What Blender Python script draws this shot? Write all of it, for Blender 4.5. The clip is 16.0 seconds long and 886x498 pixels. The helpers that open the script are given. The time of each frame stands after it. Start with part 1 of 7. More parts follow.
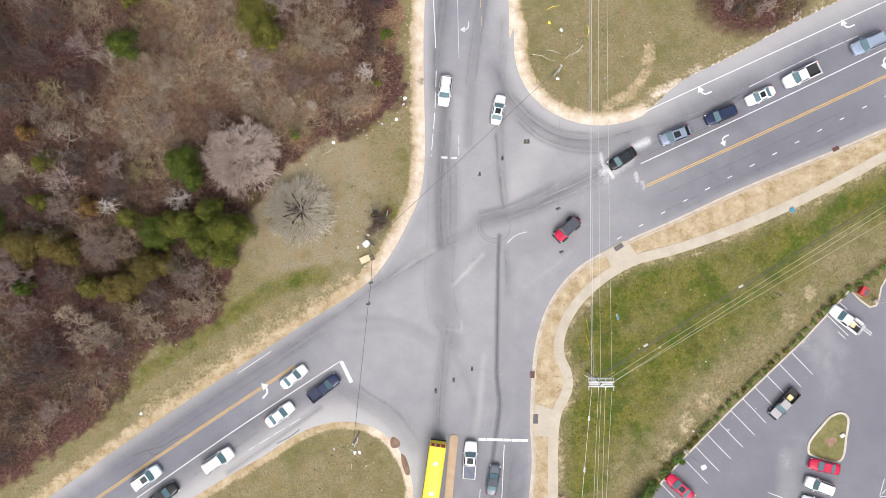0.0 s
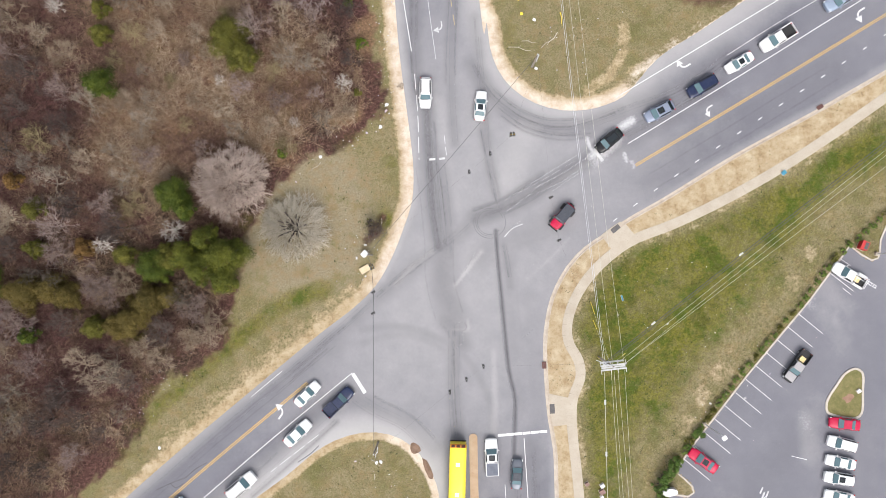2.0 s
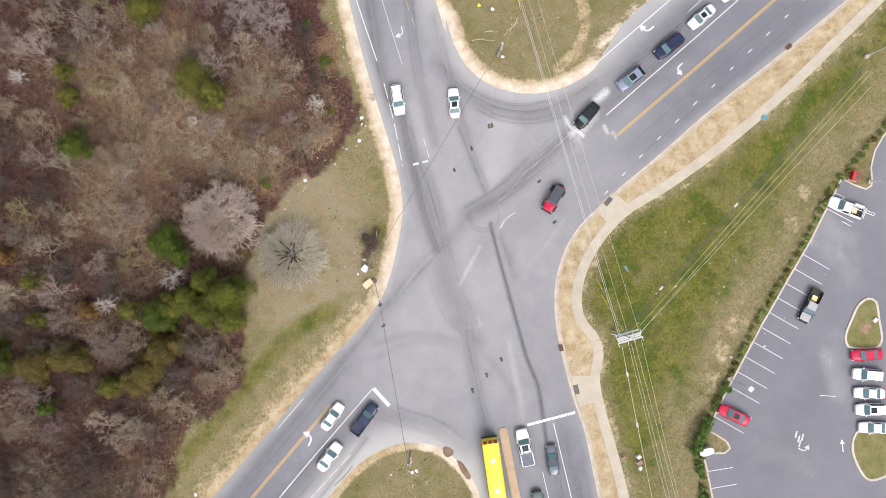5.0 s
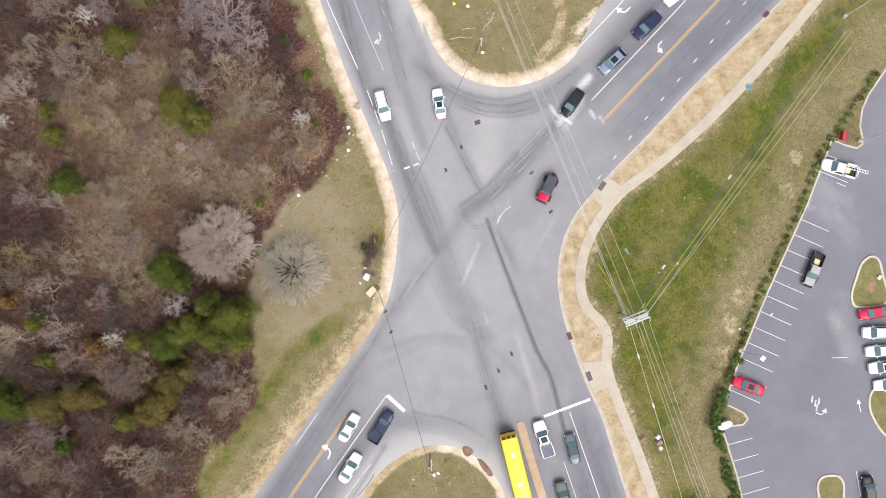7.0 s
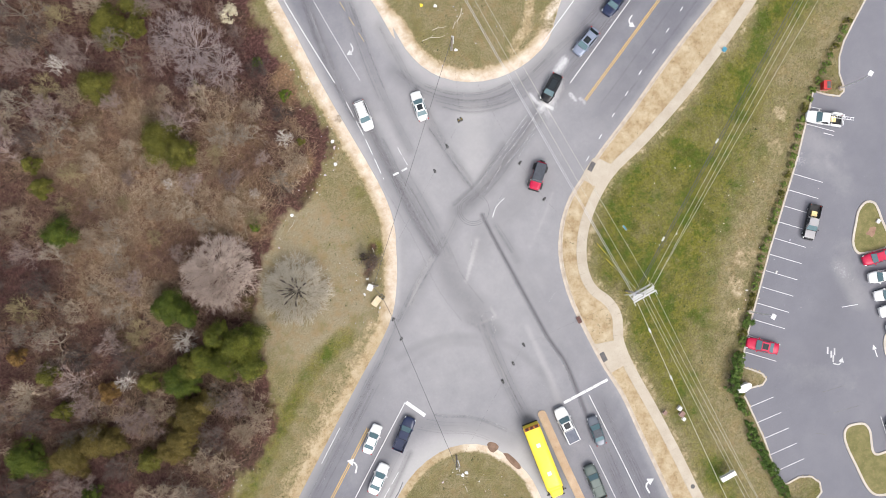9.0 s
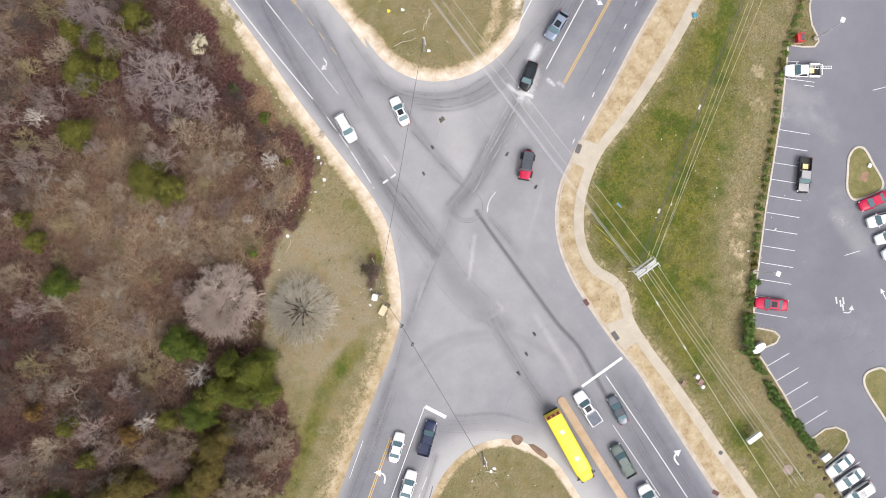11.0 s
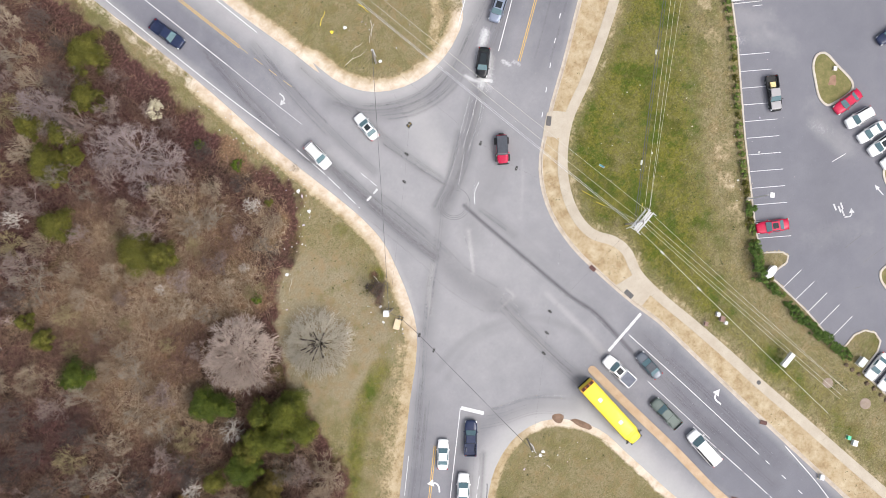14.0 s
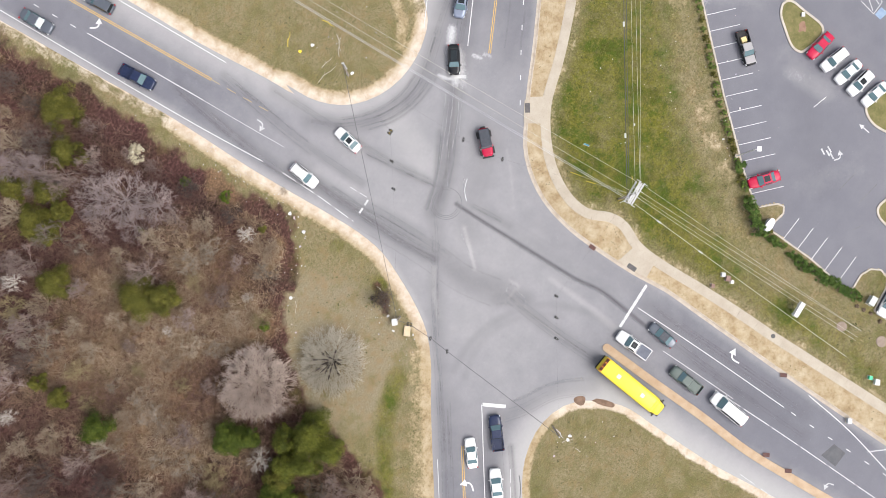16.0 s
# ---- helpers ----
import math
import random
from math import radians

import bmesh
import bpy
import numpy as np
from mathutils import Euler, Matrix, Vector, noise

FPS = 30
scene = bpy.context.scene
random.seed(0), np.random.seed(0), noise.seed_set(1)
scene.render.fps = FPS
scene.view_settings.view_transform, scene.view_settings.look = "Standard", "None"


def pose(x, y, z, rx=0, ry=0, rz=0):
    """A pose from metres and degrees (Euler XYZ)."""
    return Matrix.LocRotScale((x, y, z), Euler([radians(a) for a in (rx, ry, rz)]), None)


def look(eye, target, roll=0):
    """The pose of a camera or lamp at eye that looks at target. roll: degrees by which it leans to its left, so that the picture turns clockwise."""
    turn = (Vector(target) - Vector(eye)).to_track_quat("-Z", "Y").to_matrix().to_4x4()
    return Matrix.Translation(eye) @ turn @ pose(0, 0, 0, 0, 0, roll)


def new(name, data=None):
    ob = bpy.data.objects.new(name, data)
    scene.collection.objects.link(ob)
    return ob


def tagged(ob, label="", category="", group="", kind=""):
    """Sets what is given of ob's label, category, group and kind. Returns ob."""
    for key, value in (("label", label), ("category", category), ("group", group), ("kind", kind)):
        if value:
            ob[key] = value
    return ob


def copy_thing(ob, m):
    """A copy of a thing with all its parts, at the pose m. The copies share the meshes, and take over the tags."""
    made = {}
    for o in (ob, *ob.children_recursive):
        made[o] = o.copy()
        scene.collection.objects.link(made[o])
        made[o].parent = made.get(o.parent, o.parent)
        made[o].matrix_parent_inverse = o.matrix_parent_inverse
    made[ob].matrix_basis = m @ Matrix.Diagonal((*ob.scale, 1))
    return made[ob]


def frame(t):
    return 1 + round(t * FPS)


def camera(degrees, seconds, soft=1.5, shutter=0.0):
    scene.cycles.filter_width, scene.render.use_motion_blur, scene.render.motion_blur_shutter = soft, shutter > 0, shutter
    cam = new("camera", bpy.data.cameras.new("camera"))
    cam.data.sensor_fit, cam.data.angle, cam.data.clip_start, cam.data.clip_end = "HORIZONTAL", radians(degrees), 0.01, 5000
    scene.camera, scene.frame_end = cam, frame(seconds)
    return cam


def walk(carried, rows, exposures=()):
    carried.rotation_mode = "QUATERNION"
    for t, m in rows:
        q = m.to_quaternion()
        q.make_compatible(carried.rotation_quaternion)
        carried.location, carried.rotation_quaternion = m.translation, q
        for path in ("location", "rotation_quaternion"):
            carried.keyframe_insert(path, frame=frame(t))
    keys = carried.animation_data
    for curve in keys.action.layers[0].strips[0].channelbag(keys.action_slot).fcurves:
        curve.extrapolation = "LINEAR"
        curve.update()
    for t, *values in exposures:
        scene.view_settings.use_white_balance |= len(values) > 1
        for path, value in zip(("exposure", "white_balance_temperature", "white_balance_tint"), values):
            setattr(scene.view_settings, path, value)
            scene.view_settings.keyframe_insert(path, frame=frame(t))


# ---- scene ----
cam = camera(52.0, 16.0, soft=0.5)
PATH = [
    (0, 0.93, -1.28, 133.3, -0.00),
    (0.5, 0.98, -1.26, 133.3, -1.52),
    (1, 1.01, -1.24, 133.3, -3.17),
    (1.5, 1.04, -1.23, 133.3, -4.80),
    (2, 1.06, -1.21, 133.3, -6.42),
    (2.5, 1.07, -1.20, 133.3, -8.04),
    (3, 1.08, -1.19, 133.3, -8.90),
    (3.5, 1.09, -1.18, 133.3, -10.59),
    (4, 1.09, -1.18, 133.3, -12.28),
    (6.5, 1.05, -1.15, 133.3, -21.00),
    (7, 1.04, -1.15, 133.3, -21.89),
    (7.5, 1.03, -1.15, 133.3, -23.71),
    (8, 1.02, -1.15, 133.3, -25.54),
    (8.5, 1.01, -1.15, 133.3, -27.41),
    (9, 1.00, -1.15, 133.3, -29.37),
    (11.5, 0.97, -1.17, 133.3, -38.91),
    (12, 0.96, -1.18, 133.3, -41.13),
    (12.5, 0.96, -1.18, 133.3, -43.43),
    (13, 0.96, -1.19, 133.3, -45.76),
    (13.5, 0.96, -1.20, 133.3, -48.19),
    (14, 0.96, -1.21, 133.3, -50.57),
    (14.5, 0.96, -1.22, 133.3, -52.93),
    (15, 0.96, -1.23, 133.3, -54.11),
    (15.5, 0.96, -1.25, 133.3, -56.55),
    (16, 0.96, -1.26, 133.3, -58.90),
]
walk(cam, [(t, pose(x, y, z, 0.549, 0.410, turn)) for t, x, y, z, turn in PATH])

# ---- light: a bright overcast sky with a broad veiled sun ----
world = bpy.data.worlds.new("sky")
scene.world = world
world.use_nodes = True
wn = world.node_tree
sky = wn.nodes.new("ShaderNodeTexSky")
sky.sky_type = "NISHITA"
sky.sun_disc = False
sky.sun_elevation, sky.sun_rotation = radians(58), radians(200)
sky.dust_density = 4.0
haze = wn.nodes.new("ShaderNodeHueSaturation")
haze.inputs["Saturation"].default_value = 0.45
wn.links.new(sky.outputs[0], haze.inputs["Color"])
wn.links.new(haze.outputs[0], wn.nodes["Background"].inputs["Color"])
wn.nodes["Background"].inputs["Strength"].default_value = 0.15
sun = new("sun", bpy.data.lights.new("sun", "SUN"))
sun.data.energy, sun.data.angle, sun.data.color = 1.5, radians(25), (1.0, 0.962, 0.935)
sun.matrix_world = look((20, -50, 90), (0, 0, 0))
scene.view_settings.exposure = 0.85


# ---- small tools ----
def mesh_of(name, verts, faces):
    me = bpy.data.meshes.new(name)
    me.from_pydata([tuple(v) for v in verts], [], [tuple(f) for f in faces])
    me.update()
    return me


def part(name, bm, material, parent=None, label=""):
    """One mesh object from a bmesh, under a thing or a part."""
    me = bpy.data.meshes.new(name)
    bm.to_mesh(me)
    bm.free()
    return part_me(name, me, material, parent, label)


def part_me(name, me, material, parent=None, label=""):
    if not me.materials:
        me.materials.append(material)
    ob = new(name, me)
    ob.parent = parent
    if label:
        ob["label"] = label
    return ob


def spline(pts, step=1.0, closed=False):
    """A smooth line through a few corners (centripetal Catmull-Rom)."""
    p = [np.array(q, float) for q in pts]
    n = len(p)
    if closed:
        p = [p[-1]] + p + [p[0], p[1]]
    else:
        p = [2 * p[0] - p[1]] + p + [2 * p[-1] - p[-2]]
    out = []
    for i in range(1, len(p) - 2):
        a, b, c, d = p[i - 1:i + 3]
        t0, t1 = 0.0, max(np.linalg.norm(b - a), 1e-6) ** 0.5
        t2 = t1 + max(np.linalg.norm(c - b), 1e-6) ** 0.5
        t3 = t2 + max(np.linalg.norm(d - c), 1e-6) ** 0.5
        k = max(2, int(np.linalg.norm(c - b) / step))
        for t in np.linspace(t1, t2, k, endpoint=False):
            a1 = (t1 - t) / (t1 - t0) * a + (t - t0) / (t1 - t0) * b
            a2 = (t2 - t) / (t2 - t1) * b + (t - t1) / (t2 - t1) * c
            a3 = (t3 - t) / (t3 - t2) * c + (t - t2) / (t3 - t2) * d
            b1 = (t2 - t) / (t2 - t0) * a1 + (t - t0) / (t2 - t0) * a2
            b2 = (t3 - t) / (t3 - t1) * a2 + (t - t1) / (t3 - t1) * a3
            out.append((t2 - t) / (t2 - t1) * b1 + (t - t1) / (t2 - t1) * b2)
    if not closed:
        out.append(p[-2])
    return np.array(out)


def reach(pts, first=0.0, last=0.0):
    """The same line drawn on straight past its ends."""
    p = [np.array(q, float) for q in pts]
    if first:
        d = p[0] - p[1]
        p = [p[0] + d / np.linalg.norm(d) * first] + p
    if last:
        d = p[-1] - p[-2]
        p = p + [p[-1] + d / np.linalg.norm(d) * last]
    return p


def distance(xy, line, closed=False):
    """Distance of many places from a line."""
    line = np.asarray(line, float)
    if closed:
        line = np.vstack([line, line[:1]])
    best = np.full(len(xy), 1e9)
    for a, b in zip(line[:-1], line[1:]):
        ab = b - a
        t = np.clip(((xy - a) @ ab) / max(ab @ ab, 1e-9), 0, 1)
        d = xy - a - t[:, None] * ab
        best = np.minimum(best, (d * d).sum(1))
    return np.sqrt(best)


def inside(xy, ring):
    ring = np.asarray(ring, float)
    x, y = xy[:, 0], xy[:, 1]
    hit = np.zeros(len(xy), bool)
    for (ax, ay), (bx, by) in zip(ring, np.roll(ring, -1, 0)):
        if ay != by:
            hit ^= ((ay > y) != (by > y)) & (x < (bx - ax) * (y - ay) / (by - ay) + ax)
    return hit


def normals2d(line):
    d = np.gradient(line, axis=0)
    d /= np.linalg.norm(d, axis=1)[:, None] + 1e-9
    return np.stack([-d[:, 1], d[:, 0]], 1)


def band(line, profile):
    """A profile of (offset to the left, height) swept along a line; closed into a solid."""
    line = np.asarray(line, float)
    nn = normals2d(line)
    m = len(profile)
    verts, faces = [], []
    for p, n in zip(line, nn):
        for off, z in profile:
            q = p + n * off
            verts.append((q[0], q[1], z))
    for i in range(len(line) - 1):
        for j in range(m):
            k = (j + 1) % m
            faces.append((i * m + j, (i + 1) * m + j, (i + 1) * m + k, i * m + k))
    faces.append(tuple(range(m))[::-1])
    faces.append(tuple(range((len(line) - 1) * m, len(line) * m)))
    me = mesh_of("band", verts, faces)
    bm = bmesh.new()
    bm.from_mesh(me)
    bpy.data.meshes.remove(me)
    bmesh.ops.recalc_face_normals(bm, faces=bm.faces)
    return bm


def sheet(ring, cell, z, fine=()):
    """A flat sheet with an exact outline, divided inside so that it can carry wear."""
    from mathutils.geometry import delaunay_2d_cdt
    ring = np.asarray(ring, float)
    lo, hi = np.maximum(ring.min(0), -95), np.minimum(ring.max(0), 95)
    gx, gy = np.meshgrid(np.arange(lo[0], hi[0], cell), np.arange(lo[1], hi[1], cell))
    g = np.stack([gx.ravel(), gy.ravel()], 1)
    g = g + np.random.RandomState(3).uniform(-0.1, 0.1, g.shape) * cell
    keep = inside(g, ring)
    g = g[keep]
    g = g[distance(g, ring, True) > cell * 0.4]
    for line, wide, small in fine:
        lo, hi = line.min(0) - wide, line.max(0) + wide
        gx, gy = np.meshgrid(np.arange(lo[0], hi[0], small), np.arange(lo[1], hi[1], small))
        h = np.stack([gx.ravel(), gy.ravel()], 1)
        h = h[(distance(h, line) < wide)]
        g = np.vstack([g[distance(g, line) >= wide], h[inside(h, ring)]])
    pts = [Vector(p) for p in ring] + [Vector(p) for p in g]
    n = len(ring)
    v, _, f, *_ = delaunay_2d_cdt(pts, [(i, (i + 1) % n) for i in range(n)], [], 1, 1e-4)
    verts = np.array([(p.x, p.y, z) for p in v])
    me = mesh_of("sheet", verts, f)
    if me.polygons and me.polygons[0].normal.z < 0:
        me.flip_normals()
    return me


def put(me, name, values):
    """A value for every vertex, for a material to read."""
    me.attributes.new(name, "FLOAT", "POINT").data.foreach_set("value", np.asarray(values, np.float32))


def smooth(a, b, x):
    t = np.clip((x - a) / (b - a), 0, 1)
    return t * t * (3 - 2 * t)


def fbm(xy, scale, seed=0.0, octaves=3):
    return np.array([noise.fractal(Vector((x * scale + seed, y * scale - seed, seed)), 1.0, 2.0, octaves) for x, y in xy])


# ---- materials ----
class Mat:
    """A node material put together line by line."""

    def __init__(self, name, rough=0.8, metal=0.0):
        self.m = bpy.data.materials.new(name)
        self.m.use_nodes = True
        self.t = self.m.node_tree
        self.b = self.t.nodes["Principled BSDF"]
        self.b.inputs["Roughness"].default_value = rough
        self.b.inputs["Metallic"].default_value = metal
        self.geo = self.t.nodes.new("ShaderNodeNewGeometry").outputs["Position"]

    def link(self, a, b):
        self.t.links.new(a, b)

    def set(self, sock, v):
        if isinstance(v, bpy.types.NodeSocket):
            self.link(v, sock)
        else:
            sock.default_value = (*v, 1) if isinstance(v, tuple) and len(v) == 3 else v

    def noise(self, scale, detail=4.0, rough=0.6, at=None):
        n = self.t.nodes.new("ShaderNodeTexNoise")
        n.inputs["Scale"].default_value, n.inputs["Detail"].default_value, n.inputs["Roughness"].default_value = scale, detail, rough
        self.link(at or self.geo, n.inputs["Vector"])
        return n.outputs["Fac"]

    def shift(self, d):
        n = self.t.nodes.new("ShaderNodeVectorMath")
        n.inputs[1].default_value = (d, -d, d)
        self.link(self.geo, n.inputs[0])
        return n.outputs[0]

    def attr(self, name):
        n = self.t.nodes.new("ShaderNodeAttribute")
        n.attribute_name = name
        return n.outputs["Fac"]

    def rand(self):
        return self.t.nodes.new("ShaderNodeObjectInfo").outputs["Random"]

    def island(self):
        return self.t.nodes.new("ShaderNodeNewGeometry").outputs["Random Per Island"]

    def math(self, op, a, b=0.5, c=0.0):
        n = self.t.nodes.new("ShaderNodeMath")
        n.operation = op
        for s, v in zip(n.inputs, (a, b, c)):
            self.set(s, v)
        return n.outputs[0]

    def ramp(self, fac, *stops):
        n = self.t.nodes.new("ShaderNodeValToRGB")
        e = n.color_ramp.elements
        while len(e) < len(stops):
            e.new(0.5)
        for k, (pos, col) in zip(e, stops):
            k.position = pos
            k.color = (*col, 1) if isinstance(col, tuple) else (col, col, col, 1)
        self.set(n.inputs[0], fac)
        return n.outputs[0]

    def mix(self, fac, a, b, mode="MIX"):
        n = self.t.nodes.new("ShaderNodeMix")
        n.data_type, n.blend_type = "RGBA", mode
        self.set(n.inputs[0], fac)
        self.set(n.inputs[6], a)
        self.set(n.inputs[7], b)
        return n.outputs[2]

    def done(self, colour, bump=None, strength=0.3, dist=0.02):
        self.set(self.b.inputs["Base Color"], colour)
        if bump is not None:
            n = self.t.nodes.new("ShaderNodeBump")
            n.inputs["Strength"].default_value, n.inputs["Distance"].default_value = strength, dist
            self.link(bump, n.inputs["Height"])
            self.link(n.outputs[0], self.b.inputs["Normal"])
        return self.m


def mat_ground():
    k = Mat("dry grass, litter and sandy soil", 0.95)
    k.b.inputs["Specular IOR Level"].default_value = 0.2
    big, mid, fine, grit = k.noise(0.11, 4, 0.55), k.noise(0.55, 6, 0.7), k.noise(2.6, 6, 0.8), k.noise(13.0, 4, 0.8)
    dry = k.ramp(fine, (0.3, (0.085, 0.07, 0.034)), (0.45, (0.165, 0.137, 0.07)), (0.56, (0.215, 0.18, 0.10)), (0.75, (0.30, 0.26, 0.17)))
    dry = k.mix(k.ramp(mid, (0.48, 0.0), (0.66, 0.6)), dry, (0.25, 0.165, 0.085))
    dry = k.mix(k.ramp(k.noise(0.3, 4, 0.7), (0.45, 0.0), (0.62, 0.55)), dry, (0.12, 0.115, 0.04))
    lush = k.ramp(fine, (0.3, (0.034, 0.04, 0.005)), (0.46, (0.088, 0.09, 0.010)), (0.58, (0.14, 0.132, 0.02)), (0.75, (0.215, 0.19, 0.05)))
    lush = k.mix(k.ramp(mid, (0.5, 0.0), (0.64, 0.55)), lush, (0.17, 0.145, 0.06))
    lush = k.mix(k.ramp(k.noise(0.22, 5, 0.75), (0.48, 0.0), (0.6, 0.8)), lush, (0.04, 0.072, 0.005))
    lush = k.mix(k.ramp(k.noise(0.4, 6, 0.75, k.shift(17.0)), (0.5, 0.0), (0.62, 0.75)), lush, (0.06, 0.062, 0.01))
    speck = k.noise(5.5, 5, 0.85)
    dry = k.mix(k.ramp(speck, (0.36, 0.75), (0.47, 0.0)), dry, (0.06, 0.05, 0.02))
    dry = k.mix(k.ramp(speck, (0.54, 0.0), (0.66, 0.6)), dry, (0.36, 0.31, 0.22))
    lush = k.mix(k.ramp(speck, (0.36, 0.8), (0.47, 0.0)), lush, (0.018, 0.026, 0.004))
    lush = k.mix(k.ramp(speck, (0.55, 0.0), (0.68, 0.6)), lush, (0.24, 0.22, 0.09))
    g = k.math("ADD", k.attr("green"), k.math("MULTIPLY_ADD", mid, 1.1, -0.55))
    g = k.math("ADD", g, k.math("MULTIPLY_ADD", big, 0.9, -0.45))
    g = k.math("ADD", g, k.math("MULTIPLY_ADD", fine, 0.9, -0.45))
    col = k.mix(k.ramp(g, (0.3, 0.0), (0.75, 1.0)), dry, lush)
    tan = k.ramp(k.noise(4.0, 6, 0.85), (0.34, (0.10, 0.082, 0.045)), (0.46, (0.20, 0.168, 0.108)), (0.56, (0.255, 0.218, 0.148)), (0.7, (0.34, 0.30, 0.215)))
    tan = k.mix(k.ramp(mid, (0.46, 0.0), (0.62, 0.7)), tan, (0.235, 0.165, 0.09))
    tan = k.mix(k.ramp(k.noise(0.3, 5, 0.7, k.shift(5.0)), (0.5, 0.0), (0.62, 0.6)), tan, (0.145, 0.132, 0.055))
    b_ = k.math("ADD", k.attr("bare"), k.math("MULTIPLY_ADD", mid, 0.8, -0.4))
    col = k.mix(k.ramp(b_, (0.3, 0.0), (0.8, 0.85)), col, tan)
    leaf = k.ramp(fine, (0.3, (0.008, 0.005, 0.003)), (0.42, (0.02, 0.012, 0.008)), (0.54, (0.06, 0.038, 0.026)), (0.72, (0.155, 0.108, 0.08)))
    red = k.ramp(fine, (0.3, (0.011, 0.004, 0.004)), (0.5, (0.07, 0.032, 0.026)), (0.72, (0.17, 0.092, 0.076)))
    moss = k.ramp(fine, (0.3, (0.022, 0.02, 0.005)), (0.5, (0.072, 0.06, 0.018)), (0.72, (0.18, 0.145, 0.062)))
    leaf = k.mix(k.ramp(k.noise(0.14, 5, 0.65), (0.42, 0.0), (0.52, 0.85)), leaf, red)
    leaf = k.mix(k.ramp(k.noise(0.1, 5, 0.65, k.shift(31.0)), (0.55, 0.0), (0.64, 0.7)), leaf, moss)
    warm = k.ramp(fine, (0.3, (0.03, 0.018, 0.010)), (0.44, (0.115, 0.068, 0.038)), (0.56, (0.195, 0.122, 0.073)), (0.72, (0.30, 0.21, 0.14)))
    warm = k.mix(k.ramp(k.noise(0.16, 5, 0.7, k.shift(11.0)), (0.5, 0.0), (0.62, 0.6)), warm, k.ramp(fine, (0.3, (0.03, 0.026, 0.008)), (0.5, (0.11, 0.092, 0.036)), (0.72, (0.22, 0.185, 0.09))))
    warm = k.mix(k.ramp(k.noise(0.2, 5, 0.7, k.shift(47.0)), (0.5, 0.0), (0.6, 0.8)), warm, k.ramp(fine, (0.3, (0.025, 0.011, 0.008)), (0.5, (0.09, 0.045, 0.032)), (0.72, (0.2, 0.11, 0.08))))
    h_ = k.math("ADD", k.math("MULTIPLY", k.attr("warm"), 0.8), k.math("ADD", k.math("MULTIPLY_ADD", mid, 1.4, -0.7), k.math("MULTIPLY_ADD", big, 1.6, -0.8)))
    leaf = k.mix(k.ramp(h_, (0.25, 0.0), (0.75, 1.0)), leaf, warm)
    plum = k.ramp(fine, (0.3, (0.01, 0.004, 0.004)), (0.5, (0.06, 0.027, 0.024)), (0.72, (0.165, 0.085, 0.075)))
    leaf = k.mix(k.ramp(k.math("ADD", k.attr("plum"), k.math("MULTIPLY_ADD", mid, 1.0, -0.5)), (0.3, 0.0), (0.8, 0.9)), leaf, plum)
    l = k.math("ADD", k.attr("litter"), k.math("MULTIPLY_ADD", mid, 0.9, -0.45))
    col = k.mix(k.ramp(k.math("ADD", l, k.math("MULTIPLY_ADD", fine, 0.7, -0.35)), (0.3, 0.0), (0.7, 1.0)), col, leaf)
    sand = k.ramp(mid, (0.35, (0.27, 0.19, 0.10)), (0.5, (0.355, 0.275, 0.165)), (0.65, (0.43, 0.35, 0.235)))
    sand = k.mix(k.ramp(fine, (0.38, 0.45), (0.48, 0.0)), sand, (0.21, 0.155, 0.08))
    sand = k.mix(k.attr("pale"), sand, k.ramp(mid, (0.35, (0.42, 0.325, 0.23)), (0.5, (0.52, 0.435, 0.345)), (0.65, (0.60, 0.535, 0.45))))
    d = k.math("ADD", k.attr("dirt"), k.math("MULTIPLY_ADD", mid, 1.1, -0.55))
    d = k.math("ADD", d, k.math("MULTIPLY_ADD", fine, 0.9, -0.45))
    col = k.mix(k.ramp(d, (0.38, 0.0), (0.72, 1.0)), col, sand)
    col = k.mix(k.ramp(grit, (0.64, 0.0), (0.78, 0.4)), col, (0.34, 0.3, 0.2))
    return k.done(col, k.math("ADD", fine, grit), 0.7, 0.15)


def mat_asphalt(name="worn grey asphalt"):
    k = Mat(name, 0.9)
    k.b.inputs["Specular IOR Level"].default_value = 0.25
    big, mid, grit, fleck = k.noise(0.05, 4), k.noise(0.35, 5, 0.6), k.noise(7.0, 5, 0.8), k.noise(2.2, 6, 0.75)
    col = k.ramp(k.math("MULTIPLY_ADD", mid, 0.35, k.math("MULTIPLY", big, 0.65)), (0.36, (0.126, 0.126, 0.145)), (0.5, (0.141, 0.140, 0.159)), (0.64, (0.158, 0.156, 0.174)))
    col = k.mix(k.ramp(grit, (0.35, 0.35), (0.48, 0.0)), col, (0.10, 0.098, 0.104))
    p = k.math("ADD", k.attr("dust"), k.math("MULTIPLY_ADD", mid, 0.22, -0.11))
    p = k.math("ADD", p, k.math("MULTIPLY_ADD", fleck, 0.22, -0.11))
    col = k.mix(k.ramp(p, (0.05, 0.0), (1.0, 0.9)), col, (0.37, 0.36, 0.35))
    d = k.math("MULTIPLY", k.attr("dark"), k.ramp(fleck, (0.3, 0.75), (0.62, 1.1)))
    col = k.mix(d, col, (0.07, 0.068, 0.075))
    w = k.math("ADD", k.attr("chalk"), k.math("MULTIPLY_ADD", k.noise(3.0, 6, 0.85), 1.5, -0.75))
    col = k.mix(k.ramp(w, (0.15, 0.0), (0.95, 0.85)), col, (0.55, 0.55, 0.55))
    return k.done(col, grit, 0.25, 0.01)


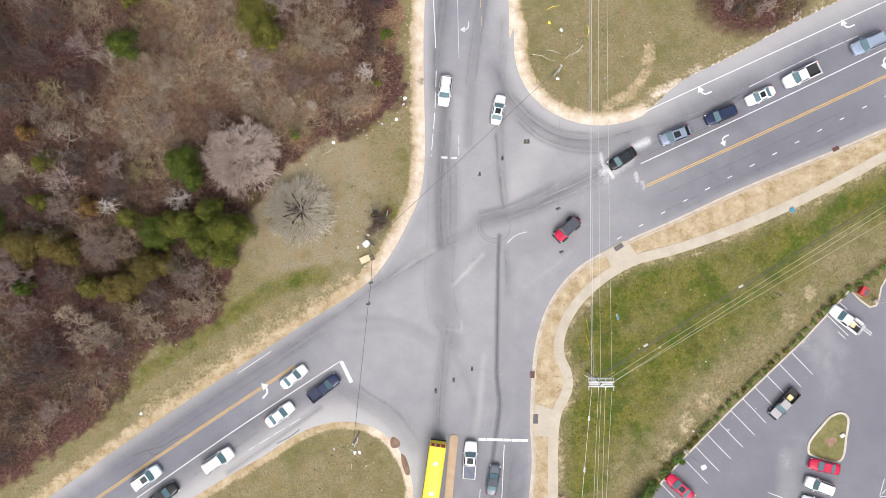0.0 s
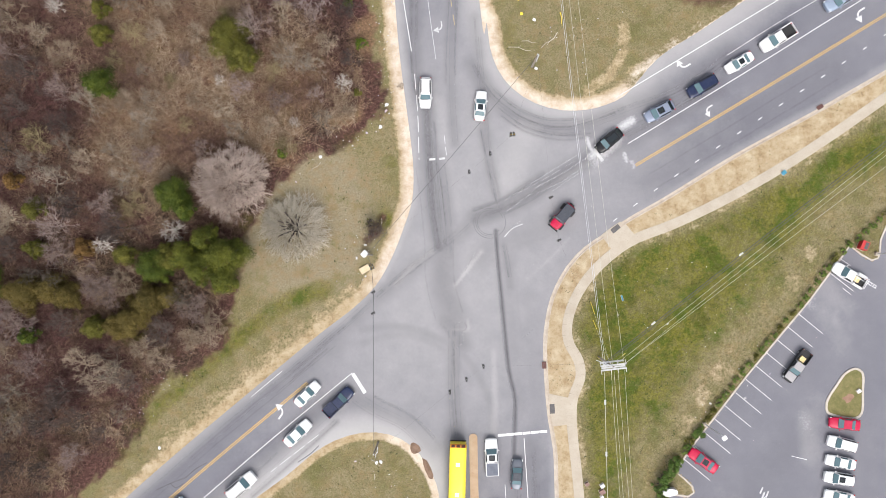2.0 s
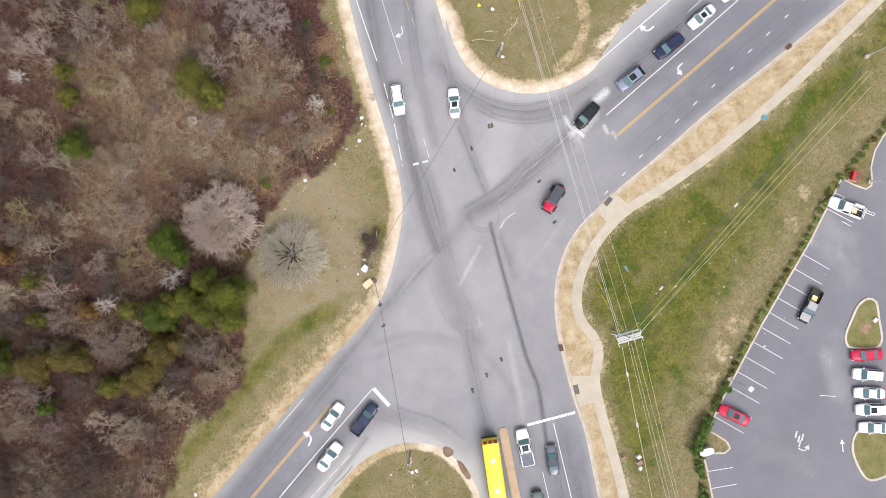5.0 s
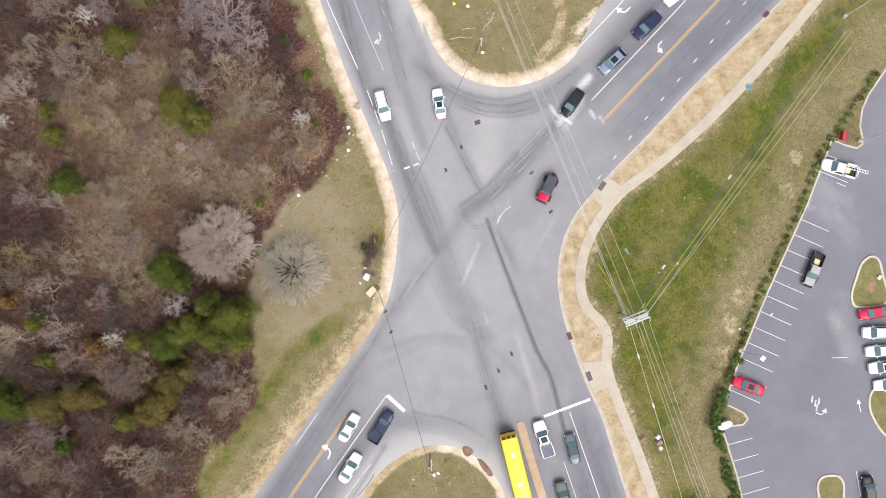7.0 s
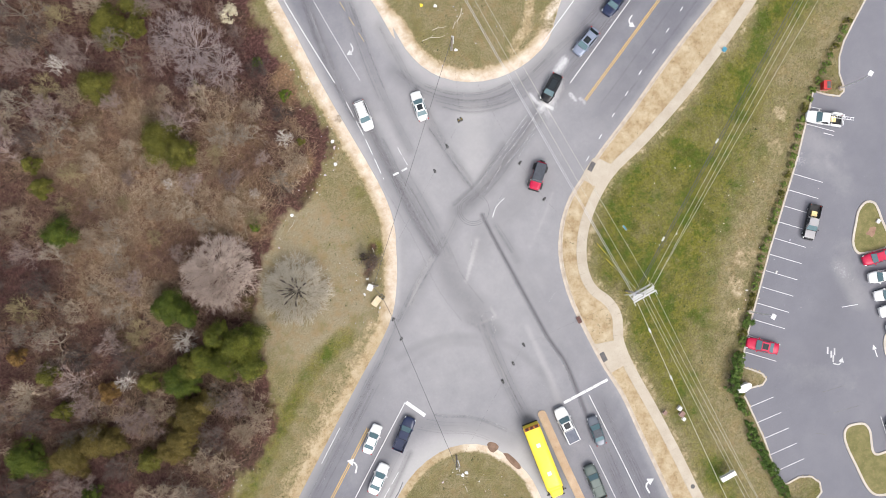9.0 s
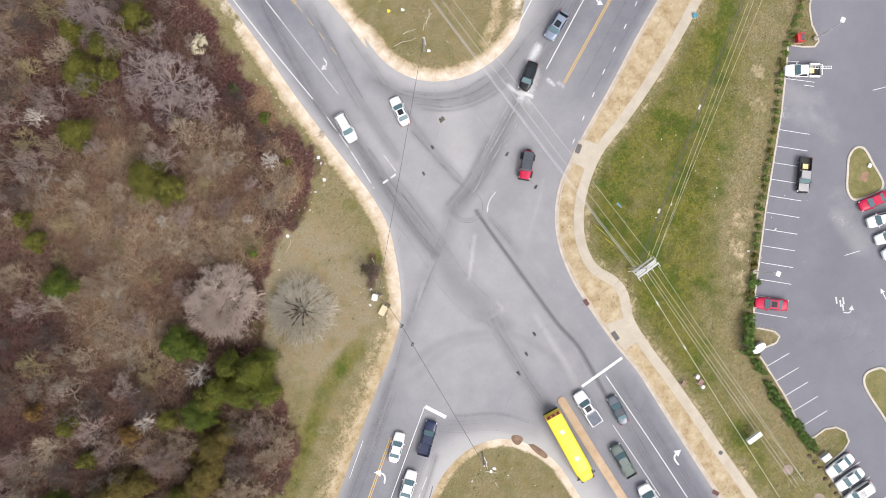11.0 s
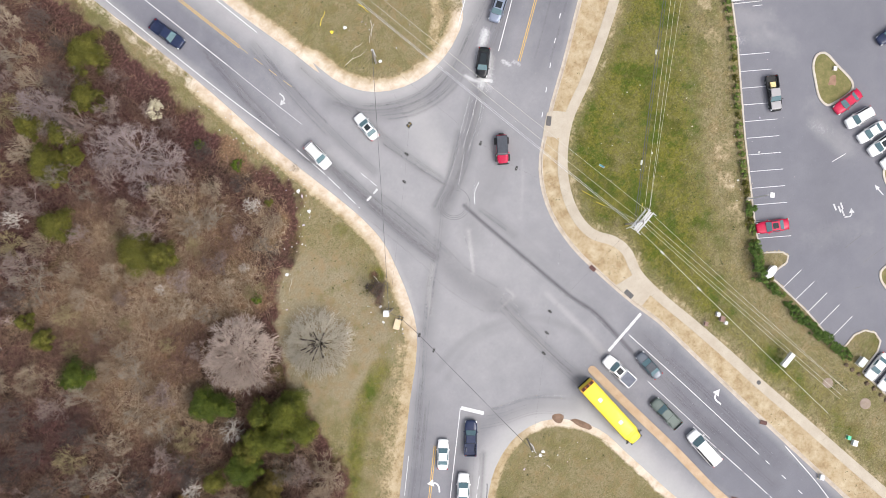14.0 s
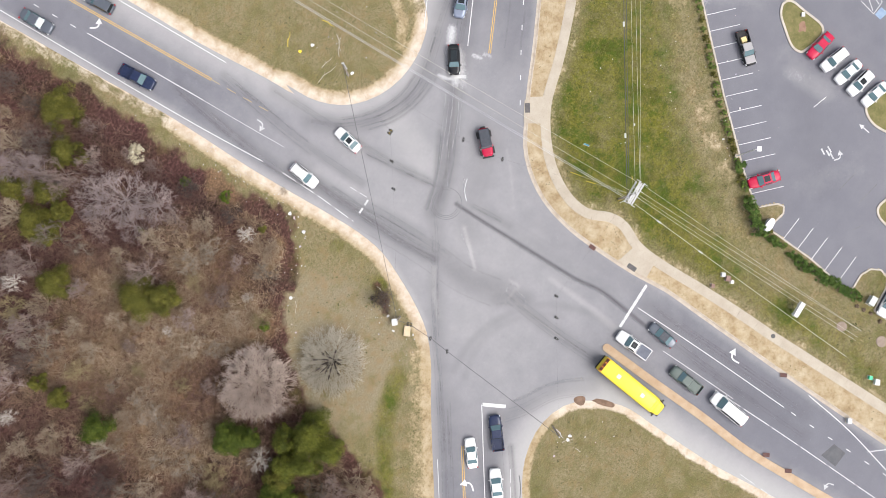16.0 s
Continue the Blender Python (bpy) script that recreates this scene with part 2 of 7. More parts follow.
def mat_plain(name, a, b, scale=1.5, rough=0.85, spot=None):
    """A surface of two near tones with stains and grit."""
    k = Mat(name, rough)
    mid, grit = k.noise(scale, 5, 0.65), k.noise(scale * 12, 4, 0.75)
    col = k.mix(k.ramp(mid, (0.35, 0.0), (0.65, 1.0)), a, b)
    if spot:
        col = k.mix(k.ramp(k.noise(scale * 4, 5, 0.8), (0.56, 0.0), (0.68, 0.8)), col, spot)
    dark = tuple(v * 0.7 for v in a)
    col = k.mix(k.ramp(grit, (0.32, 0.5), (0.48, 0.0)), col, dark)
    return k.done(col, grit, 0.3, 0.01)


GROUND, ASPHALT = mat_ground(), mat_asphalt()
WALK = mat_plain("pale concrete walk", (0.33, 0.285, 0.225), (0.385, 0.34, 0.275), 0.5)
KERB = mat_plain("stained concrete kerb", (0.33, 0.275, 0.215), (0.43, 0.375, 0.315), 0.8)
WHITE_LINE = mat_plain("worn white road paint", (0.46, 0.46, 0.46), (0.58, 0.58, 0.58), 2.0, 0.7, (0.3, 0.3, 0.305))
FAINT_LINE = mat_plain("faded white road paint", (0.34, 0.34, 0.34), (0.52, 0.52, 0.52), 1.5, 0.8, (0.215, 0.212, 0.218))
ISLE_KERB = mat_plain("pale concrete island kerb", (0.36, 0.32, 0.27), (0.44, 0.40, 0.35), 0.8)
YELLOW_LINE = mat_plain("worn yellow road paint", (0.44, 0.27, 0.06), (0.52, 0.34, 0.09), 2.0, 0.7, (0.27, 0.22, 0.15))
FAINT_YELLOW = mat_plain("faded yellow road paint", (0.27, 0.23, 0.15), (0.36, 0.28, 0.13), 1.5, 0.8, (0.17, 0.165, 0.17))
SKID = mat_plain("rubber streaks on asphalt", (0.10, 0.098, 0.104), (0.15, 0.148, 0.155), 1.2, 0.8, (0.18, 0.176, 0.182))
TAR = mat_plain("dark tar seam", (0.055, 0.055, 0.06), (0.085, 0.084, 0.09), 1.2, 0.7, (0.12, 0.118, 0.124))

# ---- plan: edges of the paving ----
NW_EDGE = spline(reach([(-3.29, 73.67), (-2.82, 56.34), (-2.50, 43.84), (-2.89, 29.96)], 90) + [(-2.68, 15.86), (-2.76, 12.12), (-3.51, 7.55), (-5.17, 3.82), (-7.41, -0.33), (-10.14, -4.06), (-13.63, -6.88)] + reach([(-18.60, -9.87), (-29.39, -16.92), (-44.33, -26.88), (-58.02, -36.59)], 0, 90), 1.5)
NE_EDGE = spline(reach([(8.97, 59.11), (9.06, 45.97), (9.65, 35.61), (9.80, 30.83)], 120) + [(10.36, 32.57), (10.42, 28.84), (11.22, 25.50), (12.95, 22.55), (16.11, 19.93), (19.99, 18.43), (23.71, 18.13), (26.49, 18.55)] + [(29.26, 19.53)] + reach([(34.64, 24.38), (41.85, 28.02), (51.96, 33.41), (55.85, 35.31)], 0, 120), 1.5)
SE_EDGE = spline(reach([(64.86, 17.79), (57.58, 14.65), (43.53, 8.86), (33.60, 4.22), (27.89, 1.74), (24.08, -0.17)], 120) + [(20.77, -1.91), (17.87, -4.47), (15.13, -8.61), (13.47, -13.99), (12.89, -19.78), (12.72, -26.39)] + reach([(12.96, -30.70), (12.47, -37.25), (11.40, -51.93), (10.31, -70.02)], 0, 120), 1.5)
SW_EDGE = spline(reach([(-36.82, -36.55), (-31.85, -33.48), (-26.04, -30.16)], 120) + [(-21.90, -27.43), (-18.58, -25.94), (-14.44, -25.27), (-10.71, -25.93), (-7.39, -28.15)] + reach([(-4.55, -33.99), (-4.66, -40.03), (-5.03, -49.29), (-4.54, -58.69)], 0, 120), 1.5)
ROAD_RING = np.vstack([NW_EDGE, SW_EDGE, SE_EDGE[::-1], NE_EDGE[::-1]])
WALK_LINE = spline(reach([(64.84, 13.73), (59.22, 10.67), (50.95, 6.53), (42.68, 2.98), (34.42, 0.08), (27.80, -1.74), (24.07, -3.81), (20.76, -6.54), (18.28, -9.85), (17.03, -13.16), (17.03, -15.64), (18.10, -18.12), (18.18, -20.60)], 60) + reach([(16.72, -23.58), (16.17, -26.72), (16.04, -30.99), (16.05, -34.62), (15.81, -42.40), (15.51, -47.60), (15.39, -51.98), (15.12, -60.15)], 0, 60), 0.7)
WOOD_EDGE = spline(reach([(-6.29, 71.84), (-6.18, 58.69), (-6.86, 46.56)], 90) + [(-6.9, 34.83), (-6.7, 27.20)] + [(-6.9, 22.0), (-11.4, 17.7), (-17.39, 15.46), (-23.62, 11.30), (-27.36, 5.49), (-29.26, 0.92)] + [(-28.35, 2.38), (-30.87, -3.02), (-32.25, -7.81), (-36.28, -12.71), (-42.35, -14.44)] + [(-48.50, -23.57), (-56.80, -29.38), (-65.11, -35.19)], 2.0)
SHRUB_LINE = np.vstack([[(83.34, 8.78), (78.01, 5.35), (73.74, 2.60), (69.23, -0.29), (65.33, -2.84), (57.59, -8.05)], [(52.53, -13.43), (42.56, -22.97), (34.10, -31.61), (30.45, -35.82)], [(28.65, -40.02), (28.09, -46.65), (26.91, -53.60), (26.33, -58.23), (25.46, -68.93), (24.95, -74.47)]])
LOT_EDGE = np.vstack([[(83.34, 8.78), (78.01, 5.35), (73.74, 2.60), (69.23, -0.29), (66.91, -1.85), (65.19, -3.51), (63.96, -5.68), (63.62, -7.54), (63.26, -8.28), (62.33, -8.49), (60.84, -7.40), (59.42, -5.99), (57.59, -8.05)], [(52.53, -13.43), (42.56, -22.97), (34.10, -31.61), (30.31, -35.90), (31.56, -37.17), (32.58, -38.39), (32.65, -39.31), (31.75, -39.75), (29.94, -39.30), (28.47, -38.63)], [(28.62, -40.43), (28.09, -46.65), (26.80, -53.72), (27.93, -54.05), (29.80, -54.04), (31.32, -54.82), (31.99, -56.17), (31.55, -57.54), (30.13, -58.15), (27.62, -58.26), (26.40, -58.40), (25.46, -68.93), (24.95, -74.47)]])
LOT_RING = np.vstack([LOT_EDGE, [(120, -110), (120, 60)]])

# ---- ground ----
def blobs(xy, spots):
    """Soft patches: ((x, y), radius) each."""
    v = np.zeros(len(xy))
    for (x, y), r in spots:
        v = np.maximum(v, 1 - smooth(r * 0.55, r * 1.25, np.hypot(xy[:, 0] - x, xy[:, 1] - y)))
    return v


WARM = list(zip([(-27.27, 41.10), (-41.48, 34.51), (-34.75, 33.13), (-29.01, 25.77), (-43.14, 25.15), (-39.69, 20.74), (-19.75, 27.79), (-23.36, 22.14), (-34.16, 22.70), (-12.96, 22.69), (-6.45, 32.50), (-46.74, 19.50)], (6, 9, 10, 9, 8, 8, 7, 7, 8, 4, 4, 5)))
PLUM = list(zip([(-36.29, 53.30), (-45.17, 50.15), (-49.68, 34.74), (-55.14, 29.04), (-68.88, -3.95), (-61.37, -7.52), (-53.46, -12.20), (-70.34, 10.52), (-46.97, 63.99), (-20.91, 48.69), (-22.98, 40.43), (-50.81, -14.37)], (9, 8, 6, 7, 10, 8, 7, 14, 14, 8, 4, 6)))
PLUM += list(zip([(-6.48, 50.25), (-21.25, 51.45), (-15.97, 41.94), (-23.58, 39.88), (-9.52, 38.21), (-12.33, 24.36), (-33.70, 49.16), (-17.76, 62.81)], (5, 6, 5, 4.5, 4, 3.5, 6, 7)))


def build_ground():
    n, half = 430, 88.0
    ax = np.concatenate([[-900, -500, -260, -150, -110], np.linspace(-half, half, n), [110, 150, 260, 500, 900]])
    gx, gy = np.meshgrid(ax, ax)
    xy = np.stack([gx.ravel(), gy.ravel()], 1)
    m = len(ax)
    i = np.arange(m * m).reshape(m, m)
    faces = np.stack([i[:-1, :-1].ravel(), i[:-1, 1:].ravel(), i[1:, 1:].ravel(), i[1:, :-1].ravel()], 1)
    near = np.abs(xy).max(1) < 100
    west = inside(xy, np.vstack([WOOD_EDGE, [(-900, WOOD_EDGE[-1][1] - 500), (-900, 900), (WOOD_EDGE[0][0] - 400, 900)]]))
    dw = distance(xy, WOOD_EDGE) * np.where(west, 1, -1)
    litter_spots = blobs(xy, list(zip([(-9.34, 4.20), (-10.53, 2.66), (-8.18, 5.67)], (1.5, 1.0, 0.9))))
    ragged = dw + np.where(near, 1.5 * fbm(xy, 0.2, 4.0, 4) + 0.9 * fbm(xy, 0.9, 9.0, 3), 0)
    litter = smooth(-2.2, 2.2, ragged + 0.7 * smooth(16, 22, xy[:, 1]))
    (nx_, ny_), = [(45.27, 36.16)]
    litter = np.maximum(litter, 0.62 * litter_spots)
    litter = np.maximum(litter, 0.9 * (1 - smooth(3, 9, np.hypot((xy[:, 0] - nx_) * 0.7, xy[:, 1] - ny_ - 1))))
    road = inside(xy, ROAD_RING)
    edge_raw = np.minimum.reduce([distance(xy, e) for e in (NW_EDGE, NE_EDGE, SW_EDGE)])
    kerb = distance(xy, SE_EDGE)
    walk_d = distance(xy, WALK_LINE)
    lawn = inside(xy, np.vstack([SE_EDGE, [(300, -300), (300, 100)]]))
    lot = inside(xy, LOT_RING)
    west_road = smooth(-8, -14, xy[:, 0]) * (xy[:, 1] > -45)
    east_road = smooth(27, 32, xy[:, 0])
    dirt = (1.2 - smooth(0.8, 3.0, edge_raw) * 1.2) * (1 - 0.7 * east_road) * (1 - 0.35 * west_road)
    pale = (1 - smooth(0.7, 2.0, edge_raw)) * (1 - 0.95 * west_road)
    shoulder = distance(xy, spline([(-13.73, -5.00), (-18.31, -7.86), (-24.17, -11.48), (-30.03, -15.11), (-35.69, -19.28), (-43.55, -24.23)]))
    dirt = np.maximum(dirt, 0.5 * (1 - smooth(0.8, 3.2, shoulder)))
    dirt = np.where(lawn, 0.0, dirt)
    dirt = np.where(distance(xy, SW_EDGE) < edge_raw + 0.01, 1.2 - 1.2 * smooth(0.2, 1.9, edge_raw), dirt)
    dirt = np.where((xy[:, 0] < 2) & ~lawn, dirt * (1 - 0.6 * smooth(41, 46, xy[:, 1])), dirt)
    pale = np.where(lawn, 0.1, pale)
    for ln, w, amount in (([(30.35, 29.54), (29.68, 25.80), (27.18, 22.48), (24.0, 20.9)], 1.8, 0.62), ([(-10.31, -2.41), (-12.80, -5.56), (-15.29, -6.97)], 1.6, 0.9), ([(30.75, 22.89), (34.47, 24.13)], 2.0, 0.6)):
        dirt = np.maximum(dirt, amount * (1 - smooth(0.3, w, distance(xy, ln))))
    dirt = np.maximum(dirt, np.where(lawn & ~lot, np.where(inside(xy, np.vstack([SE_EDGE, WALK_LINE[::-1]])), 0.88, 0.45 * (1 - smooth(0.9, 3.2, walk_d))), 0))
    lot_d = distance(xy, LOT_RING)
    bare = 0.75 * (1 - smooth(0.5, 6.0, np.abs(lot_d - 4.0)))
    dirt = np.maximum(dirt, np.where(lawn & ~lot, bare * 0.36, 0))
    scuffed = blobs(xy, list(zip([(32.78, -29.48), (35.67, -25.37), (38.81, -22.28), (50.62, -10.51), (53.53, -6.38)], (2.2, 2.0, 2.0, 1.8, 1.5))))
    dirt = np.maximum(dirt, 0.5 * scuffed * (lawn & ~lot))
    dirt = np.where(road | lot, 1.0, dirt)
    (lx, ly), = [(-20.0, 6.6)]
    bare_ground = np.where(lawn, 0.0, 0.9 * (1 - smooth(6.5, 13.5, np.hypot(xy[:, 0] - lx, (xy[:, 1] - ly) * 0.85)))) + np.where(lawn, 0, 0.28)
    bare_ground = np.where(inside(xy, np.vstack([SE_EDGE, WALK_LINE[::-1]])), 0.5, bare_ground)
    verge = inside(xy, np.vstack([SE_EDGE, WALK_LINE[::-1]]))
    green = np.where(lawn, np.where(verge, 0.12, 0.42 + 0.32 * smooth(1.0, 4.0, walk_d) - 0.42 * (1 - smooth(3, 11, lot_d))), 0.31)
    bank = distance(xy, spline([(-18.20, -3.78), (-24.10, -5.56), (-29.06, -8.24), (-33.26, -11.28), (-37.84, -14.14), (-42.59, -17.37), (-47.69, -21.35)]))
    green = np.maximum(green, 0.62 * (1 - smooth(0.2, 3.2, bank)))
    bare_ground = bare_ground * smooth(0.8, 2.6, bank)
    scrub = blobs(xy, list(zip([(-3.53, 15.42), (-7.80, 5.49), (-6.10, 13.88), (-15.81, -2.63)], (2.0, 1.6, 1.5, 2.0))))
    green = np.maximum(green, 0.55 * scrub)
    z = np.where(lawn & ~lot, 0.10 * smooth(0.3, 1.2, kerb), 0.0) + np.where(near & ~road & ~lot & ~lawn, 0.0, 0)
    z = np.where(west, 0.25 * smooth(0, 8, dw) + 0.0, z)
    me = mesh_of("ground", np.column_stack([xy, z]), faces)
    for name, v in (("litter", litter), ("dirt", dirt), ("green", green), ("pale", pale), ("bare", bare_ground), ("warm", blobs(xy, WARM)), ("plum", blobs(xy, PLUM))):
        put(me, name, v)
    for p in me.polygons:
        p.use_smooth = True
    tagged(part_me("ground", me, GROUND), "dry grass, leaf litter and sandy soil round a crossroads", "ground", kind="structure")


build_ground()


# ---- roads ----
def wear(me, pieces):
    co = np.empty(len(me.vertices) * 3)
    me.vertices.foreach_get("co", co)
    xy = co.reshape(-1, 3)[:, :2]
    for name, lines in pieces.items():
        v = np.zeros(len(xy))
        for line, width, amount in lines:
            line = np.asarray(line, float)
            lo, hi = line.min(0) - 1.6 * width, line.max(0) + 1.6 * width
            m = np.flatnonzero(((xy > lo) & (xy < hi)).all(1))
            if len(m):
                v[m] = np.maximum(v[m], amount * (1 - smooth(0.0, width * 1.55, distance(xy[m], line))))
        put(me, name, v)
    return xy


def wheel_paths():
    """Dark bands where tyres pass: (line, half width, amount)."""
    legs = [
        ([(45.23, 24.11), (37.77, 19.97), (27.01, 17.08)], 1.6, 0.22), ([(42.73, 19.14), (34.45, 15.41), (27.00, 12.51)], 1.5, 0.25), ([(60.0, 19.6), (46.0, 13.0), (32.0, 6.6)], 3.0, 0.16),
        ([(-19.84, -20.64), (-28.54, -26.86), (-40.15, -34.74)], 1.6, 0.28), ([(-17.77, -11.11), (-25.24, -16.09), (-33.54, -21.48), (-48.0, -31.5)], 2.4, 0.25),
        ([(7.22, -34.63), (6.25, -45.79), (5.42, -58.77)], 1.2, 0.22), ([(9.84, -30.17), (9.22, -41.13), (8.25, -57.07)], 1.6, 0.22)]
    northwest = [
        ([(1.87, 46.09), (0.19, 35.79), (-0.74, 25.14), (0.16, 20.84)], 1.0, 0.3), ([(0.16, 20.84), (-0.18, 14.73), (-0.55, 6.63), (-0.33, 0.54)], 0.95, 0.5), ([(0.08, 17.19), (-0.28, 12.20), (-0.60, 7.11)], 0.4, 0.35),
        ([(0.23, 12.69), (0.33, 7.12), (0.25, 1.18), (-0.20, -4.57), (0.72, -10.70)], 1.9, 0.30), ([(0.72, -10.70), (-0.12, -17.45), (-0.65, -23.15), (-0.76, -27.21)], 1.0, 0.3),
        ([(6.80, 40.94), (4.77, 28.97), (3.94, 21.05), (3.67, 15.47)], 0.7, 0.22), ([(8.78, 33.51), (8.57, 24.37), (8.37, 14.33), (9.08, 5.24)], 0.9, 0.2), ([(7.77, 16.92), (8.22, 12.09), (8.70, 7.90), (9.05, 4.79)], 0.45, 0.28)]
    northeast = [
        ([(7.79, 26.60), (9.53, 22.53), (12.82, 18.83), (17.17, 16.38), (21.52, 15.86), (28.73, 17.47)], 1.3, 0.3), ([(10.08, 22.73), (13.18, 19.58), (17.60, 17.28), (21.99, 16.83)], 0.35, 0.3), ([(10.50, 19.76), (14.42, 16.40), (19.13, 14.70), (23.66, 14.56)], 0.6, 0.2),
        ([(23.45, 11.25), (18.18, 8.89), (12.77, 6.23), (9.46, 5.06), (5.61, 4.14)], 1.3, 0.42), ([(5.61, 4.14), (1.73, 1.40), (-2.67, -1.09), (-8.39, -4.79), (-14.94, -9.47), (-23.72, -15.36)], 1.2, 0.2), ([(16.17, 9.48), (12.56, 7.71), (9.70, 6.14)], 0.5, 0.3),
        ([(18.02, 2.80), (13.05, 1.04), (9.36, 0.05), (5.68, -1.87)], 1.8, 0.14), ([(9.18, -0.33), (9.42, -3.66), (9.47, -6.43)], 0.7, 0.25)]
    south = [
        ([(8.25, 1.96), (8.09, -1.64), (8.00, -7.57), (7.92, -13.50), (7.90, -18.71), (8.30, -22.84), (7.82, -26.73), (7.22, -30.83)], 0.33, 0.62), ([(9.15, 1.53), (9.11, -7.18), (8.87, -16.70), (8.74, -24.24)], 1.3, 0.12),
        ([(-13.00, -10.21), (-8.47, -10.35), (-3.70, -11.89), (-0.18, -14.12), (2.70, -17.70), (4.49, -22.58), (4.66, -27.96)], 0.6, 0.14), ([(-13.03, -12.21), (-8.53, -11.42), (-3.99, -12.49), (-0.07, -15.82), (2.11, -19.89)], 0.5, 0.1),
        ([(-0.25, -10.05), (0.86, -11.96), (1.15, -13.65)], 1.5, 0.33), ([(10.93, -27.30), (11.20, -21.01), (11.27, -14.17), (11.72, -8.43)], 1.2, 0.08), ([(-14.81, -19.79), (-12.18, -21.96), (-7.98, -24.69), (-4.57, -29.06)], 1.3, 0.2),
        ([(-9.29, -4.36), (-16.42, -9.68), (-25.20, -15.57)], 0.9, 0.18)]
    out, rs = [], np.random.RandomState(17)
    for l, w, a in legs + northwest + northeast + south:
        ln = spline(l)
        n = normals2d(ln)
        out.append((ln, w * 1.15, a * 1.25))
        for j in range(3 if w > 0.5 else 1):
            a0, a1 = sorted(rs.uniform(0, len(ln), 2))
            piece = slice(int(a0 * 0.5), int(a1) + 3)
            out.append((ln[piece] + n[piece] * rs.normal(0, w * 0.6), rs.uniform(0.25, 0.5), min(0.5, a * rs.uniform(0.9, 1.4))))
    return [q for q in out if len(q[0]) > 1]


def pale_paths():
    """Dusty, sun-bleached ground between the wheel paths."""
    north = [
        ([(13.74, 14.98), (12.31, 11.98), (11.05, 9.36)], 4.0, 0.3), ([(6.74, 11.88), (5.52, 7.40), (3.36, 3.84)], 2.2, 0.22), ([(2.06, 26.57), (1.40, 17.66), (1.36, 9.85)], 0.7, 0.3), ([(22.51, 12.16), (23.70, 6.98)], 2.0, 0.12),
        ([(-1.54, -0.07), (-4.11, -1.60), (-7.18, -4.18)], 0.75, 0.62), ([(5.81, -0.83), (3.99, -2.72), (1.44, -5.36)], 0.5, 0.7), ([(2.46, -4.00), (4.21, -2.27)], 1.6, 0.3)]
    south = [
        ([(14.44, -4.68), (10.78, -7.52), (7.93, -12.13)], 2.6, 0.32), ([(18.81, -0.34), (15.71, -2.99), (11.90, -5.76)], 0.6, 0.42), ([(14.70, -8.93), (12.19, -14.16), (11.55, -20.27)], 1.8, 0.28),
        ([(-6.29, 3.85), (-9.16, -1.21), (-8.93, -5.91)], 2.2, 0.28), ([(-7.80, -14.70), (-7.73, -18.40), (-10.29, -19.93)], 5.0, 0.34), ([(0.54, -13.00), (-0.12, -17.45), (-0.71, -21.75)], 0.55, 0.55), ([(0.48, -11.78), (2.71, -11.92), (2.58, -10.67)], 0.5, 0.6),
        ([(5.92, -15.75), (5.31, -22.78), (4.61, -27.49)], 1.0, 0.5), ([(-10.54, -6.98), (-6.83, -6.91), (-3.13, -6.85)], 2.0, 0.22), ([(-3.25, -20.54), (-2.79, -25.33), (-3.11, -27.92)], 2.0, 0.3), ([(-2.18, -7.76), (-2.94, -8.77), (-3.10, -10.07)], 0.4, 0.4)]
    sweeps = [(NW_EDGE, 1.6, 0.6), (NE_EDGE, 4.0, 0.66), (SW_EDGE, 4.2, 0.85), (SE_EDGE, 1.0, 0.35)]
    sweeps += [(spline(l), w, a) for l, w, a in (([(9.61, 28.49), (10.80, 24.23), (14.40, 20.20), (19.81, 18.06), (25.56, 18.53)], 1.8, 0.5), ([(14.28, 16.10), (10.69, 8.61)], 5.0, 0.62), ([(27.32, 12.62), (21.98, 10.11), (15.72, 7.58), (10.34, 5.56)], 1.1, 0.6), ([(13.81, -0.24), (17.84, 2.43), (22.27, 3.99)], 2.0, 0.4), ([(2.30, 21.84), (2.46, 12.55), (3.37, 2.91)], 2.0, 0.52))]
    sweeps.append((spline([(-18.58, -24.78), (-15.27, -23.12), (-10.29, -23.53)]), 1.4, 0.4))
    sweeps.append((spline([(-2.01, -9.86), (3.79, 0.08), (9.60, 11.70)], 4.0), 30.0, 0.46))
    return [(spline(l, 0.5), w, a * 1.15) for l, w, a in north + south] + sweeps


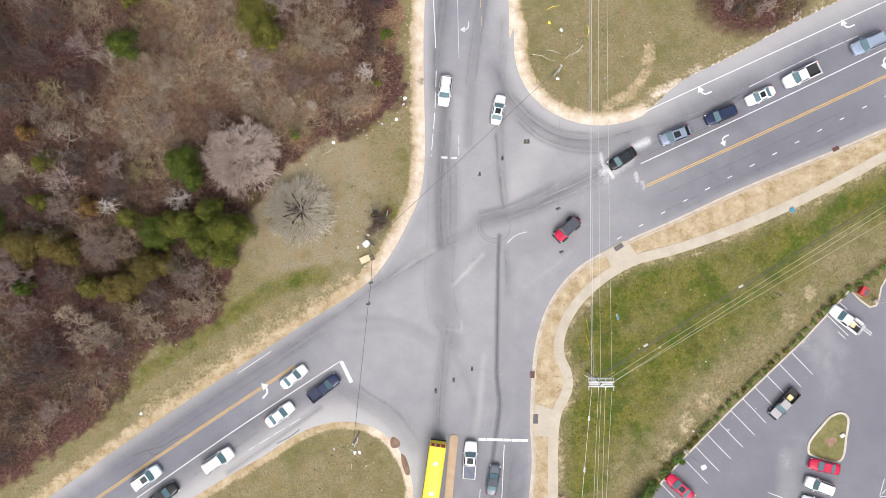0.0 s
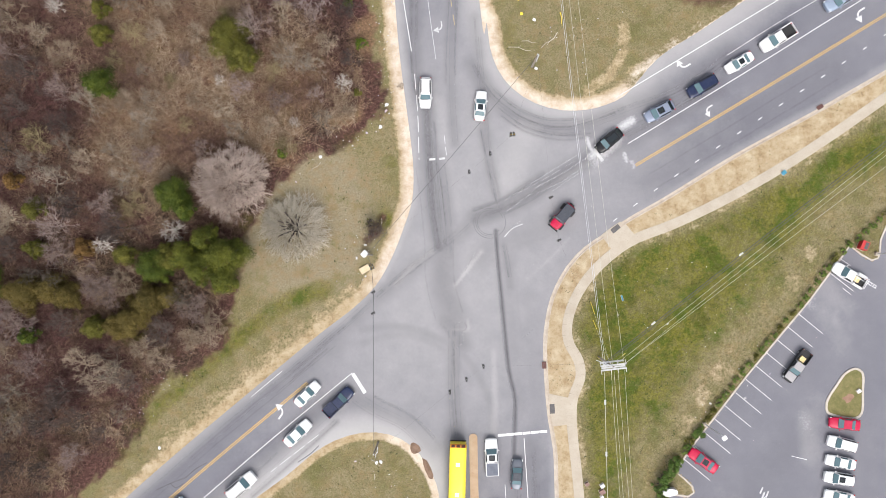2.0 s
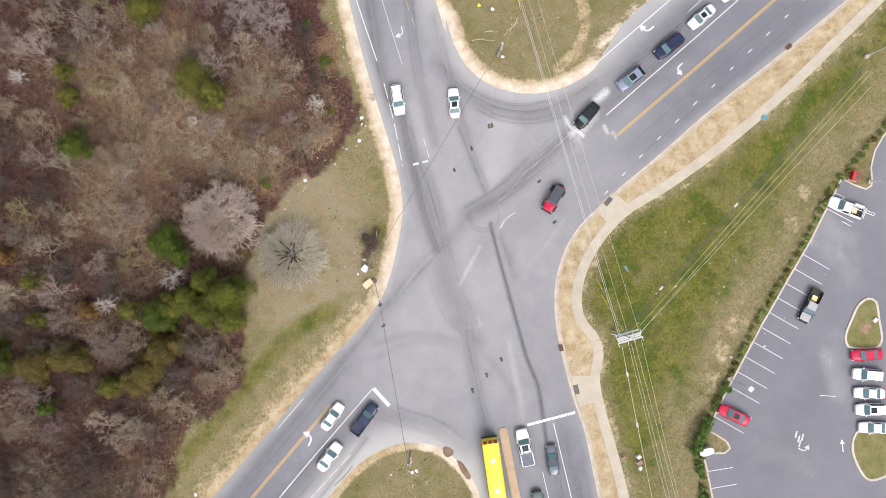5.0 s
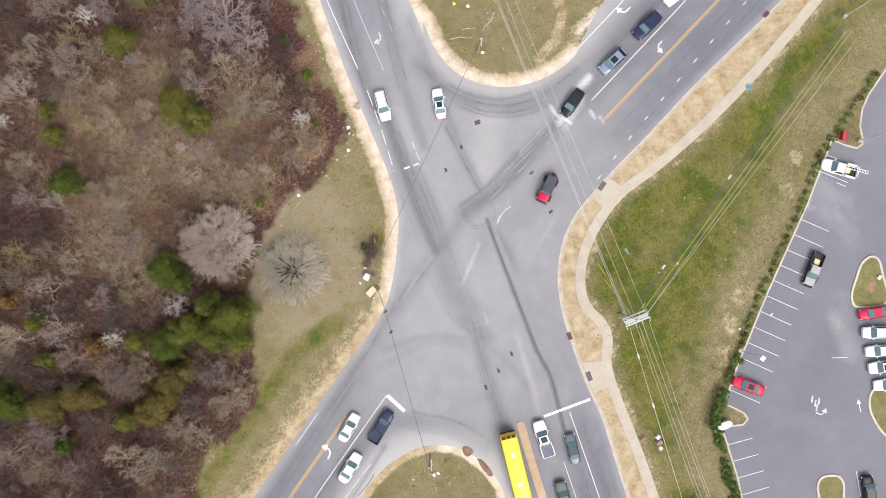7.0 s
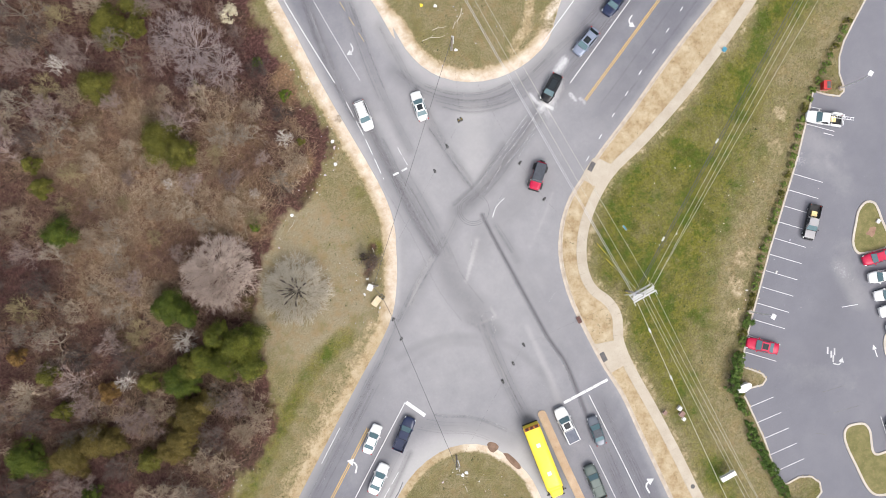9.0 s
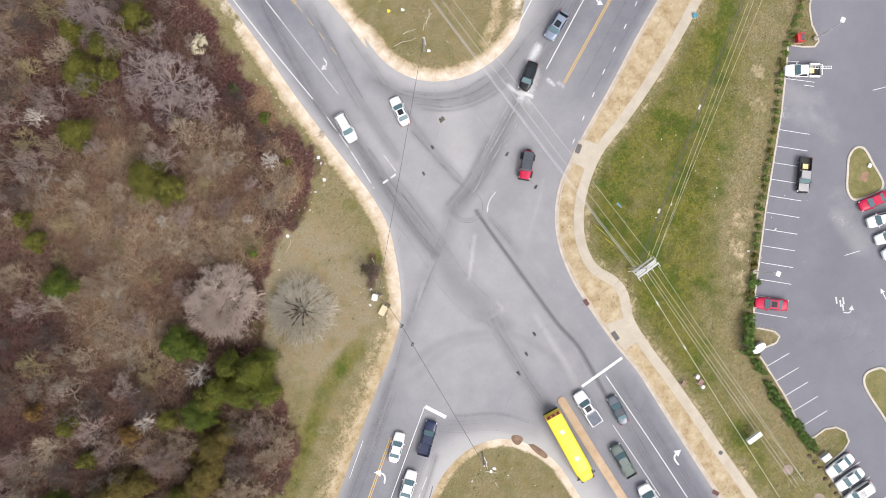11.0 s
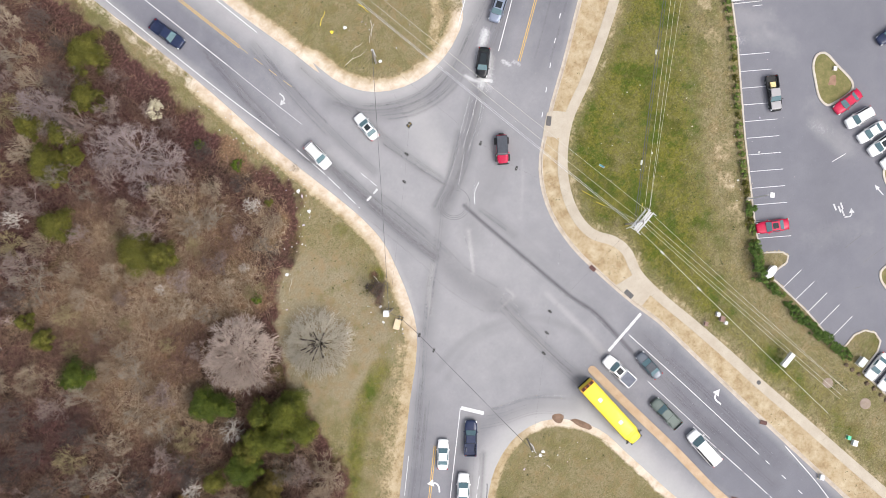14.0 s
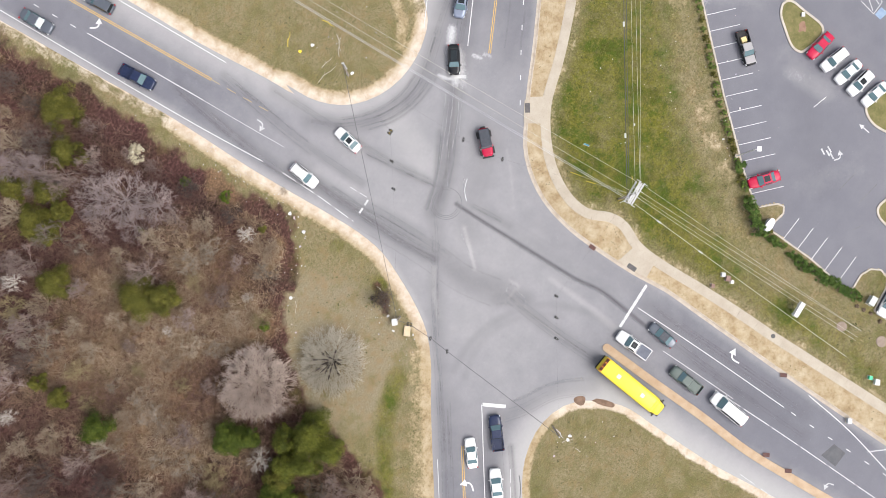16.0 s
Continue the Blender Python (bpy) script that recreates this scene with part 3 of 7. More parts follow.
def chalk_paths():
    """White powder on the lane: heaps, and the streaks that tyres drag out of them."""
    heap = [([(29.94, 15.78), (27.29, 14.47), (24.91, 12.39), (23.45, 11.25)], 0.75, 0.9), ([(27.83, 13.29), (26.04, 11.85), (23.84, 10.14)], 0.8, 0.5), ([(28.24, 11.07), (28.47, 10.04)], 0.35, 0.8), ([(29.22, 9.86), (29.38, 8.86)], 0.3, 0.6), ([(23.15, 13.88), (23.39, 12.47), (24.38, 11.26)], 0.35, 0.8)]
    drag = [
        ([(23.63, 11.62), (19.40, 9.50), (14.79, 7.57)], 0.26, 0.65), ([(22.73, 12.24), (18.97, 10.54), (13.97, 8.15), (10.65, 6.60)], 0.14, 0.7), ([(23.71, 10.84), (19.30, 8.35), (14.81, 6.64)], 0.16, 0.6), ([(20.97, 10.87), (15.70, 8.51), (9.44, 5.99)], 0.12, 0.55),
        ([(23.94, 10.36), (20.63, 8.63), (17.21, 6.87)], 0.14, 0.5), ([(14.21, 6.92), (12.04, 5.66), (9.80, 4.43)], 0.14, 0.6)]
    scars = [([(12.16, 3.03), (11.31, 2.61), (10.25, 1.92), (9.64, 1.02)], 0.2, 0.7), ([(4.92, -0.77), (3.11, -3.40)], 0.12, 0.4), ([(0.84, -11.03), (1.98, -10.75), (2.45, -11.71), (1.42, -12.32)], 0.14, 0.5), ([(1.75, -12.39), (1.67, -13.72), (0.53, -14.55)], 0.12, 0.45), ([(10.34, -14.19), (12.10, -13.01)], 0.1, 0.6)]
    return [(spline(l, 0.4), w, a * 0.8) for l, w, a in heap], [(spline(l, 0.4), w) for l, w, a in drag + scars]


def build_road():
    chalk, streaks = chalk_paths()
    near = [(spline(l), w, c) for l, w, c in (([(30.31, 15.98), (22.15, 11.41), (9.26, 5.61)], 3.2, 0.11), ([(8.25, 1.96), (8.00, -7.57), (7.90, -18.71), (7.22, -30.83)], 1.0, 0.14), ([(12.27, 3.07), (9.56, 0.87)], 0.7, 0.1))]
    me = sheet(ROAD_RING, 0.33, 0.03, near)
    wear(me, {"dark": wheel_paths(), "dust": pale_paths(), "chalk": chalk})
    tagged(part_me("road", me, ASPHALT), "worn grey asphalt crossroads with tyre marks and dusty edges", "road", kind="structure")
    return streaks


STREAKS = build_road()


def build_lot():
    me = sheet(LOT_RING, 0.8, 0.034)
    wear(me, {"dark": [(spline([(51.56, -31.17), (42.44, -38.55), (37.89, -42.23)]), 3.0, 0.12)], "dust": [(spline(l), w, a) for l, w, a in (([(55.25, -11.35), (56.20, -13.18), (58.07, -14.99)], 1.6, 0.22), ([(55.87, -15.77), (56.44, -17.42)], 0.7, 0.3), ([(54.00, -13.96), (54.75, -15.24)], 0.6, 0.25), ([(52.70, -28.01), (50.57, -34.31)], 2.0, 0.14), ([(37.38, -40.81), (42.61, -45.13)], 2.5, 0.12))] + [(spline([(55.09, -10.33), (54.83, -15.62), (56.84, -19.59)]), 2.0, 0.18), ([(50.49, -30.55), (50.24, -35.82)], 1.8, 0.3)], "chalk": [([(52.82, -11.65), (52.66, -13.72)], 1.0, 0.35), ([(49.87, -30.01), (50.29, -32.02)], 1.0, 0.2)]})
    tagged(part_me("parking_lot", me, ASPHALT), "smooth grey asphalt parking lot with white stall lines", "parking lot", kind="structure")


build_lot()
bm = band(SE_EDGE, [(0.0, 0.0), (0.0, 0.045), (0.4, 0.05), (0.43, 0.16), (0.6, 0.16), (0.62, 0.0)])
tagged(part("kerb", bm, KERB), "stained concrete kerb and gutter along the road", "kerb", kind="structure")
for way in (LOT_EDGE[2:],):
    bm = band(way, [(0.12, 0.0), (0.12, 0.17), (-0.12, 0.17), (-0.12, 0.0)])
    tagged(part("kerb", bm, ISLE_KERB), "tan concrete kerb round the parking lot", "kerb", kind="structure")


def walk_slabs():
    """The concrete walk: slabs with open joints, each a piece of its own."""
    ln = WALK_LINE
    s = np.concatenate([[0], np.cumsum(np.linalg.norm(np.diff(ln, axis=0), axis=1))])
    base = band(ln, [(0.70, 0.0), (0.70, 0.125), (-0.70, 0.125), (-0.70, 0.0)])
    top = tagged(part("pavement", base, JOINT), "pale concrete walk of slabs through the grass verge", "pavement", kind="structure")
    near = 0
    for a in np.arange(0, s[-1] - 1.55, 1.55):
        q = np.linspace(a + 0.006, a + 1.544, 3)
        p = np.stack([np.interp(q, s, ln[:, 0]), np.interp(q, s, ln[:, 1])], 1)
        if np.abs(p).max() > 85:
            continue
        n = normals2d(p)
        l, r = p + n * 0.73, p - n * 0.73
        ring = list(l) + list(r[::-1])
        c = np.mean(ring, 0)
        verts = [(x - c[0], y - c[1], 0.0) for x, y in ring] + [(x - c[0], y - c[1], 0.16) for x, y in ring]
        k = len(ring)
        faces = [tuple(range(k, 2 * k))[::-1]] + [(i, i + k, (i + 1) % k + k, (i + 1) % k) for i in range(k)]
        me = mesh_of("slab", verts, faces)
        ob = part_me("slab", me, WALK, top)
        ob.location = (c[0], c[1], 0.004 * math.sin(near * 1.7))
        near += 1


JOINT = mat_plain("sandy joint dirt", (0.24, 0.2, 0.15), (0.28, 0.24, 0.19), 2.0)
walk_slabs()


def prism(bm, ring, z0, z1):
    """A solid with a given outline."""
    lo = [bm.verts.new((x, y, z0)) for x, y in ring]
    hi = [bm.verts.new((x, y, z1)) for x, y in ring]
    n = len(ring)
    bm.faces.new(hi)
    bm.faces.new(lo[::-1])
    for i in range(n):
        bm.faces.new((lo[i], lo[(i + 1) % n], hi[(i + 1) % n], hi[i]))
    bmesh.ops.recalc_face_normals(bm, faces=bm.faces)
    return bm


def box(bm, x0, x1, y0, y1, z0, z1, bevel=0.0):
    r = bmesh.ops.create_cube(bm, size=1.0, matrix=Matrix.LocRotScale(((x0 + x1) / 2, (y0 + y1) / 2, (z0 + z1) / 2), None, (x1 - x0, y1 - y0, z1 - z0)))
    if bevel:
        edges = list({e for v in r["verts"] for e in v.link_edges})
        bmesh.ops.bevel(bm, geom=edges, offset=bevel, segments=2, affect="EDGES", profile=0.6)
    return bm


def tube(bm, a, b, r0, r1=None, seg=6):
    """A tapered rod from a to b."""
    a, b = Vector(a), Vector(b)
    r1 = r0 if r1 is None else r1
    q = (b - a).to_track_quat("Z", "Y").to_matrix().to_4x4()
    bmesh.ops.create_cone(bm, cap_ends=True, segments=seg, radius1=r0, radius2=r1, depth=(b - a).length, matrix=Matrix.Translation((a + b) / 2) @ q)
    return bm


# ---- concrete pads, islands, median ----
GRATE = mat_plain("rusty dark iron", (0.05, 0.05, 0.055), (0.09, 0.08, 0.075), 3.0, 0.6)
RUST = mat_plain("rust-red iron inlet", (0.06, 0.022, 0.018), (0.1, 0.04, 0.03), 3.0, 0.7)
for ring, g in (([(23.50, -0.42), (24.74, 0.33), (26.48, 1.24), (27.23, 0.83), (28.38, -0.91), (24.82, -2.73)], [(25.24, -0.00), (26.15, 0.58)]), ([(13.38, -22.63), (16.19, -23.55), (15.45, -27.41), (13.34, -27.43)], [(13.55, -24.32), (13.50, -25.37)])):
    bm = bmesh.new()
    pad = tagged(part("concrete_pad", prism(bm, ring, 0.0, 0.145), WALK), "pale concrete pad beside the kerb with a drain", "concrete pad", kind="structure")
    (ax, ay), (bx, by) = g
    bm = box(bmesh.new(), -0.7, 0.7, -0.36, 0.36, 0.0, 0.02, 0.006)
    for k in range(7):
        box(bm, -0.62 + k * 0.19, -0.54 + k * 0.19, -0.3, 0.3, 0.02, 0.03)
    ob = tagged(part("drain_grate", bm, GRATE), "dark iron drain grate set in a concrete pad", "drain grate")
    ob.matrix_world = pose((ax + bx) / 2, (ay + by) / 2, 0.146, 0, 0, math.degrees(math.atan2(by - ay, bx - ax)))
for (x, y), turn in zip([(13.06, -18.38), (57.42, 14.65)] + [(11.47, -51.88), (0.18, -55.67), (-0.14, -59.60)], (88, 26, 117, 117, 117)):
    bm = box(bmesh.new(), -0.5, 0.5, -0.3, 0.3, 0.0, 0.05, 0.01)
    for k in range(2):
        box(bm, -0.46 + k * 0.49, -0.03 + k * 0.49, -0.25, 0.25, 0.05, 0.065)
    inlet = tagged(part("storm_inlet", bm, RUST), "rust-red iron storm inlet in the kerb line", "storm inlet")
    inlet.matrix_world = pose(x, y, 0.17, 0, 0, turn)

MEDIAN = spline(reach([(1.56, -27.81), (0.84, -35.57), (0.15, -44.64), (-0.75, -52.87), (-0.80, -60.57), (-0.71, -68.18)], 0, 70), 1.0)
bm = band(MEDIAN, [(0.62, 0.0), (0.6, 0.15), (0.45, 0.17), (-0.45, 0.17), (-0.6, 0.15), (-0.62, 0.0)])
SANDY = mat_plain("sand-stained concrete", (0.34, 0.235, 0.145), (0.42, 0.32, 0.22), 0.7, 0.9, (0.29, 0.18, 0.10))
median = tagged(part("median", bm, SANDY), "narrow sand-stained concrete median", "median", kind="structure")
(mx, my), = [(1.56, -27.81)]
bm = prism(bmesh.new(), [(mx + 0.62 * math.cos(a), my + 0.62 * math.sin(a)) for a in np.linspace(0, 2 * math.pi, 16, endpoint=False)], 0.0, 0.168)
part("median_nose", bm, SANDY, median)

TURF = mat_plain("island turf", (0.10, 0.10, 0.03), (0.17, 0.145, 0.06), 0.8, 0.95, (0.2, 0.14, 0.085))
ISLANDS = (
    [(56.68, -24.40), (58.17, -23.95), (59.04, -24.59), (58.80, -27.36), (58.23, -30.50), (57.39, -31.08), (54.47, -30.40), (53.38, -29.77), (53.41, -28.37), (55.25, -25.90)],
    [(37.84, -56.36), (38.44, -52.09), (39.42, -51.19), (40.71, -51.35), (41.87, -51.99), (42.07, -53.09), (41.05, -56.52), (44.67, -57.52), (45.25, -62.35), (38.25, -61.74)],
    [(51.12, -42.20), (53.17, -42.23), (55.87, -43.98), (56.00, -48.22), (50.88, -49.36), (49.68, -45.75), (49.97, -43.66)])
for ring in ISLANDS:
    line = spline(ring, 0.4, closed=True)
    isle = tagged(part("island", prism(bmesh.new(), line, 0.0, 0.13), TURF), "kerbed island of thin turf in the parking lot", "island", kind="structure")
    loop = np.vstack([line, line[:1] + (line[1:2] - line[:1]) * 0.02])
    part("kerb", band(loop, [(0.16, 0.0), (0.16, 0.19), (-0.16, 0.19), (-0.16, 0.0)]), ISLE_KERB, isle, "pale concrete kerb")


# ---- road markings ----
def marking(name, bm, material, label, z=0.034):
    ob = tagged(part(name, bm, material), label, "road marking", kind="structure")
    ob.location.z = z
    return ob


def stripe(pts, width, material=None, dash=0.0, gap=0.0, z=0.034, label="worn white painted line on asphalt"):
    """A painted line, whole or dashed."""
    ln = spline(pts, 0.6) if len(pts) > 2 else np.array(pts, float)
    s = np.concatenate([[0], np.cumsum(np.linalg.norm(np.diff(ln, axis=0), axis=1))])
    bm = bmesh.new()
    spans = [(0, s[-1])] if not dash else [(a, min(a + dash, s[-1])) for a in np.arange(0, s[-1], dash + gap)]
    for a, b in spans:
        q = np.linspace(a, b, max(2, int((b - a) / 0.5) + 2))
        p = np.stack([np.interp(q, s, ln[:, 0]), np.interp(q, s, ln[:, 1])], 1)
        n = normals2d(p) * width * 0.43
        l = [bm.verts.new((u[0], u[1], 0.004)) for u in p + n]
        r = [bm.verts.new((u[0], u[1], 0.004)) for u in p - n]
        l0 = [bm.verts.new((u[0], u[1], -0.004)) for u in p + n]
        r0 = [bm.verts.new((u[0], u[1], -0.004)) for u in p - n]
        for i in range(len(p) - 1):
            bm.faces.new((r[i], r[i + 1], l[i + 1], l[i]))
            bm.faces.new((l[i], l[i + 1], l0[i + 1], l0[i]))
            bm.faces.new((r[i + 1], r[i], r0[i], r0[i + 1]))
    return marking("road_line", bm, material or WHITE_LINE, label, z)


def double_yellow(pts):
    ln = spline(pts, 2.0) if len(pts) > 2 else np.array(pts, float)
    n = normals2d(ln)
    for o in (-0.13, 0.13):
        stripe(list(ln + n * o), 0.13, YELLOW_LINE, label="worn double yellow centre line on asphalt")


def arrow(at, heading, kind="straight", size=1.0, material=None, z=0.036):
    """A painted lane arrow; heading in degrees from the x axis; it bends to the left (kind left) or right."""
    bm = bmesh.new()
    if kind == "straight":
        shapes = [[(-1.2, -0.09), (0.35, -0.09), (0.35, 0.09), (-1.2, 0.09)], [(0.3, -0.42), (1.2, 0.0), (0.3, 0.42)]]
    else:
        arc = [(-1.2 + 0.2 * i, 0.0) for i in range(4)] + [(-0.45 + 0.75 * math.sin(a), 0.75 - 0.75 * math.cos(a)) for a in np.linspace(0.15, 1.45, 7)]
        arc = np.array(arc)
        n = normals2d(arc) * 0.12
        shapes = [[tuple(p) for p in arc + n][::-1] + [tuple(p) for p in arc - n], [(-0.25, 0.68), (0.3, 1.65), (0.85, 0.68)]]
        if kind == "right":
            shapes = [[(x, -y) for x, y in s][::-1] for s in shapes]
    for sh in shapes:
        prism(bm, sh, -0.004, 0.003)
    ob = marking("lane_arrow", bm, material or WHITE_LINE, "white painted lane arrow on asphalt")
    (x, y), = at
    ob.matrix_world = pose(x, y, z, 0, 0, heading) @ Matrix.Diagonal((size, size, 1, 1))


double_yellow(reach([(29.72, 9.20), (46.86, 16.98), (64.89, 25.33)], 0, 90))
double_yellow(reach([(-21.67, -17.08), (-36.85, -27.12), (-50.78, -36.58)], 0, 90))
double_yellow(reach([(5.31, 42.33), (4.97, 56.19), (4.58, 69.65)], 0, 60))
stripe([(5.31, 42.33), (5.44, 37.92), (5.66, 32.22)], 0.13, FAINT_YELLOW, 1.5, 1.2, label="faded yellow centre line on asphalt")
stripe(reach([(28.99, 12.51), (46.87, 20.79), (64.91, 29.40)], 0, 90), 0.15)
stripe([(44.90, 23.78), (52.68, 27.59), (60.79, 31.23)], 0.13, FAINT_LINE, 2.4, 0.2)
stripe(reach([(27.92, 19.40), (42.75, 26.19), (64.94, 36.37)], 0, 60), 0.15)
stripe(reach([(25.49, 1.41), (32.78, 5.63), (40.06, 9.52), (54.54, 17.05)], 0, 50), 0.14, None, 0.75, 2.95)
stripe([(24.10, 11.85), (25.01, 10.36)], 0.55, FAINT_LINE)
stripe(reach([(-15.03, -16.41), (-29.37, -25.78), (-45.46, -36.90)], 0, 80), 0.14)
stripe([(-20.91, -24.86), (-28.53, -29.51)], 0.13, FAINT_LINE, 2.0, 0.6)
stripe([(-25.24, -15.01), (-30.14, -18.25)], 0.12, FAINT_LINE)
stripe([(-14.94, -16.50), (-13.45, -19.56)], 0.62)
stripe([(2.30, 16.69), (2.30, 13.28)], 0.12, FAINT_LINE, 1.2, 0.5)
stripe([(-0.27, 13.45), (2.30, 13.36)], 0.35, FAINT_LINE, 0.9, 0.5)
stripe(reach([(-1.10, 29.58), (-1.58, 41.18), (-2.01, 74.46)], 0, 60), 0.14)
stripe(reach([(2.09, 42.03), (1.74, 61.56)], 0, 0), 0.14)
stripe([(2.09, 42.03), (2.16, 34.96), (2.33, 28.06)], 0.09, FAINT_LINE)
stripe([(-1.02, 26.22), (-1.22, 20.26), (-1.77, 13.62)], 0.12, None, 2.4, 0.7)
stripe(reach([(8.57, 41.77), (8.34, 59.02)], 0, 40), 0.14)
stripe([(1.29, 70.59), (1.61, 62.75)], 0.13, None, 0.9, 2.2)
stripe([(12.42, -28.04), (5.16, -27.87)], 0.46, None, 1.15, 0.07)
stripe([(8.94, -28.68), (8.36, -40.68), (7.48, -54.37)], 0.14)
stripe([(7.40, -55.67), (7.20, -59.62), (6.64, -72.22)], 0.14, None, 0.8, 2.4)
stripe([(5.42, -35.10), (5.11, -40.95), (4.72, -47.39)], 0.11)
stripe(reach([(4.47, -44.45), (3.87, -57.78), (2.91, -73.68)], 0, 40), 0.14, None, 4.5, 0.5)
stripe(reach([(10.84, -56.58), (9.54, -63.97), (7.35, -71.80)], 0, 30), 0.15)
stripe([(8.20, -68.13), (9.89, -70.28)], 0.15)
stripe([(0.14, -38.88), (-0.48, -46.94), (-1.38, -54.20)], 0.11, FAINT_LINE, 1.2, 3.4)
stripe([(-4.21, -53.98), (-4.62, -59.98)], 0.11, FAINT_LINE, 2.5, 1.2)
stripe([(9.43, 0.91), (10.59, 1.99), (12.25, 2.49)], 0.14, FAINT_LINE)
arrow([(38.36, 22.63)], 205, "right", 0.95)
arrow([(59.31, 32.40)], 205, "right", 0.95)
arrow([(40.99, 16.32)], 205, "left", 0.8)
arrow([(64.57, 27.90)], 205, "left")
arrow([(-25.69, -21.03)], 48, "left")
arrow([(9.58, -44.28)], 92, "right")
arrow([(3.12, 60.73)], 300, "left", 0.9)
arrow([(3.74, 32.51)], 270, "right", 0.8, FAINT_LINE)
arrow([(-20.92, -18.57)], 30, "straight", 0.7, FAINT_LINE)
arrow([(1.38, -65.60)], 100, "left", 0.7, FAINT_LINE)
arrow([(48.53, -43.49)], 80, "straight", 0.8, None, 0.04)
arrow([(42.88, -42.71)], -45, "left", 0.75, FAINT_LINE, 0.04)
for x, y in [(42.51, -40.07), (42.70, -40.80), (43.29, -40.71), (42.64, -41.50)]:
    bm = prism(bmesh.new(), [(-0.5, -0.12), (0.5, -0.12), (0.5, 0.12), (-0.5, 0.12)], -0.004, 0.003)
    marking("road_marking", bm, FAINT_LINE, "worn white painted bars on asphalt").matrix_world = pose(x, y, 0.04, 0, 0, 60)
a0, a1, b0, b1 = [np.array(p) for p in [(50.70, -14.91), (54.01, -18.33), (31.85, -34.30), (35.21, -37.78)]]
for i in range(12):
    t = i / 11
    stripe([a0 + (b0 - a0) * t, a1 + (b1 - a1) * t], 0.11, z=0.04, label="white painted stall line")
a0, a1, b0, b1 = [np.array(p) for p in [(28.11, -41.63), (32.30, -42.11), (27.25, -51.71), (31.72, -52.11)]]
for i in range(5):
    t = i / 4
    stripe([a0 + (b0 - a0) * t, a1 + (b1 - a1) * t], 0.11, z=0.04, label="white painted stall line")
for pair in ([(26.42, -60.50), (31.07, -60.94)], [(26.32, -63.35), (30.89, -63.51)], [(27.09, -67.08), (31.31, -67.26)], [(44.49, -52.23), (43.72, -55.70)], [(56.10, -9.63), (59.21, -12.68)], [(57.77, -7.68), (59.19, -8.91)], [(47.42, -35.57), (49.64, -36.36)], [(57.72, -12.09), (58.79, -13.13)], [(65.31, -18.73), (67.72, -19.74)]):
    stripe(pair, 0.11, z=0.04, label="white painted stall line")
bm = prism(bmesh.new(), [(4.29, -62.61), (6.68, -63.38), (6.40, -65.47), (3.94, -65.21)], -0.003, 0.004)
tagged(part("road_patch", bm, mat_plain("fresh dark asphalt", (0.075, 0.077, 0.082), (0.1, 0.1, 0.105), 1.0)), "dark square asphalt repair patch", "road patch", kind="structure").location.z = 0.036
def mat_film(name, colour, low, high, scale=1.4):
    """A thin broken film on the road: powder or rubber."""
    k = Mat(name, 0.9)
    grain = k.math("MULTIPLY_ADD", k.noise(scale * 5, 5, 0.85), 0.5, k.math("MULTIPLY", k.noise(scale * 0.4, 4, 0.7), 0.5))
    k.link(k.ramp(grain, (0.4, low), (0.6, high)), k.b.inputs["Alpha"])
    return k.done(colour)


POWDER = mat_film("white powder dragged by tyres", (0.55, 0.55, 0.55), 0.0, 0.5)
RUBBER_FILM = mat_film("rubber film on asphalt", (0.05, 0.049, 0.053), 0.0, 0.14)
DUST_FILM = mat_film("pale dust film on asphalt", (0.42, 0.41, 0.41), 0.0, 0.16)
for line, w in STREAKS:
    stripe(list(line), w * 0.8, POWDER, z=0.033, label="white powder streak dragged along asphalt")
rs = np.random.RandomState(23)
for line, w, a in wheel_paths():
    if len(line) < 6 or a < 0.19:
        continue
    n = normals2d(line)
    for j in range(2):
        wob = np.cumsum(rs.normal(0, 0.02, len(line)))[:, None]
        stripe(list((line + n * (rs.normal(0, 0.5) * max(w, 0.4) + wob))[::2]), rs.uniform(0.1, 0.34), RUBBER_FILM if rs.uniform() < 0.7 else DUST_FILM, z=0.0315, label="thin tyre streak along a lane of asphalt")
stripe([(-24.39, -28.51), (-22.31, -27.43), (-21.07, -26.44)], 0.18, SKID, z=0.031, label="dark crack on asphalt")
stripe([(8.15, 0.99), (8.00, -7.57), (7.92, -13.50), (7.90, -18.71), (8.30, -22.84), (7.82, -26.73)], 0.16, TAR, z=0.031, label="dark tar seam along a lane")
for pts in ([(-45.47, -30.27), (-43.31, -29.52), (-40.99, -28.94)], [(-40.99, -28.94), (-39.16, -27.70), (-37.67, -27.12)], [(-43.31, -29.52), (-42.65, -30.27), (-41.40, -29.77)]):
    stripe(pts, 0.16, TAR, z=0.031, label="dark tar-filled crack on asphalt")
for pts in ([(38.85, -44.99), (42.33, -45.73)], [(38.75, -48.41), (42.45, -49.26)], [(34.94, -49.69), (36.31, -50.62)]):
    stripe(pts, 0.14, SKID, z=0.04, label="dark tyre scuff on asphalt")
for r_, a_ in ((2.05, 0.2), (1.8, 0.9), (2.35, 2.4)):
    stripe([(7.5 + r_ * math.cos(t), 3.3 + r_ * math.sin(t)) for t in np.linspace(a_, a_ + 4.6, 14)], 0.09, SKID, z=0.033, label="dark circular skid mark on asphalt")
BROWN = mat_plain("bare brown earth", (0.12, 0.075, 0.05), (0.20, 0.13, 0.09), 1.4, 0.95)
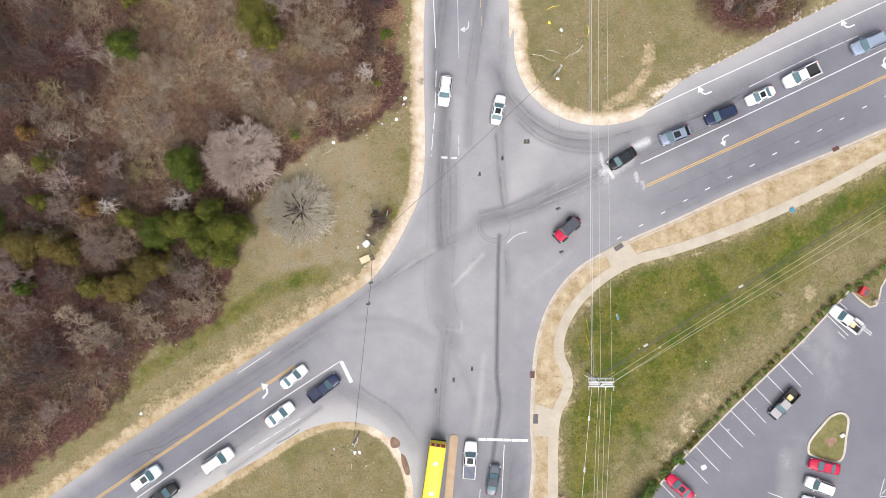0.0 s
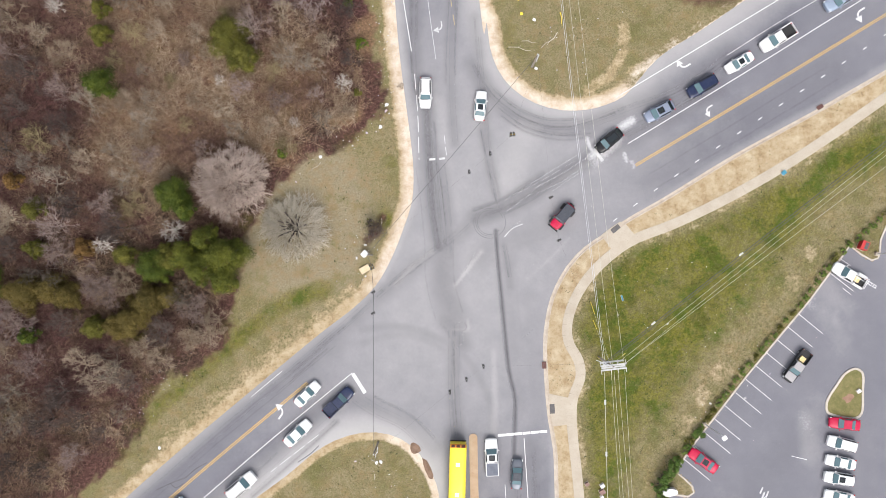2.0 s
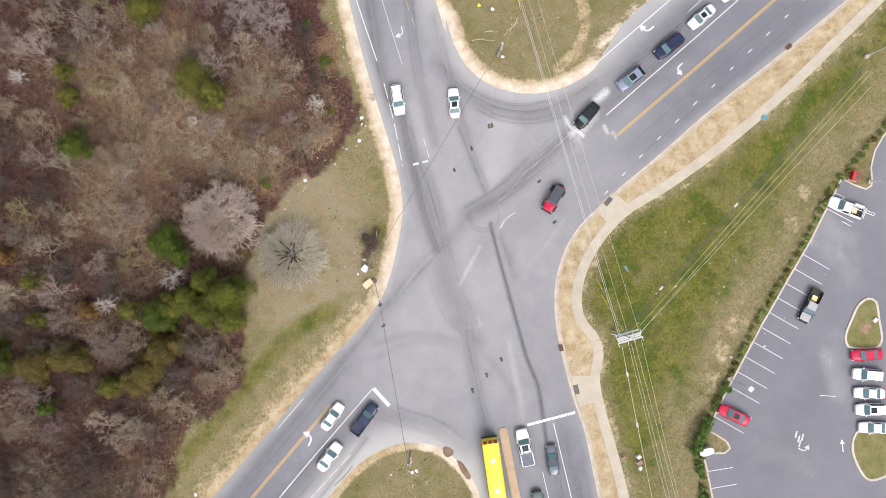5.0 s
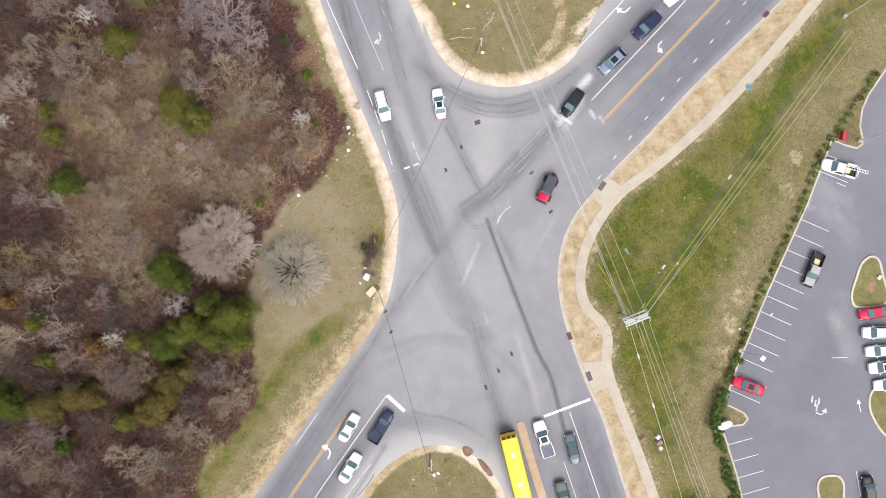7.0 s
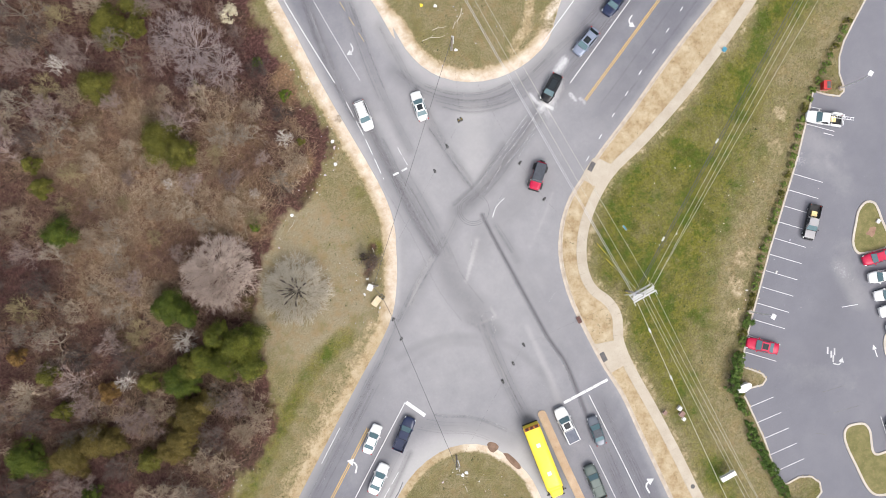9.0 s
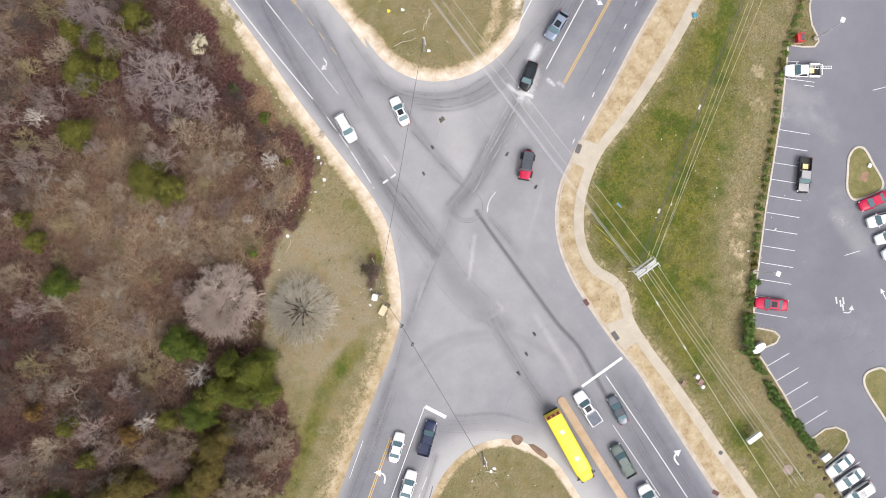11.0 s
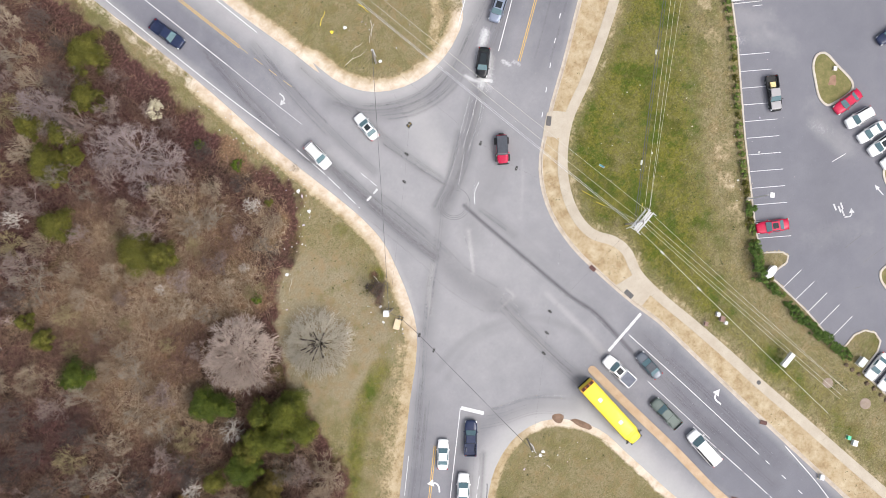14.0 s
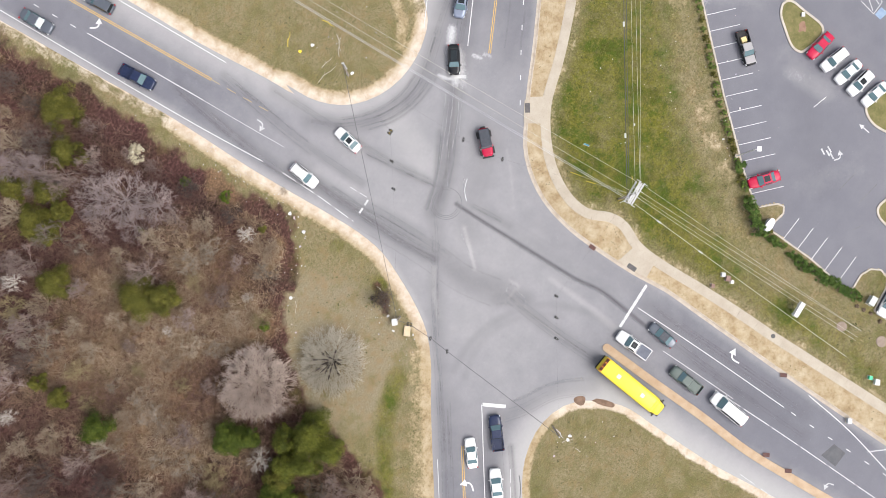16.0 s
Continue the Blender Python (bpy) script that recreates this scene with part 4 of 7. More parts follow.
for ring in ([(-7.49, -27.49), (-6.59, -27.92), (-6.28, -28.80), (-7.38, -29.19), (-7.77, -28.46)], [(-6.11, -29.98), (-5.36, -30.70), (-4.91, -33.02), (-5.31, -33.10), (-6.00, -31.67)]):
    r = spline(ring, 0.3, closed=True)
    r = [tuple(p + 0.12 * np.array([noise.noise(Vector((*p, 0)) * 3), noise.noise(Vector((*p, 5)) * 3)])) for p in r]
    tagged(part("bare_patch", prism(bmesh.new(), r, 0.0, 0.045), BROWN), "bare brown earth scraped beside the road", "bare earth", kind="structure")


# ---- vehicles ----
def paint(name, colour, rough=0.32, metal=0.0):
    k = Mat(name, rough, metal)
    k.b.inputs["Specular IOR Level"].default_value = 0.2
    k.b.inputs["Coat Weight"].default_value = 0.1
    k.b.inputs["Coat Roughness"].default_value = 0.12
    dust = k.ramp(k.noise(2.5, 4, 0.7), (0.4, 0.0), (0.75, 0.03))
    return k.done(k.mix(dust, colour, (0.4, 0.37, 0.33)))


PAINTS = {
    "white": paint("white car paint", (0.58, 0.58, 0.58)), "black": paint("black car paint", (0.006, 0.007, 0.009)),
    "navy": paint("dark blue car paint", (0.012, 0.019, 0.05), 0.28), "slate": paint("blue-grey car paint", (0.17, 0.195, 0.255), 0.35, 0.2),
    "skyblue": paint("pale blue-grey car paint", (0.22, 0.265, 0.335), 0.35, 0.2), "ice": paint("pale icy car paint", (0.48, 0.55, 0.58), 0.3, 0.2),
    "red": paint("red car paint", (0.36, 0.006, 0.04)), "silver": paint("silver car paint", (0.27, 0.26, 0.265), 0.35, 0.2),
    "grey": paint("dark grey car paint", (0.09, 0.1, 0.12), 0.3, 0.3), "green": paint("grey-green car paint", (0.07, 0.088, 0.082), 0.35, 0.2),
    "yellow": paint("school bus yellow paint", (0.72, 0.56, 0.045), 0.4), "orange": paint("orange-brown bus trim paint", (0.38, 0.13, 0.006), 0.45)}
CAR_GLASS = Mat("tinted car glass", 0.05).done((0.07, 0.12, 0.135))
DARK_GLASS = Mat("dark privacy glass", 0.08).done((0.01, 0.014, 0.016))
RUBBER = mat_plain("black tyre rubber", (0.015, 0.015, 0.016), (0.03, 0.03, 0.03), 4.0, 0.9)
RIM = Mat("alloy rim", 0.3, 0.9).done((0.5, 0.5, 0.52))
LAMP = Mat("clear lamp lens", 0.1).done((0.6, 0.62, 0.63))
TAIL = Mat("red lamp lens", 0.15).done((0.35, 0.01, 0.01))
TRIM = mat_plain("black plastic trim", (0.008, 0.008, 0.009), (0.016, 0.016, 0.017), 5.0, 0.7)
LOAD = mat_plain("yellow plywood", (0.55, 0.42, 0.18), (0.65, 0.52, 0.28), 3.0)
SOFT_TOP = mat_plain("black canvas top", (0.022, 0.026, 0.036), (0.038, 0.043, 0.056), 3.0, 0.6)
ALU = mat_plain("pale aluminium", (0.55, 0.56, 0.57), (0.7, 0.7, 0.7), 3.0, 0.4)

BED_COVER = mat_plain("slate vinyl cover", (0.07, 0.08, 0.11), (0.1, 0.11, 0.14), 3.0, 0.6)
#            length width hood  screen-base roof-front roof-rear glass-base tail roof-height deck
SHAPES = {
    "sedan": (4.80, 1.84, 0.92, 1.02, 0.28, -0.95, -1.62, 1.02, 1.44, 1.02),
    "hatch": (4.45, 1.82, 0.95, 1.15, 0.45, -1.45, -1.98, 1.02, 1.50, 1.04),
    "suv": (4.75, 1.92, 1.05, 1.08, 0.42, -2.02, -2.24, 1.12, 1.72, 1.12),
    "van": (5.6, 2.0, 1.1, 1.75, 1.05, -2.45, -2.66, 1.2, 2.0, 1.2),
    "pickup": (5.75, 2.0, 1.1, 1.32, 0.62, -0.62, -0.85, 1.14, 1.82, 1.14),
    "jeep": (4.25, 1.70, 1.08, 0.9, 0.74, -1.90, -2.02, 1.15, 1.82, 1.15)}


def loft(sections):
    """A closed skin over cross-sections with equal counts of points."""
    bm = bmesh.new()
    rows = [[bm.verts.new(p) for p in s] for s in sections]
    m = len(rows[0])
    for a, b in zip(rows[:-1], rows[1:]):
        for j in range(m):
            k = (j + 1) % m
            bm.faces.new((a[j], a[k], b[k], b[j]))
    bm.faces.new(rows[0][::-1])
    bm.faces.new(rows[-1])
    bmesh.ops.recalc_face_normals(bm, faces=bm.faces)
    for f in bm.faces:
        f.smooth = len(f.verts) == 4
    return bm


def pane(bm, corners, lift):
    """A glass panel a little proud of the face it sits in."""
    c = [Vector(p) for p in corners]
    n = (c[1] - c[0]).cross(c[2] - c[0]).normalized()
    mid = sum(c, Vector()) / len(c)
    lo = [bm.verts.new(mid + (p - mid) * 0.97) for p in c]
    hi = [bm.verts.new(mid + (p - mid) * 0.93 + n * lift) for p in c]
    bm.faces.new(hi)
    k = len(c)
    for i in range(k):
        bm.faces.new((lo[i], lo[(i + 1) % k], hi[(i + 1) % k], hi[i]))
    return bm


def wheels(car, length, width, r=0.34, x_front=None, x_back=None):
    xf = length / 2 - 0.88 if x_front is None else x_front
    xb = -length / 2 + 0.95 if x_back is None else x_back
    for x in (xf, xb):
        for s in (-1, 1):
            y = s * (width / 2 - 0.13)
            bm = tube(bmesh.new(), (x, y - 0.11, r), (x, y + 0.11, r), r, r, 16)
            w = part("wheel", bm, RUBBER, car)
            part("rim", tube(bmesh.new(), (x, y + s * 0.08, r), (x, y + s * 0.125, r), r * 0.62, r * 0.55, 12), RIM, w, "alloy rim")


def vehicle(kind, colour, ends, label, roof=None, sunroof=False, rails=False, bed=None, category="car", second=None):
    """A car or truck between its front and its rear end."""
    (fx, fy), (rx_, ry_) = ends
    L, W, hood, sb, rf, rr, gb, deck, top, belt = SHAPES[kind]
    k = min(1.08, max(0.92, math.hypot(fx - rx_, fy - ry_) / L))
    h = L / 2
    car = tagged(new({"sedan": "car", "hatch": "car", "suv": "car", "jeep": "car", "van": "van", "pickup": "pickup_truck"}[kind]), label, category, "vehicles")
    skin = PAINTS[colour]
    blunt = 0.5 if kind in ("suv", "jeep", "pickup", "van") else 1.0
    pf, pr = {"sedan": (3.2, 4.5), "hatch": (3.2, 4.5), "suv": (4.0, 7.0), "van": (4.5, 10.0), "pickup": (5.0, 14.0), "jeep": (8.0, 12.0)}[kind]
    stations = []
    for i in range(27):
        u = math.sin(math.pi / 2 * (-1 + 2 * i / 26))
        x = u * h
        e = pf if u > 0 else pr
        w = W / 2 * (0.56 + 0.44 * max(0.0, 1 - abs(u) ** e) ** 0.5)
        if x > sb:
            z = belt + (hood - belt) * 0.6 - 0.10 * blunt * ((x - sb) / (h - sb)) ** 2 - 0.12 * max(0, (u - 0.9) / 0.1) ** 2
        elif x < gb:
            z = deck - 0.06 * ((gb - x) / (h + gb + 1e-3)) ** 2
        else:
            z = belt
        if kind == "pickup" and x < rr - 0.2:
            z = 0.62
        b = 0.30 + 0.12 * abs(u) ** 6
        half = [(w * 0.90, b), (w * 0.99, b + 0.2), (w, (b + z) / 2 + 0.06), (w * 0.965, z - 0.07), (w * 0.88, z), (w * 0.45, z + 0.035)]
        stations.append([(x, y, q) for y, q in half] + [(x, -y, q) for y, q in half[::-1]])
    body = part("body", loft(stations), skin, car)
    part("bumper", box(bmesh.new(), h - 0.16, h - 0.01, -W * 0.36, W * 0.36, 0.36, 0.52, 0.04), TRIM if kind in ("jeep", "pickup") else skin, car)
    part("bumper", box(bmesh.new(), -h + 0.01, -h + 0.14, -W * 0.38, W * 0.38, 0.38, 0.55, 0.04), RIM if kind == "pickup" else skin, car)
    wb, wr = (W * 0.49, W * 0.46) if kind == "jeep" else (W * 0.455, W * 0.375)
    base = [(sb, wb * 0.93), (rf + 0.1, wb), (rr, wb), (gb, wb * 0.93)]
    up = [(rf, wr * 0.96), (rf - 0.25, wr), (rr + 0.2, wr), (rr, wr * 0.95)]
    ring0 = [(x, y, belt - 0.03) for x, y in base] + [(x, -y, belt - 0.03) for x, y in base[::-1]]
    ring1 = [(x, y, top - 0.06) for x, y in up] + [(x, -y, top - 0.06) for x, y in up[::-1]]
    ring2 = [(x * 0.97 + (rf + rr) * 0.015, y * 0.86, top) for x, y, _ in ring1]
    part("cabin", loft([ring0, ring1, ring2]), PAINTS[roof or colour] if roof != "black" else SOFT_TOP, car)
    z0, z1 = belt, top - 0.06
    glass = [("windshield", [(sb, -wb * .93, z0), (sb, wb * .93, z0), (rf, wr * .96, z1), (rf, -wr * .96, z1)]),
             ("rear_window", [(gb, wb * .93, z0), (gb, -wb * .93, z0), (rr, -wr * .95, z1), (rr, wr * .95, z1)])]
    for s in (1, -1):
        q = [(rf + 0.1, s * wb, z0), (rr, s * wb, z0), (rr + 0.2, s * wr, z1), (rf - 0.25, s * wr, z1)]
        glass.append(("side_window", q if s > 0 else q[::-1]))
    for name, q in glass:
        part(name, pane(bmesh.new(), q, 0.018), CAR_GLASS if name == "windshield" or kind == "sedan" else DARK_GLASS, car, "tinted glass")
    for s in (1, -1):
        part("headlight", box(bmesh.new(), h - 0.42, h - 0.13, s * W * 0.36 - 0.17, s * W * 0.36 + 0.15, 0.62, hood - 0.13, 0.05), LAMP, car, "clear headlight")
        part("tail_light", box(bmesh.new(), -h + 0.03, -h + 0.2, s * W * 0.40 - 0.12, s * W * 0.40 + 0.09, 0.7, deck - 0.08 if kind != "pickup" else 1.05, 0.03), TAIL, car, "red tail light")
        part("mirror", box(bmesh.new(), sb - 0.32, sb - 0.16, s * (W / 2 + 0.08) - 0.12, s * (W / 2 + 0.08) + 0.10, belt - 0.02, belt + 0.15, 0.04), skin, car)
        part("door_seam", box(bmesh.new(), (rf + rr) / 2 - 0.012, (rf + rr) / 2 + 0.012, s * W * 0.495 - 0.02, s * W * 0.495 + 0.01, 0.42, belt - 0.1), TRIM, car)
        if rails:
            part("roof_rail", tube(bmesh.new(), (rf - 0.35, s * wr * 0.84, top + 0.05), (rr + 0.25, s * wr * 0.84, top + 0.05), 0.03), TRIM, car)
    if sunroof:
        part("sunroof", box(bmesh.new(), max(rr + 0.25, rf - (1.05 if colour != "black" else 3.0)), rf - 0.12, -wr * 0.62, wr * 0.62, top - 0.03, top + 0.012, 0.008), DARK_GLASS, car, "dark glass sunroof")
    part("wiper", box(bmesh.new(), sb + 0.02, sb + 0.06, -wb * 0.7, wb * 0.5, belt + 0.02, belt + 0.05), TRIM, car)
    if kind == "pickup":
        inner = {"open": TRIM, "load": TRIM, "cover": BED_COVER, "skin": skin}[bed or "open"]
        x0, x1 = -h + 0.1, rr - 0.28
        part("bed_floor", box(bmesh.new(), x0, x1, -W * 0.42, W * 0.42, 0.62, 0.7 if bed != "cover" else 1.13), inner, car)
        for s in (1, -1):
            part("bed_wall", box(bmesh.new(), x0, x1 + 0.06, s * W * 0.455 - 0.07, s * W * 0.455 + 0.07, 0.6, 1.16, 0.03), skin, car)
            part("wheel_arch", box(bmesh.new(), x0 + 0.55, x0 + 1.3, s * W * 0.36 - 0.12, s * W * 0.36 + 0.06, 0.68, 0.92, 0.05), inner, car)
        part("tailgate", box(bmesh.new(), x0 - 0.07, x0 + 0.02, -W * 0.46, W * 0.46, 0.6, 1.14, 0.03), skin, car)
        part("bed_front", box(bmesh.new(), x1, x1 + 0.06, -W * 0.44, W * 0.44, 0.6, 1.15), skin, car)
        if bed == "load":
            part("plywood", box(bmesh.new(), -1.75, -0.95, -0.45, 0.4, 0.7, 1.12, 0.01), LOAD, car, "yellow plywood load")
    if second:
        part("hood", box(bmesh.new(), sb + 0.05, h - 0.3, -W * 0.4, W * 0.4, hood - 0.06, hood + 0.07, 0.05), PAINTS[second], car, "silver hood")
    if kind == "jeep":
        part("spare_wheel", tube(bmesh.new(), (-h - 0.02, 0, 0.95), (-h - 0.24, 0, 0.95), 0.38, 0.38, 16), RUBBER, car)
        for s in (1, -1):
            for x in (h - 0.8, -h + 0.9):
                part("fender", box(bmesh.new(), x - 0.52, x + 0.52, s * (W / 2 + 0.1) - 0.2, s * (W / 2 + 0.1) + 0.16, 0.76, 0.92, 0.06), TRIM, car, "black fender flare")
        part("grille_bumper", box(bmesh.new(), h - 0.02, h + 0.2, -W * 0.5, W * 0.5, 0.5, 0.72, 0.05), TRIM, car, "black steel bumper")
    wheels(car, L, W, 0.4 if kind in ("jeep", "pickup") else 0.34)
    car.matrix_world = pose((fx + rx_) / 2, (fy + ry_) / 2, 0.032, 0, 0, math.degrees(math.atan2(fy - ry_, fx - rx_))) @ Matrix.Scale(k, 4)
    return car


vehicle("suv", "white", [(-0.02, 20.89), (0.56, 25.38)], "white wagon with black roof rails waiting in a lane", rails=True)
vehicle("sedan", "white", [(8.45, 22.34), (7.63, 18.33)], "white sedan with a black glass sunroof turning through", sunroof=True)
vehicle("hatch", "black", [(24.23, 11.93), (27.95, 14.36)], "black hatchback with a long glass roof at the stop line", sunroof=True)
vehicle("hatch", "slate", [(31.70, 15.73), (35.98, 17.37)], "blue-grey hatchback with a sunroof in a queue", sunroof=True)
vehicle("suv", "navy", [(38.29, 18.61), (42.65, 20.42)], "dark blue wagon waiting in a queue", rails=True)
vehicle("sedan", "white", [(44.22, 21.41), (48.25, 23.22)], "white sedan with a sunroof waiting in a queue", sunroof=True)
vehicle("pickup", "white", [(49.65, 24.04), (54.83, 26.51)], "white pickup truck with a black bed in a queue", bed="open", category="pickup truck")
vehicle("suv", "skyblue", [(59.52, 28.81), (64.37, 31.03)], "pale blue-grey wagon with roof rails in a queue", rails=True)
vehicle("jeep", "red", [(16.58, 1.50), (19.60, 4.35)], "red off-road car with a black soft top", roof="black")
vehicle("pickup", "navy", [(0.17, 48.76), (-0.18, 54.33)], "dark blue pickup truck with a covered bed beside the wood", bed="skin", category="pickup truck")
vehicle("sedan", "grey", [(-0.56, 65.81), (-0.65, 71.12)], "dark grey sedan beside the white edge line")
vehicle("suv", "grey", [(6.36, 64.29), (6.57, 59.75)], "dark grey wagon near the yellow centre line")
vehicle("pickup", "navy", [(-15.48, -18.78), (-19.28, -21.79)], "dark blue pickup truck with a covered bed at the stop bar", bed="skin", category="pickup truck")
vehicle("sedan", "white", [(-20.07, -17.32), (-23.45, -19.99)], "white sedan beside the double yellow line")
vehicle("sedan", "white", [(-21.92, -22.72), (-25.65, -25.57)], "white sedan behind a black pickup truck")
vehicle("suv", "white", [(-30.75, -29.42), (-34.87, -32.22)], "white wagon with roof rails in a queue", rails=True)
vehicle("suv", "ice", [(-41.31, -31.99), (-45.19, -34.79)], "pale icy blue wagon in a queue", sunroof=True)
vehicle("sedan", "black", [(-38.83, -34.45), (-42.87, -37.42)], "black sedan in a queue on grey asphalt")
vehicle("pickup", "white", [(4.09, -28.00), (3.74, -33.47)], "white pickup truck with a blue-grey bed cover", bed="cover", sunroof=True, category="pickup truck")
vehicle("sedan", "grey", [(7.64, -31.42), (6.94, -35.72)], "blue-grey convertible with a black soft top", roof="black")
vehicle("pickup", "green", [(3.75, -37.49), (3.19, -42.37)], "grey-green pickup truck waiting beside the median", bed="skin", category="pickup truck")
vehicle("van", "white", [(3.56, -44.39), (2.67, -50.27)], "white panel van waiting beside the median", category="van")
vehicle("sedan", "red", [(32.62, -33.05), (36.11, -36.18)], "red sedan with a sunroof in a parking stall", sunroof=True)
vehicle("pickup", "black", [(47.83, -24.37), (51.21, -20.65)], "black and silver pickup truck with a yellow load across stalls", bed="load", roof="silver", second="silver", category="pickup truck")
truck = vehicle("pickup", "white", [(56.42, -8.62), (60.61, -11.81)], "white work truck with an aluminium ladder rack", bed="load", category="pickup truck")
for y in (-0.5, -0.1):
    part("ladder_rail", box(bmesh.new(), -4.2, -0.6, y - 0.035, y + 0.035, 1.9, 1.98, 0.01), ALU, truck, "aluminium ladder rail")
for i in range(9):
    part("rung", tube(bmesh.new(), (-4.1 + i * 0.42, -0.5, 1.94), (-4.1 + i * 0.42, -0.1, 1.94), 0.028), ALU, truck)
for x in (-2.7, -0.9):
    for y in (-0.85, 0.85):
        part("rack_post", box(bmesh.new(), x - 0.03, x + 0.03, y - 0.03, y + 0.03, 1.1, 1.9), ALU, truck)
    part("rack_bar", box(bmesh.new(), x - 0.035, x + 0.035, -0.88, 0.88, 1.85, 1.9), ALU, truck)
for y in (-0.95, 0.95):
    part("tool_box", box(bmesh.new(), -2.6, -1.0, y - 0.17, y + 0.17, 0.95, 1.32, 0.02), PAINTS["white"], truck)
vehicle("sedan", "red", [(53.16, -31.10), (57.53, -32.09)], "red sedan parked beside a kerbed island")
PARKED = "white car parked in a row of white cars"
vehicle("suv", "white", [(52.90, -33.74), (56.41, -35.08)], PARKED)
vehicle("sedan", "white", [(52.22, -36.44), (56.05, -37.69)], PARKED)
vehicle("suv", "white", [(51.62, -38.81), (55.66, -39.93)], PARKED, sunroof=True)
vehicle("sedan", "white", [(51.49, -41.46), (55.27, -42.64)], PARKED)
vehicle("sedan", "white", [(26.22, -59.33), (30.28, -59.29)], "white sedan nosed up to the kerb")
vehicle("sedan", "white", [(26.08, -61.71), (30.33, -61.83)], "white sedan nosed up to the kerb")
vehicle("suv", "white", [(25.72, -64.11), (30.32, -64.32)], "white wagon nosed up to the kerb", sunroof=True)
vehicle("sedan", "navy", [(25.37, -66.84), (29.43, -67.55)], "dark blue sedan nosed up to the kerb")
vehicle("suv", "black", [(45.38, -53.11), (44.41, -57.18)], "black wagon parked beside a turf island")
vehicle("sedan", "white", [(67.92, -19.39), (71.67, -20.68)], "white sedan parked in a far stall")
vehicle("sedan", "navy", [(65.15, -29.57), (68.97, -30.81)], "dark blue sedan parked in a far stall")


def school_bus(rear, ahead):
    (x0, y0), (x1, y1) = rear, ahead
    L, W = 11.2, 2.45
    bus = tagged(new("school_bus"), "yellow school bus with white roof hatches and orange ends", "bus")
    st = []
    for x, w, z in ((0, 1.12, 2.75), (0.06, 1.17, 2.88), (0.35, 1.2, 2.98), (1, 1.22, 3.0), (5, 1.22, 3.02), (9.1, 1.22, 3.0), (9.45, 1.2, 2.93), (9.7, 1.16, 2.75)):
        half = [(w, 0.5), (w, z - 0.45), (w * 0.95, z - 0.2), (w * 0.78, z - 0.06), (w * 0.4, z)]
        st.append([(x, y, q) for y, q in half] + [(x, -y, q) for y, q in half[::-1]])
    body = part("body", loft(st), PAINTS["yellow"], bus)
    st = []
    for x, w, z in ((9.6, 1.12, 1.55), (10.4, 1.0, 1.5), (10.95, 0.92, 1.4), (11.2, 0.8, 1.1)):
        half = [(w, 0.5), (w, z - 0.3), (w * 0.8, z - 0.05), (w * 0.4, z)]
        st.append([(x, y, q) for y, q in half] + [(x, -y, q) for y, q in half[::-1]])
    part("hood", loft(st), PAINTS["yellow"], bus, "rounded yellow hood")
    part("windshield", pane(bmesh.new(), [(9.74, -1.05, 1.6), (9.74, 1.05, 1.6), (9.66, 1.0, 2.55), (9.66, -1.0, 2.55)], 0.02), CAR_GLASS, bus)
    part("front_cap", box(bmesh.new(), 9.3, 9.62, -0.95, 0.95, 2.85, 3.0, 0.06), PAINTS["yellow"], bus)
    part("rear_cap", box(bmesh.new(), -0.02, 0.5, -1.14, 1.14, 2.72, 3.0, 0.08), PAINTS["orange"], bus, "orange-brown rear cap")
    for y in (-0.72, 0, 0.72):
        part("rear_light", box(bmesh.new(), 0.03, 0.42, y - 0.27, y + 0.27, 2.98, 3.02, 0.01), mat_dark_red, bus, "dark red warning light panel")
    for x in (2.9, 7.2):
        part("roof_hatch", box(bmesh.new(), x - 0.28, x + 0.28, -0.28, 0.28, 3.0, 3.1, 0.05), PAINTS["white"], bus, "white roof hatch")
    for s in (1, -1):
        for i in range(11):
            x = 0.7 + i * 0.78
            q = [(x, s * 1.225, 1.7), (x + 0.66, s * 1.225, 1.7), (x + 0.66, s * 1.215, 2.4), (x, s * 1.215, 2.4)]
            part("side_window", pane(bmesh.new(), q[::-1] if s > 0 else q, 0.015), CAR_GLASS, bus)
        part("rub_rail", box(bmesh.new(), 0.1, 9.6, s * 1.235 - 0.02, s * 1.235 + 0.02, 1.25, 1.33), TRIM, bus)
        part("mirror", box(bmesh.new(), 10.2, 10.35, s * 1.35 - 0.14, s * 1.35 + 0.14, 1.75, 2.1, 0.05), TRIM, bus)
        part("mirror_arm", tube(bmesh.new(), (9.7, s * 1.1, 2.3), (10.27, s * 1.35, 2.05), 0.025), TRIM, bus)
        part("headlight", box(bmesh.new(), 11.0, 11.18, s * 0.62 - 0.13, s * 0.62 + 0.13, 0.8, 1.0, 0.03), LAMP, bus)
        for x in (2.6, 10.3):
            w = part("wheel", tube(bmesh.new(), (x, s * 0.92, 0.5), (x, s * 1.2, 0.5), 0.5, 0.5, 18), RUBBER, bus)
            part("rim", tube(bmesh.new(), (x, s * 1.19, 0.5), (x, s * 1.22, 0.5), 0.28, 0.25, 12), PAINTS["yellow"], w)
    part("bumper", box(bmesh.new(), 11.1, 11.32, -1.05, 1.05, 0.45, 0.75, 0.04), TRIM, bus)
    part("bumper", box(bmesh.new(), -0.16, 0.03, -1.15, 1.15, 0.45, 0.75, 0.04), TRIM, bus)
    bus.matrix_world = pose(x0, y0, 0.032, 0, 0, math.degrees(math.atan2(y1 - y0, x1 - x0)))


